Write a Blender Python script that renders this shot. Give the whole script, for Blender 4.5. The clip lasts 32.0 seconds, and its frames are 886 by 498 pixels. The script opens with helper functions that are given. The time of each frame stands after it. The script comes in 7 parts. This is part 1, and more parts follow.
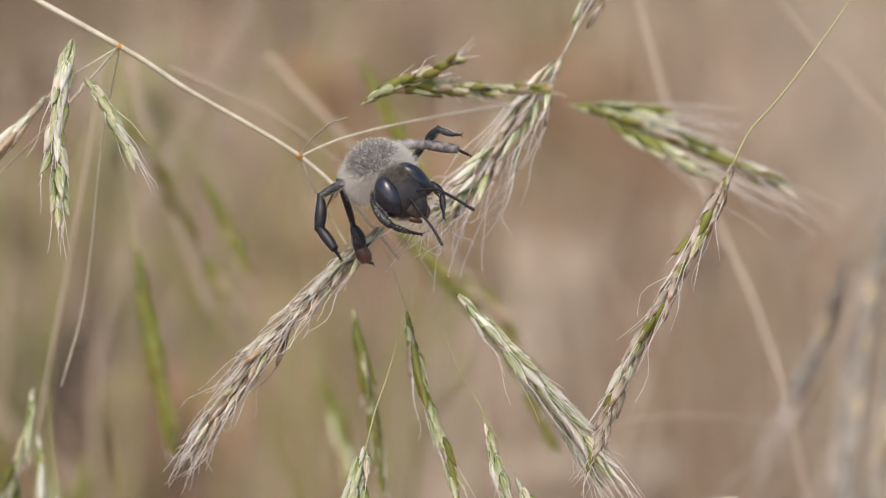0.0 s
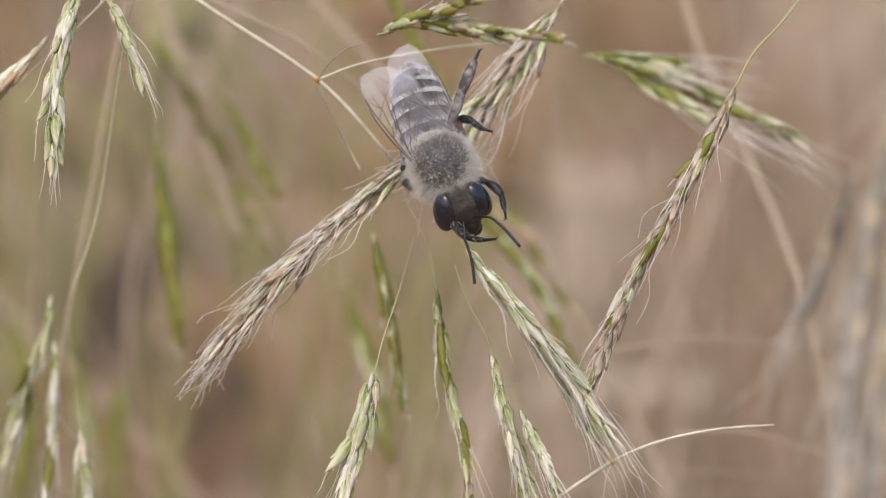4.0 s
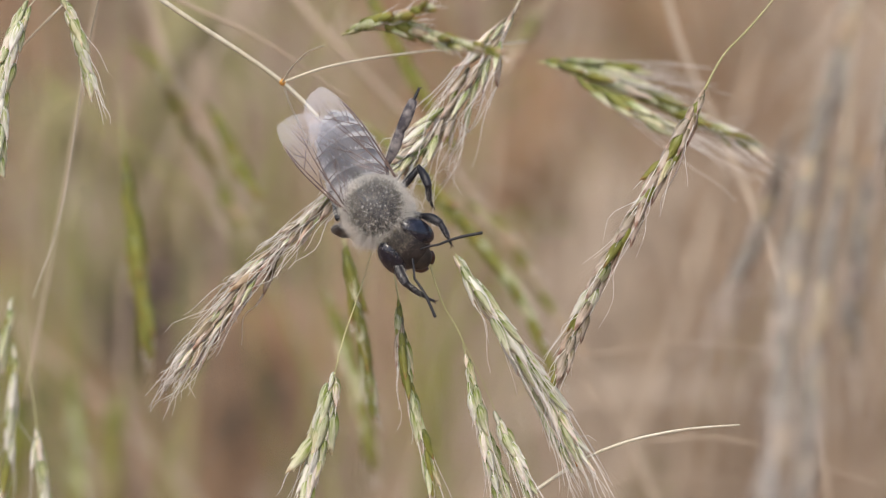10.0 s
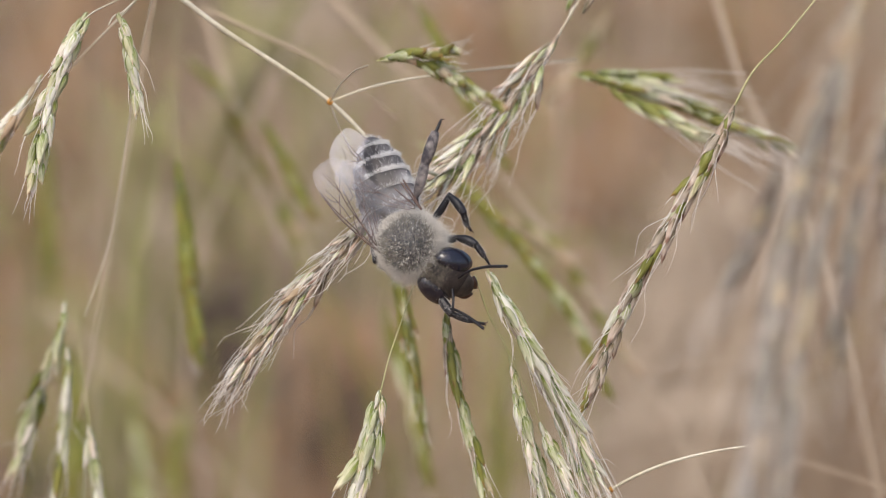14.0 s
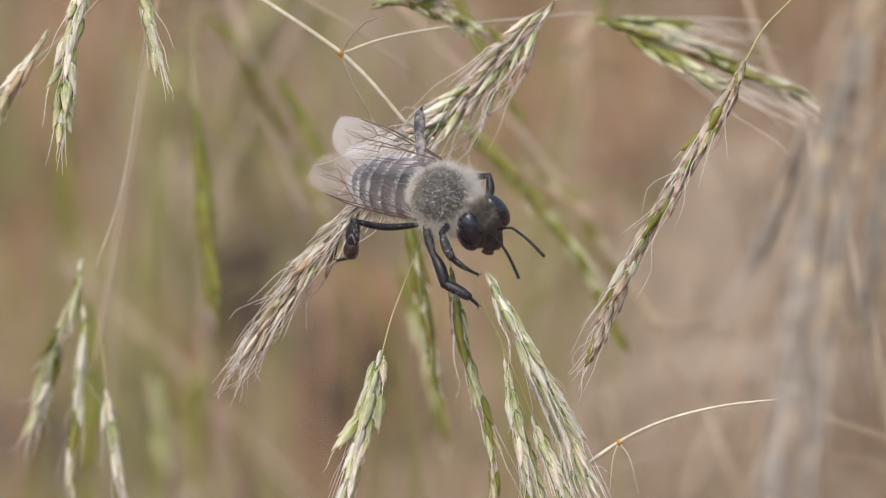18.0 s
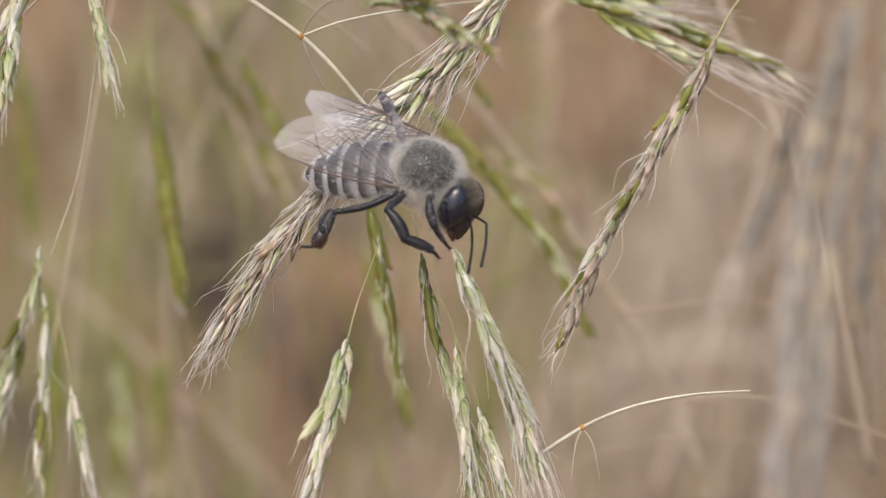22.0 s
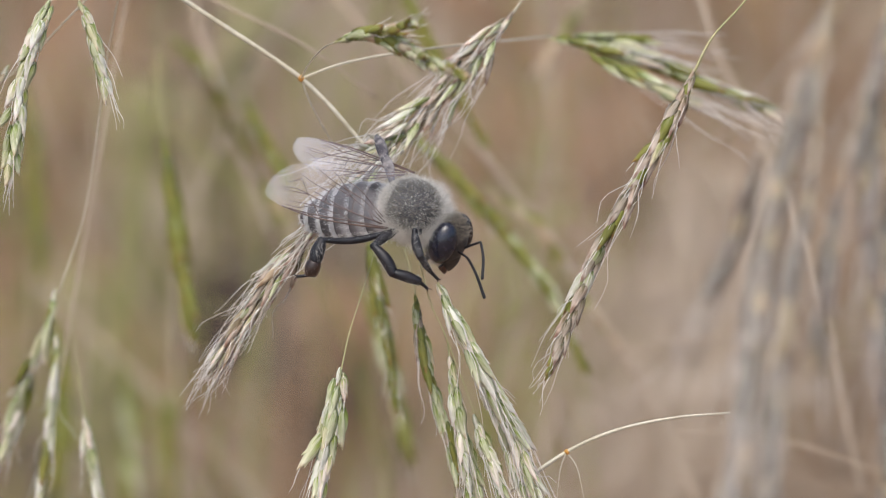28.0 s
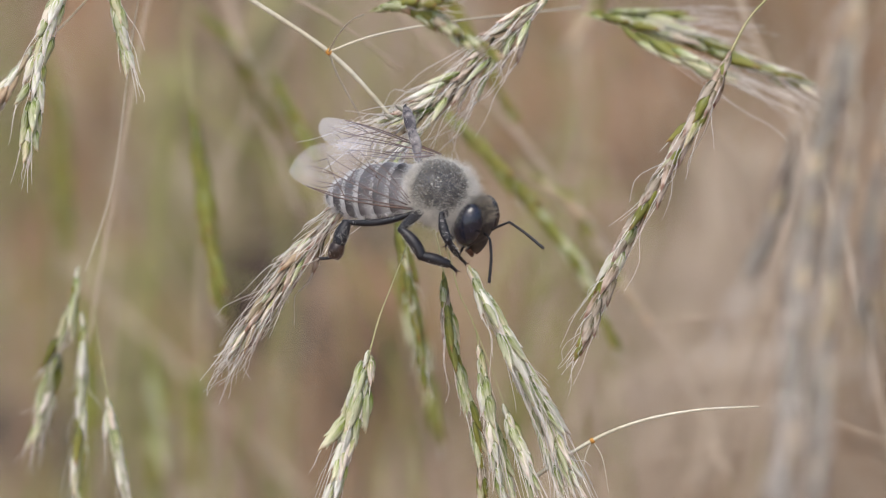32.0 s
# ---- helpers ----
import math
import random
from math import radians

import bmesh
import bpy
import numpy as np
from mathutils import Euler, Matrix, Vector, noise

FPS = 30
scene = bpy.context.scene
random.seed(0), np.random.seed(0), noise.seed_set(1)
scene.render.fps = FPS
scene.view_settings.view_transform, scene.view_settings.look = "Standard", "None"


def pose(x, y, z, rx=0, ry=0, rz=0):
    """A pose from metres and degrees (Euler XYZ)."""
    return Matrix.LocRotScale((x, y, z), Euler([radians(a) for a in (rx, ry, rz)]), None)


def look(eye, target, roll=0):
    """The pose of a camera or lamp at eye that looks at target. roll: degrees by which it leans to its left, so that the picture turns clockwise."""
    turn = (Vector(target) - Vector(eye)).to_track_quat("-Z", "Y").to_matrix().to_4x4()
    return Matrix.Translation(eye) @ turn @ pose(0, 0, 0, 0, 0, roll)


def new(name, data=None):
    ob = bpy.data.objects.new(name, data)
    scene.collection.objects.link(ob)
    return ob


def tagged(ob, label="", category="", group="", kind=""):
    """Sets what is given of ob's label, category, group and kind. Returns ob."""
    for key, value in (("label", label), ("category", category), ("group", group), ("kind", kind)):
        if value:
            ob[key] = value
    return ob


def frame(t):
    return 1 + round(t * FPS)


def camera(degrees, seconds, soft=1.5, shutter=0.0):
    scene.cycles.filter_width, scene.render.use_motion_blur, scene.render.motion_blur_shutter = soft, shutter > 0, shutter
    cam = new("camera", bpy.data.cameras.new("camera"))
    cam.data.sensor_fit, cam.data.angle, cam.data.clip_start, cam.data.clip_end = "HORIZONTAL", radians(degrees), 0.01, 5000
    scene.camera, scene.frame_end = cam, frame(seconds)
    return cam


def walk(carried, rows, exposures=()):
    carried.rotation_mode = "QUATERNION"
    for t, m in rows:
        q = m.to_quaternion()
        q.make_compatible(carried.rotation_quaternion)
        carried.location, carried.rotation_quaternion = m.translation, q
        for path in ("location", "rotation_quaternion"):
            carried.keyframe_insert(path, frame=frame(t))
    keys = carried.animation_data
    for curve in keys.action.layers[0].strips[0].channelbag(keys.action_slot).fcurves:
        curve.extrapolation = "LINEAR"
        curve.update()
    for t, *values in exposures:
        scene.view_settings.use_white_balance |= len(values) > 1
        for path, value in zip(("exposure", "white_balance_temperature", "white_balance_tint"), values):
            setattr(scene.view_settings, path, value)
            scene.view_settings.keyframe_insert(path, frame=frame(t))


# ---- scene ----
TILT = -16.0           # the lens looks a little down into the grass
STAGE = pose(0, 0, 0.52) @ pose(0, 0, 0, TILT)
MM = 0.001
FOCUS = 0.300

# seconds, shift and advance of the lens in millimetres, turn and tilt in degrees
WALK = [
    (0, -17.0, 0.0, -3.177, 0.976),
    (0.5, -16.6, -0.1, -2.693, 0.904),
    (1, -16.1, -0.3, -2.556, 0.761),
    (1.5, -15.7, -0.4, -2.066, 0.576),
    (2, -15.3, -0.6, -2.262, 0.540),
    (2.5, -14.9, -0.7, -2.174, 0.419),
    (3, -14.4, -0.9, -2.391, 0.228),
    (3.5, -14.0, -1.0, -2.354, 0.093),
    (5.5, -11.6, -1.8, -2.240, -0.237),
    (6, -11.0, -2.0, -2.481, -0.337),
    (6.5, -10.5, -1.5, -2.326, -0.228),
    (7, -10.0, -1.0, -2.361, -0.238),
    (7.5, -9.5, -0.5, -2.494, -0.227),
    (8, -9.0, 0.0, -2.422, -0.189),
    (8.5, -8.5, 2.0, -2.483, -0.005),
    (9, -8.0, 4.0, -1.830, 0.199),
    (9.5, -7.5, 3.0, -1.667, 0.121),
    (10, -7.0, 2.0, -1.532, 0.065),
    (10.5, -6.5, 1.0, -1.362, 0.079),
    (11, -6.0, 0.0, -0.960, 0.354),
    (11.5, -5.5, 0.0, -0.521, 0.276),
    (12, -5.0, 0.0, -0.463, 0.177),
    (12.5, -4.5, 0.0, -0.865, 0.227),
    (13, -4.0, 0.0, -0.829, 0.354),
    (13.5, -3.8, 0.2, -0.373, 0.270),
    (15.5, -3.2, 1.0, -0.281, 0.431),
    (16, -3.0, 1.2, -0.080, 0.312),
    (16.5, -2.8, 1.4, 1.155, -0.097),
    (17, -2.7, 1.6, 0.840, -0.448),
    (17.5, -2.5, 1.8, 0.752, -0.299),
    (18, -2.3, 2.0, 0.084, -0.297),
    (18.5, -2.2, 2.5, 0.061, -0.053),
    (19, -2.0, 3.0, -0.662, 0.043),
    (19.5, -1.9, 3.7, -0.193, -0.059),
    (20, -1.8, 4.3, -0.473, 0.172),
    (20.5, -1.7, 5.0, -0.837, 0.107),
    (21, -1.6, 5.7, -0.466, -0.418),
    (21.5, -1.4, 6.3, -0.575, -0.463),
    (22, -1.3, 7.0, -0.205, -0.480),
    (22.5, -1.2, 7.5, -0.343, -0.441),
    (23, -1.1, 8.0, -0.277, -0.268),
    (23.5, -1.0, 7.0, -0.734, -0.528),
    (24, -0.9, 6.0, -0.634, -0.613),
    (24.5, -0.8, 5.0, 0.477, -0.502),
    (25, -0.7, 4.0, 0.287, -0.156),
    (25.5, -0.6, 3.2, -0.086, -0.168),
    (27.5, -0.1, 0.0, 0.078, 0.148),
    (28, 0.0, 0.0, 0.000, 0.000),
    (28.5, 0.0, 0.0, 0.177, -0.021),
    (29, 0.0, 0.0, 0.304, -0.043),
    (29.5, 0.0, 0.8, 0.273, -0.066),
    (30, 0.0, 1.5, 0.072, 0.032),
    (30.5, 0.0, 2.2, 0.190, -0.119),
    (31, 0.0, 3.0, 0.293, -0.318),
    (31.5, 0.0, 3.0, 0.272, -0.424),
    (32, 0.0, 3.0, 0.364, -0.311),
]
# seconds, millimetres to the side and upward, degrees of lean
SWAY = {
    'drooping': [(0, 2.3, -0.94, 0.4), (0.5, 1.99, -0.92, 0.3), (1, 1.66, -0.56, 0.2), (1.5, 1.25, -0.6, 0.2), (2, 0.65, -0.47, 0.2), (2.5, 0.85, -0.71, 0.2), (3, 1.32, -0.77, 0.2), (3.5, 1.37, -1, 0.13), (5.5, 1.68, -0.61, -0.13), (6, 1.58, -0.52, -0.2), (6.5, 1.34, -0.62, -0.42), (7, 1.5, -0.84, -0.63), (7.5, 1.53, -0.8, -0.85), (8, 1.53, -0.94, -1.07), (8.5, 1.47, -0.86, -1.28), (9, 1.47, -1.3, -1.5), (9.5, 1.51, -0.86, -1.3), (10, 1.54, -0.93, -1.1), (10.5, 1.33, -0.78, -0.9), (11, 1.35, -0.54, -0.7), (11.5, 1.37, -0.75, -0.82), (12, 0.93, -0.6, -0.95), (12.5, 0.41, -0.78, -1.07), (13, 0.55, -0.73, -1.2), (13.5, 0.6, -0.72, -1), (15.5, 0.68, -0.91, -0.2), (16, 1.78, -1.37, -0), (16.5, 0.99, -0.92, -1.35), (17, 0.71, -0.6, -2.7), (17.5, 0.9, -1.17, -2.28), (18, 0.47, -0.96, -1.85), (18.5, 0.83, -1.4, -1.43), (19, 0.65, -0.62, -1), (19.5, 0.97, -0.89, -1.1), (20, 0.91, -0.91, -1.2), (20.5, 0.88, -1.03, -1.3), (21, 0.35, -0.73, -1.4), (21.5, 0.65, -0.65, -1.4), (22, 0.76, -0.66, -1.4), (22.5, 0.74, -0.63, -1.4), (23, 1.31, -0.77, -1.4), (23.5, 1.46, -0.96, -1.1), (24, 0.46, -0.81, -0.8), (24.5, 0.45, -0.65, -0.5), (25, 0.19, -0.79, -0.2), (25.5, -0.44, -0.36, -0.17), (27.5, -0.33, 0.01, -0.03), (28, 0, 0, 0), (28.5, 0.17, -0.17, -0.12), (29, 0.14, -0.22, -0.25), (29.5, 0.31, -0.38, -0.38), (30, 0.46, -0.26, -0.5), (30.5, 0.39, -0.39, -0.65), (31, 0.54, -0.37, -0.8), (31.5, 0.56, -0.34, -0.95), (32, 0.32, -0.45, -1.1)],
    'right': [(0, 2.61, 0.82, -2.2), (0.5, 2.62, -0.48, -2.35), (1, 2.36, -0.32, -2.5), (1.5, 2.38, -0.5, -2.8), (2, 2.23, -0.77, -3.1), (2.5, 2.23, -1.19, -3.4), (3, 2.43, -0.89, -3.7), (3.5, 2.56, -0.89, -3.72), (5.5, 0.89, -1.78, -3.78), (6, 0.67, -1.5, -3.8), (6.5, 1.02, -1.28, -4.07), (7, 1.1, -1.64, -4.33), (7.5, 1.28, -0.91, -4.6), (8, 1.66, -0.29, -4.87), (8.5, 1.42, -0.76, -5.13), (9, 1.12, -1.32, -5.4), (9.5, 0.85, -1.17, -4.48), (10, 0.89, -1.33, -3.55), (10.5, 0.88, -0.75, -2.62), (11, 0.7, -0.67, -1.7), (11.5, 0.38, -1.03, -1.9), (12, -0.06, -1.49, -2.1), (12.5, -0.03, -1.43, -2.3), (13, 0.33, -0.76, -2.5), (13.5, -0.32, -0.91, -1.75), (15.5, 0.4, -0.89, 1.25), (16, 0.65, 0.03, 2), (16.5, 0.09, -0.89, -0.35), (17, -0.26, -1.11, -2.7), (17.5, -0.35, -1.27, -2.25), (18, -0.03, -0.5, -1.8), (18.5, -0.02, -0.65, -1.35), (19, 0.08, -0.57, -0.9), (19.5, 0.35, -0.04, -0.45), (20, 0.53, -0.02, 0), (20.5, 0.62, -0.12, 0.45), (21, 0.33, -0.39, 0.9), (21.5, 0.39, -0.21, 0.43), (22, 0.28, -0.21, -0.05), (22.5, 0.42, -0.12, -0.52), (23, 0.92, -0.07, -1), (23.5, 1.33, -0.01, -0.62), (24, 0.42, -0.2, -0.25), (24.5, 0.38, -0.21, 0.12), (25, 0.21, -0.23, 0.5), (25.5, -0.19, -0.3, 0.42), (27.5, -0.45, -0.15, 0.08), (28, 0, 0, 0), (28.5, -0.24, -0.14, 0.17), (29, -0.14, -0.25, 0.35), (29.5, -0.03, -0.27, 0.52), (30, 0.16, -0.25, 0.7), (30.5, 0.05, -0.27, 0.57), (31, 0.2, -0.22, 0.45), (31.5, 0.38, -0.2, 0.33), (32, 0.27, -0.19, 0.2)],
    'lower': [(0, -0.96, -0, -0.7), (0.5, -0.88, -0.31, -1.9), (1, -0.4, -0.58, -3.1), (1.5, -0.78, -0.51, -3.83), (2, -0.85, -0.5, -4.55), (2.5, -0.6, -0.2, -5.28), (3, -0.43, -0.18, -6), (3.5, -0.54, -0.2, -5.82), (5.5, -0.28, -0.13, -5.08), (6, -0.19, -0.17, -4.9), (6.5, -0.29, -0.15, -4.82), (7, -0.27, -0.22, -4.73), (7.5, -0.36, -0.21, -4.65), (8, -0.41, -0.46, -4.57), (8.5, -0.42, -0.4, -4.48), (9, -0.39, -0.27, -4.4), (9.5, -0.44, -0.12, -3.8), (10, -0.45, -0.11, -3.2), (10.5, -0.3, -0.12, -2.6), (11, -0.26, -0.07, -2), (11.5, -0.28, 0.05, -2.1), (12, -0.34, 0.32, -2.2), (12.5, -0.54, 0.32, -2.3), (13, -0.37, 0.22, -2.4), (13.5, -0.2, 0.37, -2.48), (15.5, -0.48, -0.91, -2.82), (16, -0.06, -1.13, -2.9), (16.5, -0.26, -0.62, -3.05), (17, -0.2, -0.65, -3.2), (17.5, -0.27, -0.43, -2.17), (18, -0.31, -0.89, -1.15), (18.5, -0.2, -0.66, -0.12), (19, 0.17, -0.68, 0.9), (19.5, 0.07, -0.79, 0.97), (20, 0.01, -1.05, 1.05), (20.5, -0.04, -1.04, 1.12), (21, -0.54, -0.8, 1.2), (21.5, -0.1, -0.59, 1.18), (22, -0.05, -0.59, 1.15), (22.5, -0.17, -0.61, 1.12), (23, -0.2, -0.92, 1.1), (23.5, -0.37, -1.06, 1.03), (24, -0.29, -0.73, 0.95), (24.5, -0.4, -0.67, 0.88), (25, -0.44, -0.54, 0.8), (25.5, -0.5, -0.35, 0.67), (27.5, -0.39, -0.02, 0.13), (28, 0, 0, 0), (28.5, -0.38, -0.19, 0.33), (29, -0.57, -0.2, 0.65), (29.5, -0.63, -0.46, 0.98), (30, -0.79, -0.4, 1.3), (30.5, -0.72, -0.43, 0.88), (31, -0.53, -0.56, 0.45), (31.5, -0.49, -0.66, 0.02), (32, -0.34, -0.61, -0.4)],
    'upper': [(0, 3.76, 2.68, 8), (1, 2.33, 1.67, 9.4), (2, 2.47, 1.66, 7.8), (2.5, 2.25, 1.53, 7), (3, 2.49, 1.32, 6.2), (3.5, 2.56, 1.2, 5.73), (6, 0.28, -2.11, 3.4), (7, 1.81, 0.04, 4.87), (7.5, 1.76, 0.09, 5.6), (8, 1.65, 0.11, 6.33), (8.5, 1.51, 0.22, 7.07), (9, 1.38, 0.12, 7.8), (9.5, 1.29, 0.38, 8.2), (10, 1.28, 0.37, 8.6), (10.5, 1.08, 0.45, 9), (11, 1.26, 0.55, 9.4), (11.5, 1.07, 0.5, 8.97), (12, 1.01, 0.39, 8.55), (12.5, 0.85, 0.22, 8.12), (13, 0.74, 0.11, 7.7), (13.5, 1, 0.07, 6.47), (16, 1.2, -0.74, 0.3), (16.5, 0.42, -1.13, -0.9), (17, 0.29, -1.45, -2.1), (17.5, 0.25, -1.15, -1.3), (18, -0, -0.96, -0.5), (18.5, -0.03, -1, 0.3), (19, -0.23, -0.79, 1.1), (19.5, -0.01, -0.68, 0.9), (20, 0.09, -0.81, 0.7), (20.5, 0.01, -0.96, 0.5), (21, 0.05, -1.1, 0.3), (21.5, 0.04, -0.72, 0.12), (22, 0.09, -0.79, -0.05), (22.5, 0.13, -0.79, -0.22), (23, 0.35, -0.93, -0.4), (23.5, 0.48, -0.9, -1.08), (24, 0.11, -0.91, -1.75), (24.5, 0.19, -0.98, -2.43), (25, 0.05, -1.18, -3.1), (25.5, -0.17, -1, -2.58), (27.5, -0.19, -0.21, -0.52), (28, 0, 0, 0), (28.5, -0.13, -0.16, -0.15), (29, -0.11, -0.18, -0.3), (29.5, -0.04, -0.34, -0.45), (30, 0.01, -0.25, -0.6), (30.5, 0.05, -0.34, -1.47), (31, 0.23, -0.4, -2.35), (31.5, 0.37, -0.46, -3.22), (32, 0.49, -0.51, -4.1)],
    'front': [(0, 0.92, 1.02, 16.2, 15), (0.5, 0.9, 1.13, 14.7, 15), (1, 0.97, 1.21, 13.2, 15), (1.5, 1.08, 0.98, 12.47, 15), (2, 0.64, 0.88, 11.75, 15), (2.5, 0.81, 0.68, 11.03, 15), (3, 1.14, 0.67, 10.3, 15), (3.5, 0.91, 0.49, 10.38, 15), (6, 1.44, 0.9, 10.8, 15), (6.5, 1.37, 0.7, 10.23, 14), (7, 1.6, 0.77, 9.67, 13), (7.5, 1.1, 0.5, 9.1, 12), (8, 0.56, 0.2, 8.53, 11), (8.5, 0.78, 0.41, 7.97, 10), (9, 1.22, 0.64, 7.4, 9), (9.5, 1.24, 0.7, 6.75, 8.12), (10, 1.3, 0.71, 6.1, 7.25), (10.5, 0.73, 0.49, 5.45, 6.38), (11, 0.62, 0.18, 4.8, 5.5), (11.5, 1.11, 0.77, 3.52, 4.62), (12, 1.54, 1, 2.25, 3.75), (12.5, 1, 0.77, 0.98, 2.88), (13, 0.27, 0.33, -0.3, 2), (13.5, 0.76, 0.42, -2.63, 2.08), (16, -0.31, -0.98, -14.3, 2.5), (17, 1.29, -0.02, 3.1, 2.67), (17.5, 0.26, 0.69, 2.3, 2.75), (18, -0.49, 0.57, 1.5, 2.83), (18.5, -0.43, 0.63, 0.7, 2.92), (19, -0.68, 0.86, -0.1, 3), (19.5, -0.64, 0.88, -0.45, 3), (20, -0.65, 0.67, -0.8, 3), (20.5, -1, 0.44, -1.15, 3), (21, 1.65, -0.68, -1.5, 3), (21.5, 1.48, -0.62, -3.17, 3), (22, 1.6, -0.42, -4.85, 3), (22.5, 1.7, -0.31, -6.52, 3), (23, -0.54, 1.21, -8.2, 3), (25, -0.31, -0.08, -5, 3), (27.5, -0.01, 0.01, -0.83, 3), (28, 0, -0, 0, 3), (28.5, 0.03, 0.07, -0.4, 3), (29, 0.05, 0.13, -0.8, 3), (29.5, 0.05, 0.05, -1.2, 3), (30, -0.22, 0.09, -1.6, 3), (30.5, -0.01, 0.13, -2.4, 3), (31, 0.03, 0.21, -3.2, 3), (31.5, -0.09, 0.08, -4, 3), (32, 0.48, 0.25, -4.8, 3)],
    'hang_pale': [(0, 1.02, 4.37, 15.3), (0.5, 0.91, 4.38, 14.95), (1, 1.01, 4.47, 14.6), (1.5, 0.71, 4.24, 14.2), (2, 0.84, 4.33, 13.8), (2.5, 0.81, 3.63, 13.4), (3, 1.09, 3.08, 13), (3.5, -0.01, 2.36, 12.58), (5.5, 3.26, 2.56, 10.92), (6, 2.51, 2.03, 10.5), (6.5, 2.72, 2.55, 9.67), (7, 2.18, 1.79, 8.83), (7.5, 1.39, 1.77, 8), (8, 1.27, 1.52, 7.17), (8.5, 1.64, 1.83, 6.33), (9, 1.83, 2.15, 5.5), (9.5, 2.09, 2.13, 6.1), (10, 2.11, 2.19, 6.7), (10.5, 1.38, 1.92, 5.4), (11, 1.05, 2.09, 4.1), (11.5, 1.66, 2.54, 5.9), (12, 2.23, 2.73, 7.7), (12.5, 1.68, 2.64, 5.2), (13, 0.9, 2.15, 2.7), (13.5, 1.28, 2.59, 2.62), (16, 0.92, 0.71, 2.2), (17, 2.17, 1.18, 3.1), (17.5, 1.76, 0.04, 1.75), (18, 0.48, -0.83, 0.4), (18.5, 0.48, -0.6, -0.95), (19, 0.77, -0.2, -2.3), (19.5, 1.1, -0.54, -2.47), (20, 0.44, -0.36, -2.65), (20.5, 0.36, -0.76, -2.83), (21, 0.48, -0.84, -3), (21.5, 0.58, -0.07, -3.62), (22, 0.76, -0.09, -4.25), (22.5, 0.78, -0.2, -4.88), (23, 1.22, -0.75, -5.5), (23.5, 0.95, -0.75, -4.35), (24, 0.43, -0.22, -3.2), (24.5, 0.46, -0.18, -2.05), (25, 0.12, -0.19, -0.9), (25.5, -0.18, 0.17, -0.75), (27.5, -0.13, 0.02, -0.15), (28, 0, 0, 0), (28.5, -0.03, -0.07, -0.17), (29, -0.09, -0.13, -0.35), (29.5, 0.14, -0.42, -0.52), (30, -0.01, -0.56, -0.7), (30.5, 0.09, -0.53, -0.35), (31, 0.14, -0.57, 0), (31.5, -0, -0.66, 0.35), (32, 0.13, -0.49, 0.7)],
    'hang_fork': [(0, 1.36, 0.4, 7.2), (0.5, 1.32, 0.51, 6.75), (1, 1.39, 0.64, 6.3), (1.5, 0.96, 0.43, 6), (2, 0.72, 0.37, 5.7), (2.5, 0.7, 0.09, 5.4), (3, 1.02, 0.01, 5.1), (3.5, 0.8, -0.23, 4.87), (5.5, 2.03, 0.66, 3.93), (6, 1.71, 0.66, 3.7), (6.5, 1.8, 0.41, 4.25), (7, 1.68, 0.23, 4.8), (7.5, 1.4, 0.27, 5.35), (8, 1.3, -0.23, 5.9), (8.5, 1.26, -0.25, 6.45), (9, 1.23, 0.06, 7), (9.5, 1.41, 0.33, 5.67), (10, 1.62, 0.32, 4.35), (10.5, 1.64, 0.55, 3.03), (11, 1.87, 0.45, 1.7), (11.5, 1.96, 0.86, 2.3), (12, 1.77, 1.16, 2.9), (12.5, 1.21, 0.87, 3.5), (13, 0.74, 0.56, 4.1), (13.5, 1.37, 0.89, 4.22), (15.5, 1.86, -0.16, 4.68), (16, 2.08, -0.21, 4.8), (16.5, 2.33, 0.88, 4.8), (17, 0.9, 0.26, 4.8), (17.5, 2.05, -0.89, 3.58), (18, 0.63, -1.77, 2.35), (18.5, 0.49, -1.43, 1.12), (19, 0.21, -1.25, -0.1), (19.5, 0.42, -1.25, -0.55), (20, 0.07, -1.78, -1), (20.5, 0.04, -2.32, -1.45), (21, 0.06, -1.75, -1.9), (21.5, 0.24, -1.65, -2.1), (22, 0.39, -1.61, -2.3), (22.5, 0.31, -1.61, -2.5), (23, 0.63, -2.16, -2.7), (23.5, 0.48, -2.3, -2.88), (24, 0.13, -1.64, -3.05), (24.5, 0.21, -1.58, -3.23), (25, -0.02, -1.51, -3.4), (25.5, -0.22, -1.3, -2.83), (27.5, -0.08, -0.33, -0.57), (28, 0, 0, 0), (28.5, 0.03, -0.47, -0.75), (29, 0.04, -0.58, -1.5), (29.5, 0.25, -0.85, -2.25), (30, 0.16, -0.94, -3), (30.5, 0.17, -0.92, -2.17), (31, 0.2, -0.94, -1.35), (31.5, 0.03, -0.93, -0.53), (32, -0.05, -0.86, 0.3)],
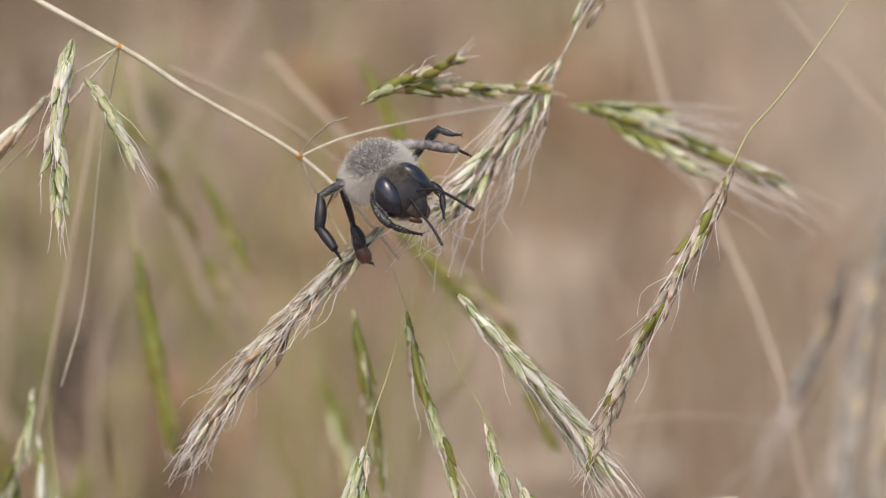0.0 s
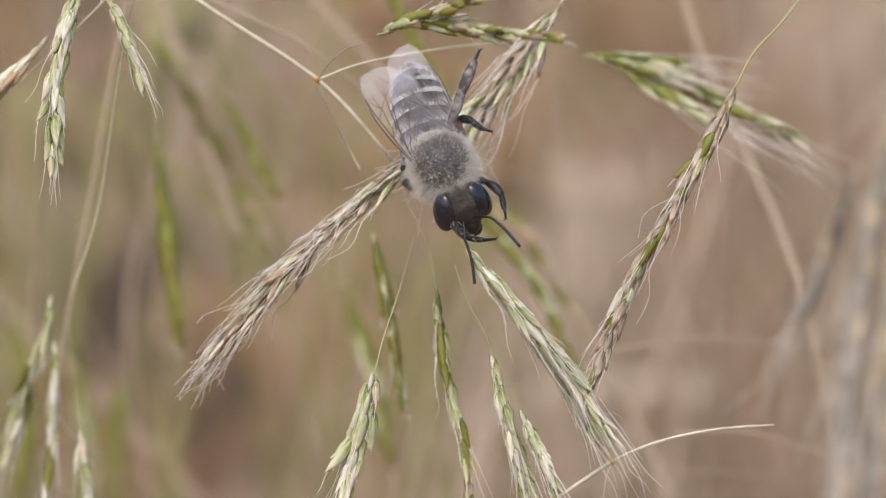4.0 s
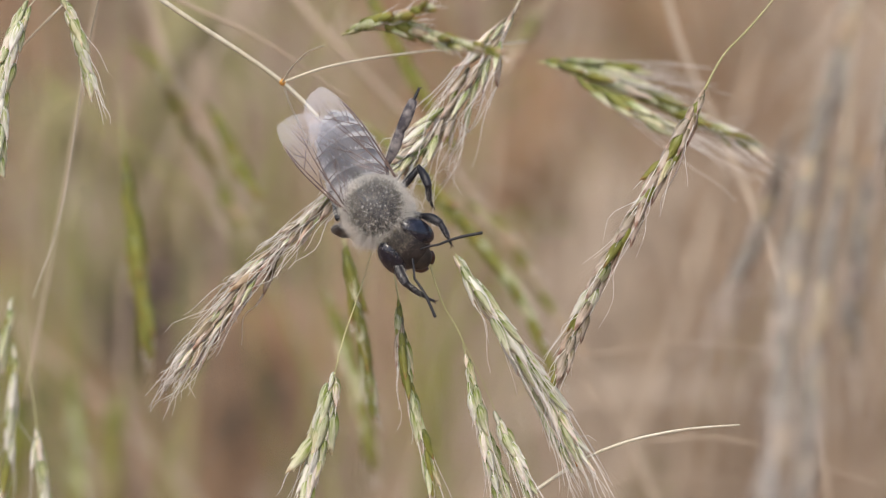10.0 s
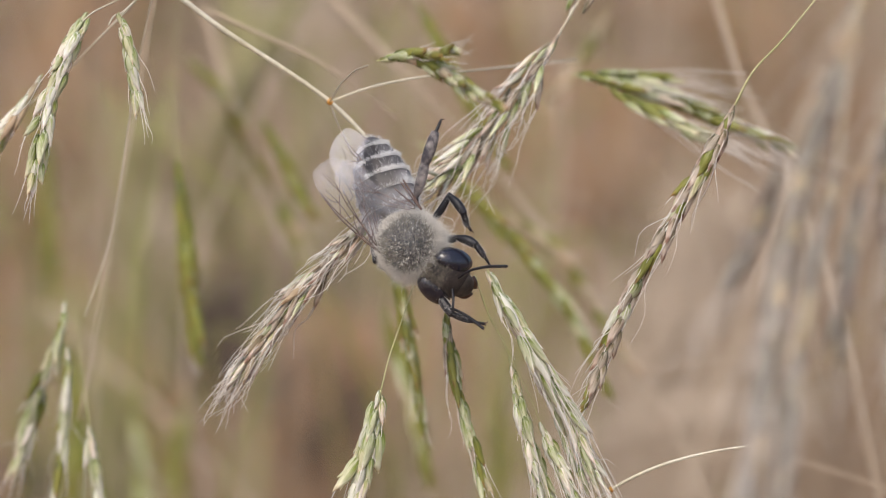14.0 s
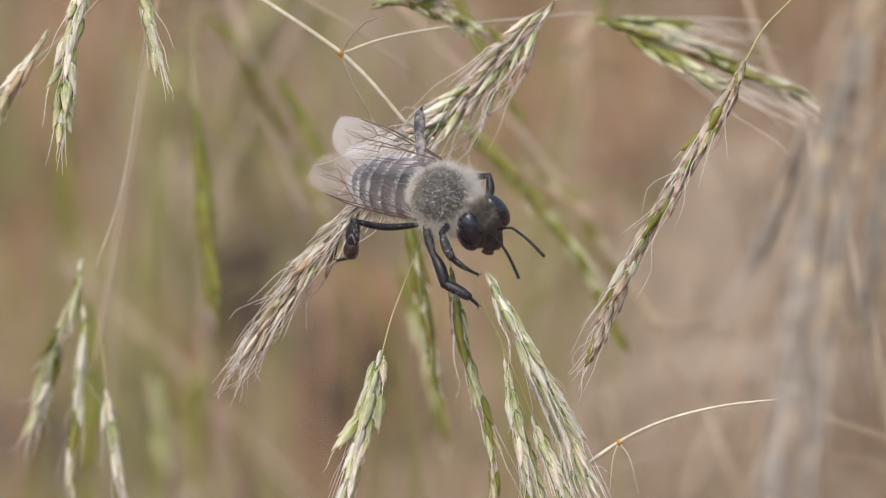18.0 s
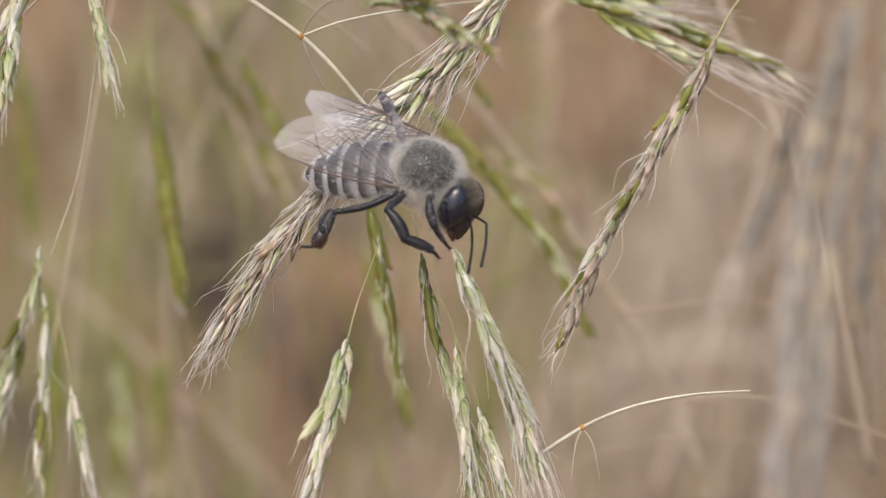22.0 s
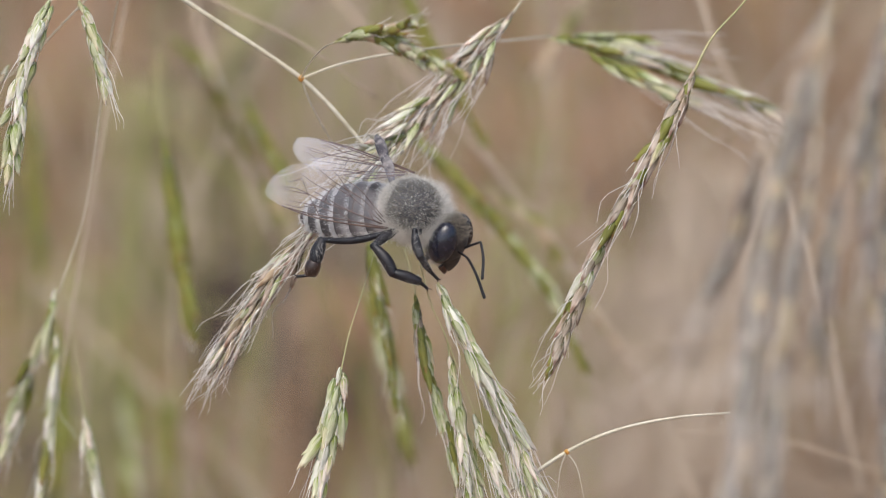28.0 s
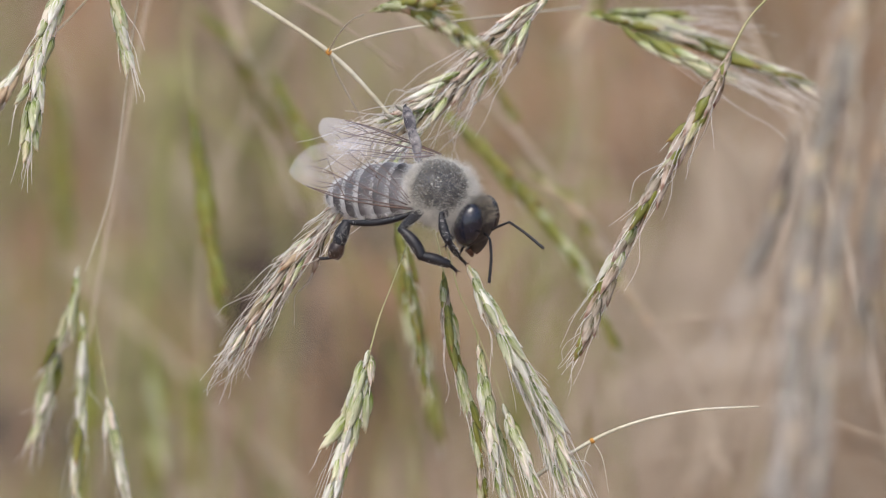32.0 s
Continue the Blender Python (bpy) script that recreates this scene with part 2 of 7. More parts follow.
    'hang_green': [(0, -0.59, 4.08, 2.4), (0.5, -0.7, 3.98, 2.4), (1, -0.58, 4.07, 2.4), (1.5, -0.86, 4.04, 0.9), (2, -0.96, 4.1, -0.6), (3, 0.46, 1.4, -3.6), (5.5, 0.03, 0.04, -2.93), (6, 0.16, 0.26, -2.8), (6.5, 0.17, 0.07, -3.02), (7, 0.1, -0.09, -3.23), (7.5, 0.33, -0.01, -3.45), (8, 0.63, -0.25, -3.67), (8.5, 0.33, -0.22, -3.88), (9, 0.15, -0.02, -4.1), (9.5, 0.08, 0.04, -3.57), (10, 0.03, 0.03, -3.05), (10.5, 0.2, 0.18, -2.52), (11, 0.43, 0.23, -2), (11.5, -0, 0.33, -1.95), (12, -0.37, 0.49, -1.9), (12.5, -0.56, 0.5, -1.85), (13, -0.33, 0.38, -1.8), (13.5, -0.05, 0.82, -1.67), (15.5, 0.4, -0.15, -1.13), (16, 0.85, -0.15, -1), (16.5, 0.07, 0.27, -0.7), (17, -0.14, 0.39, -0.4), (17.5, -0.48, 0.26, -0.4), (18, -0.36, 0.25, -0.4), (18.5, -0.23, 0.24, -0.4), (19, -0.21, 0.24, -0.4), (19.5, 0.25, 0.23, -0.18), (20, 0.06, -0.08, 0.05), (20.5, 0.14, -0.24, 0.28), (21, -0.01, 0.09, 0.5), (21.5, 0.12, 0.33, 0.28), (22, 0.23, 0.26, 0.05), (22.5, 0.16, 0.17, -0.18), (23, 0.38, -0.21, -0.4), (23.5, 0.37, -0.43, -0.55), (24, 0.19, 0.17, -0.7), (24.5, 0.1, 0.22, -0.85), (25, -0.1, 0.34, -1), (25.5, -0.25, 0.68, -0.83), (27.5, -0.4, 0.38, -0.17), (28, 0, 0, 0), (28.5, -0.26, 0.17, -0.1), (29, -0.35, 0.17, -0.2), (29.5, -0.17, -0.19, -0.3), (30, -0.26, -0.01, -0.4), (30.5, -0.21, -0.23, -0.75), (31, -0.04, -0.34, -1.1), (31.5, -0.04, -0.32, -1.45), (32, -0.04, -0.12, -1.8)],
    'hang_left': [(0, 1.23, -0.07, -3.7), (0.5, 1.15, 0.1, -1.85), (1, 1.33, 0.27, -0), (1.5, 0.89, 0.2, -0.72), (2, 0.76, 0.28, -1.45), (2.5, 0.55, 0.09, -2.17), (3, 1.08, 0.06, -2.9), (3.5, 0.66, -0.5, -2.93), (5.5, 1.22, 0.48, -3.07), (6, 1.1, 0.41, -3.1), (6.5, 1.23, -0.09, -3.15), (7, 0.89, 0.17, -3.2), (7.5, 0.61, -0.49, -3.25), (8, 0.39, -1.12, -3.3), (8.5, 0.3, -0.64, -3.35), (9, 0.45, -0.14, -3.4), (9.5, 0.63, 0.11, -2.95), (10, 0.57, 0.07, -2.5), (10.5, 0.2, -0.28, -2.05), (11, 0.33, -0.74, -1.6), (11.5, 0.53, 0.14, -1.93), (12, 0.64, 0.92, -2.25), (12.5, 0.15, 0.5, -2.58), (13, 0.16, 0.01, -2.9), (13.5, 0.59, 0.22, -2.45), (15.5, 0.45, -1.58, -0.65), (16, 0.76, -1.84, -0.2), (16.5, 0.81, -0.38, -1.9), (17, 0.36, -0.45, -3.6), (17.5, 0.23, -0.09, -3.42), (18, -0.04, -0.4, -3.25), (18.5, 0.01, -0.41, -3.08), (19, -0.08, -0.43, -2.9), (19.5, 0.35, -0.51, -2.85), (20, 0.06, -0.91, -2.8), (20.5, 0.04, -1.16, -2.75), (21, -0.13, -0.73, -2.7), (21.5, 0.18, -0.43, -2.62), (22, 0.28, -0.49, -2.55), (22.5, 0.09, -0.6, -2.48), (23, 0.3, -1.16, -2.4), (23.5, -0.03, -1.34, -2.7), (24, -0.01, -0.6, -3), (24.5, -0.01, -0.58, -3.3), (25, -0.05, -0.34, -3.6), (25.5, -0.26, 0.03, -3), (27.5, -0.19, -0.05, -0.6), (28, 0, 0, 0), (28.5, -0.11, -0.25, -0.35), (29, -0.19, -0.32, -0.7), (29.5, -0.04, -0.64, -1.05), (30, -0.34, -0.72, -1.4), (30.5, -0.14, -0.65, -1.95), (31, -0.01, -0.76, -2.5), (31.5, -0.09, -0.93, -3.05), (32, 0.01, -0.44, -3.6)],
    'nod_left': [(0, 0.03, 0.07, 13.5), (0.5, 0.02, 0.14, 12.8), (1, 0.4, 0.09, 12.1), (1.5, 0.52, 0.35, 10.93), (2, 0.5, 0.53, 9.75), (2.5, 0.31, 0.6, 8.57), (3, 0.32, 0.54, 7.4), (3.5, 0.23, 0.7, 6.57), (6, 1.05, -1.71, 2.4), (6.5, 0.47, 0.59, 2.18), (7, 0.56, 0.86, 1.97), (7.5, -0.02, 0.39, 1.75), (8, -0.48, 0.17, 1.53), (8.5, -0.29, 0.42, 1.32), (9, 0.17, 0.78, 1.1), (9.5, -0.02, 0.54, 1.3), (10, 0.05, 0.46, 1.5), (10.5, -0.06, 0.18, 1.7), (11, -0.21, 0.36, 1.9), (11.5, 0.34, 0.61, 1.2), (12, 0.62, 1.18, 0.5), (12.5, 0.36, 1.34, -0.85), (13, 0.17, 0.73, -2.2), (13.5, 0.61, 0.76, -3.58), (15.5, -0.13, 0.13, -9.12), (16, -1.24, -0.33, -10.5), (16.5, 0.87, 0.43, -6.6), (17, 1, -0.57, -2.7), (17.5, 0.75, 0.24, -2.53), (18, 0.95, 0.34, -2.35), (18.5, 1.02, 0.18, -2.17), (19, 0.58, 0.02, -2), (19.5, 0.49, -0.19, -2.5), (20, 0.38, -0.37, -3), (20.5, 0.04, -0.18, -3.5), (21, 0.54, -0.01, -4), (21.5, 0.73, -1.83, -4.08), (22, 0.87, -1.77, -4.15), (22.5, 0.72, -1.59, -4.22), (23, 0.3, -0.01, -4.3), (23.5, 0.07, -0.48, -4.15), (25, 0.17, -0.29, -3.7), (27.5, -0.14, 0.22, -0.62), (28, 0, 0, 0), (28.5, -0.08, -0.05, 0), (29, -0.18, 0.01, 0), (29.5, -0.3, -0.21, 0), (30, -0.63, 0.08, 0), (30.5, -0.4, 0.03, -0.6), (31, -0.27, 0.04, -1.2), (31.5, -0.35, -0, -1.8), (32, -0.01, 0.09, -2.4)],
    'nod_outer': [(0, 1.27, 2.49, 9.4), (0.5, 0.29, 0.02, 10.4), (1, 0.7, -0.1, 11.4), (1.5, 0.83, 0.25, 10.12), (2, 0.82, 0.43, 8.85), (2.5, 0.46, 0.53, 7.58), (3, 0.42, 0.46, 6.3), (3.5, 0.35, 0.55, 5.77), (5.5, 1.15, 1.31, 3.63), (6, 0.38, 0.89, 3.1), (6.5, 0.65, 0.71, 3.13), (9, 0.11, 0.48, 3.3), (9.5, -0.2, 0.19, 2.95), (10, -0.24, 0.15, 2.6), (10.5, -0.49, -0.01, 2.25), (11, -0.36, -0.01, 1.9), (11.5, 0.1, 0.75, 1.8), (12, 0.39, 1.66, 1.7), (12.5, -0.04, 1.9, -0.3), (13, 0.1, 0.83, -2.3), (13.5, 0.77, 0.83, -3.37), (16, -2.11, 0.09, -8.7), (17, -1.02, 0.17, 3.3), (17.5, 0.19, 1.05, 2.65), (18, 0.46, 1.2, 2), (18.5, 0.66, 1.03, 1.35), (19, 0.23, 0.81, 0.7), (19.5, 0.02, 0.54, 0.6), (20, -0.16, 0.24, 0.5), (21, 0.1, 2.27, 0.3), (23, -0.06, 1.09, -1), (25, -0.71, -1.39, -0.2), (27.5, -0.46, 0.18, -0.03), (28, 0, 0, 0), (28.5, -0.3, -0.15, -0.23), (29, -0.44, -0.09, -0.45), (29.5, -0.53, -0.3, -0.68), (30, -0.81, -0.28, -0.9), (30.5, -0.65, -0.18, -0.62), (31, -0.62, -0.12, -0.35), (31.5, -0.81, -0.22, -0.07), (32, -0.47, -0.13, 0.2)],
    'nod_far': [(0, 2.89, 3.19, -8.4), (0.5, 1.17, 1.51, -8.4), (1, 1.39, 1.45, -8.4), (1.5, 1.5, 1.83, -9.03), (2, 1.65, 1.96, -9.65), (2.5, 1.67, 2.1, -10.28), (3, 1.8, 2.21, -10.9), (3.5, 1.79, 2.15, -10.5), (17, 0.12, 0.77, 0.2), (28, 0, 0, 0), (32, -0.05, -0.46, -0.4)],
    'low_left': [(0.5, -0.88, -0.05, -3.3), (1, -0.61, 0.17, -3.3), (1.5, -0.43, -1.31, -3.3), (2, -0.7, -1.03, -3.3), (2.5, -0.8, -0.92, -3.3), (3, -0.73, -0.91, -3.3), (3.5, -0.67, -1, -3.05), (5.5, -1.56, -0.69, -2.05), (6, -1.26, -0.59, -1.8), (6.5, -1.3, -0.62, -2.13), (7, -1.36, -0.59, -2.47), (7.5, -1.29, -0.5, -2.8), (9, -1.77, -0.09, -3.8), (9.5, -1.5, -0.23, -3.22), (10, -1.59, -0.36, -2.65), (10.5, -1.15, -0.26, -2.08), (11, -0.95, -0.18, -1.5), (11.5, -1.7, -0.01, -1.07), (12, -1.67, 0.4, -0.65), (12.5, -1.83, 0.75, -0.23), (13, -1.49, 0.81, 0.2), (13.5, -1.45, 1.12, -0.67), (15.5, -2, 0.41, -4.13), (16, -2.05, 0.41, -5), (16.5, -1.77, 0.53, -3.95), (17, -1.93, 0.51, -2.9), (17.5, -1.42, 0.5, -2.25), (18, -1.1, 0.34, -1.6), (18.5, -1.22, 0.27, -0.95), (19, -0.81, -0.04, -0.3), (19.5, -0.34, -0.44, 0.1), (20, -0.69, -0.64, 0.5), (20.5, -0.73, -0.48, 0.9), (21, -0.87, -0.34, 1.3), (21.5, -0.5, -0.24, 1.3), (22, -0.55, -0.31, 1.3), (22.5, -0.78, -0.48, 1.3), (23, -1.09, -0.59, 1.3), (23.5, -1.13, -1.21, 0.9), (25, -0.39, 0.26, -0.3), (27.5, -0.43, 0.22, -0.05), (28, 0, 0, -0), (28.5, -0.27, -0.24, -0.38), (29, -0.68, -0.3, -0.75), (29.5, -0.67, -0.77, -1.12), (30, -0.69, -0.76, -1.5), (30.5, -0.83, -0.64, -0.93), (31, -0.63, -0.81, -0.35), (31.5, -0.53, -0.98, 0.22), (32, -0.23, -0.26, 0.8)],
    'low_outer': [(0, -0.43, -1.56, 6.4), (0.5, -0.8, -1.36, 6.35), (1, -0.49, -1.3, 6.3), (1.5, -0.67, -0.81, 5.47), (2, -0.77, -0.41, 4.65), (2.5, -0.86, -0.36, 3.83), (3, -0.76, -0.32, 3), (3.5, -0.67, -0.41, 2.89), (9, -0.6, 0.28, 1.73), (9.5, -1.09, -0.06, 1.62), (10, -1.18, -0.27, 1.51), (10.5, -0.52, 0.12, 1.41), (11, -0.69, -0.2, 1.3), (11.5, -1.22, 0.01, 1.55), (12, -1.13, 0.41, 1.8), (12.5, -1.25, 0.71, 2.35), (13, -0.65, 0.61, 2.9), (13.5, -0.88, 0.81, 2.12), (15.5, -1.42, 0.76, -1.02), (16, -1.64, 0.58, -1.8), (16.5, -1.35, 0.69, -0.85), (17, -1.51, 0.88, 0.1), (17.5, -1.05, 0.68, 0.6), (18, -0.75, 0.47, 1.1), (18.5, -0.86, 0.46, 1.6), (19, -0.38, 0.27, 2.1), (19.5, -0.25, -0.27, 2.1), (20, -0.55, -0.44, 2.1), (21, -0.83, -0.11, 2.1), (23, -0.46, 0.55, 5.6), (25, -0.56, 0.35, 1.5), (27.5, -0.08, 0.23, 0.25), (28, 0, 0, -0), (28.5, -0.11, -0.3, 0.45), (29, -0.5, -0.11, 0.9), (29.5, -0.63, -0.5, 1.35), (30, -0.69, -0.21, 1.8), (30.5, -0.87, -0.35, 2.23), (31, -0.75, -0.5, 2.65), (31.5, -0.63, -0.58, 3.08), (32, -0.22, -0.14, 3.5)],
    'arch': [(1, 0.51, -0.22, -1.4), (1.5, 0.84, -0.29, -1.4), (2, 0.86, -0.25, -1.4), (2.5, 0.98, -0.44, -1.4), (3, 1.45, -0.55, -1.4), (3.5, 1.85, -0.78, -1.13), (5.5, 1.93, -0.2, -0.07), (6, 1.63, -0.22, 0.2), (6.5, 1.73, -0.31, 0.08), (7, 1.69, -0.51, -0.03), (7.5, 1.07, 0.32, -0.15), (8, 0.87, -0.14, -0.27), (8.5, 1.29, 0.12, -0.38), (9, 1.66, -0.59, -0.5), (9.5, 1.7, -0.42, -0.38), (10, 1.66, -0.36, -0.25), (10.5, 1.25, -0.33, -0.12), (11, 0.87, -0.75, 0), (11.5, 1.57, -0.07, 0.35), (12, 1.47, 0.27, 0.7), (12.5, 1.17, 0.02, 1.05), (13, 0.85, -0.19, 1.4), (16, 1.39, -2.22, 3.9), (17, 0.77, -0.98, 1.5), (17.5, 1.26, -0.74, 1.4), (18, 0.64, -0.84, 1.3), (18.5, 0.62, -0.9, 1.2), (19, 0.73, -0.69, 1.1), (19.5, 0.9, -0.59, 0.55), (20, 0.51, -1.17, 0), (20.5, 0.8, -1.47, -0.55), (21, 0.35, -0.83, -1.1), (21.5, 0.53, -0.54, -1.1), (22, 0.6, -0.6, -1.1), (22.5, 0.55, -0.71, -1.1), (23, 0.91, -1.22, -1.1), (23.5, 1, -1.58, -0.75), (24, 0.39, -0.72, -0.4), (24.5, 0.38, -0.63, -0.05), (25, 0.21, -0.53, 0.3), (25.5, -0.16, -0.05, 0.25), (27.5, -0.11, -0.02, 0.05), (28, 0, 0, 0), (28.5, -0.08, -0.17, -0.3), (29, -0.12, -0.35, -0.6), (29.5, 0.08, -0.72, -0.9), (30, 0.03, -0.81, -1.2), (30.5, 0.02, -0.76, -1.38), (31, 0.15, -0.86, -1.55), (31.5, 0.03, -0.91, -1.72), (32, -0.32, -0.76, -1.9)],
    'green_back': [(0, 0.42, -2.72, 2.3), (0.5, -0.35, -0.74, 1.35), (1, 0.06, -0.54, 0.4), (1.5, -0.11, -0.39, -0.03), (2, -0.16, -0.08, -0.45), (2.5, -0.03, -0.18, -0.88), (3, 0.09, 0.1, -1.3), (3.5, 0.24, -0.07, -1.53), (5.5, -0.29, -1.26, -2.47), (6, 0.08, -0.91, -2.7), (6.5, 0.09, -1.04, -2.23), (7, -0.12, -1.18, -1.77), (7.5, -0.03, -0.66, -1.3), (8, 0.16, -0.84, -0.83), (8.5, 0.1, -0.99, -0.37), (9, -0.57, -0.52, 0.1), (9.5, -0.62, -0.59, -0.48), (10, -0.53, -0.81, -1.05), (10.5, -0.17, -0.85, -1.62), (11, -0.17, -0.5, -2.2), (11.5, -0.84, -0.29, -1.93), (12, -0.86, -0.57, -1.65), (12.5, -0.67, -0.13, -1.38), (13, -0.08, -0.29, -1.1), (13.5, -0.65, -0.19, -1.57), (15.5, -0.69, 1.15, -3.43), (16, -0.7, 1.45, -3.9), (16.5, -0.72, 0.31, -3.95), (17, -1.16, 0.31, -4), (17.5, -0.81, 0.46, -3.48), (18, -0.26, 0.36, -2.95), (18.5, -0.64, 0.32, -2.42), (19, -0.14, 0.19, -1.9), (19.5, -0.25, -0, -1.5), (20, -0.31, 0.1, -1.1), (20.5, -0.23, 0.32, -0.7), (21, -0.52, -0.1, -0.3), (21.5, -0.12, 0.07, -0.35), (22, -0.39, -0.01, -0.4), (22.5, -0.37, -0.08, -0.45), (23, -0.54, -0.05, -0.5), (23.5, -0.48, -0.14, -0.42), (24, 0.36, 0.31, -0.35), (24.5, -0.19, -0.02, -0.28), (25, -0.05, 0.41, -0.2), (25.5, 0.33, 0.45, -0.17), (27.5, -0.21, 0.29, -0.03), (28, 0, 0, 0), (28.5, -0.23, -0.22, 0.17), (29, -0.6, -0.09, 0.35), (29.5, -0.71, -0.45, 0.52), (30, -0.57, -0.28, 0.7), (30.5, -0.77, -0.22, 0.52), (31, -0.61, -0.22, 0.35), (31.5, -0.3, -0.37, 0.18), (32, 0.11, 0.19, -0)],
    'front_blur': [(6, 1.65, -1.33, -0.4), (9, 0.54, 0.71, 0.8), (11, 1.24, 1.51, 0.8), (13, -0.17, 1.51, -1.7), (16, -1.56, 1.87, -1.8), (17, -0.26, 0.31, -0.5), (17.5, -0.1, -0.34, -0.57), (18, -0.24, 0.53, -0.65), (18.5, 0.29, -0.14, -0.73), (19, 0.19, 0.12, -0.8), (19.5, 0.78, 0.43, -0.2), (20, 0.77, -1.3, 0.4), (20.5, 0.83, 0.29, 1), (21, -0.36, -1.34, 1.6), (21.5, -1.04, -0.55, 1.53), (22, 0.94, 0.8, 1.45), (22.5, 1, 0.69, 1.38), (23, 1.46, 0.28, 1.3), (23.5, 1.67, 0.25, 1.23), (24, 0.02, 0.3, 1.15), (24.5, 0.42, 0.32, 1.07), (25, -0.17, 0.15, 1), (25.5, -0.69, 0.29, 0.83), (27.5, -0.56, 0.52, 0.17), (28, 0, 0, 0), (28.5, 0.24, 0.76, 0.1), (29, -0.01, 0.68, 0.2), (29.5, 0.53, -0.39, 0.3), (30, 0.62, 0.08, 0.4), (30.5, 0.55, 0.27, 0.8), (31, 1.02, 0.03, 1.2), (31.5, 1.12, 0.05, 1.6), (32, 0.12, 0.04, 2)],
    'stalk': [(0, 0, 0, 4), (3.5, 0, 0, 1.5), (6, 0, 0, 0), (13, 0, 0, 0.4), (23, 0, 0, 0.2), (32, 0, 0, 1)],
}
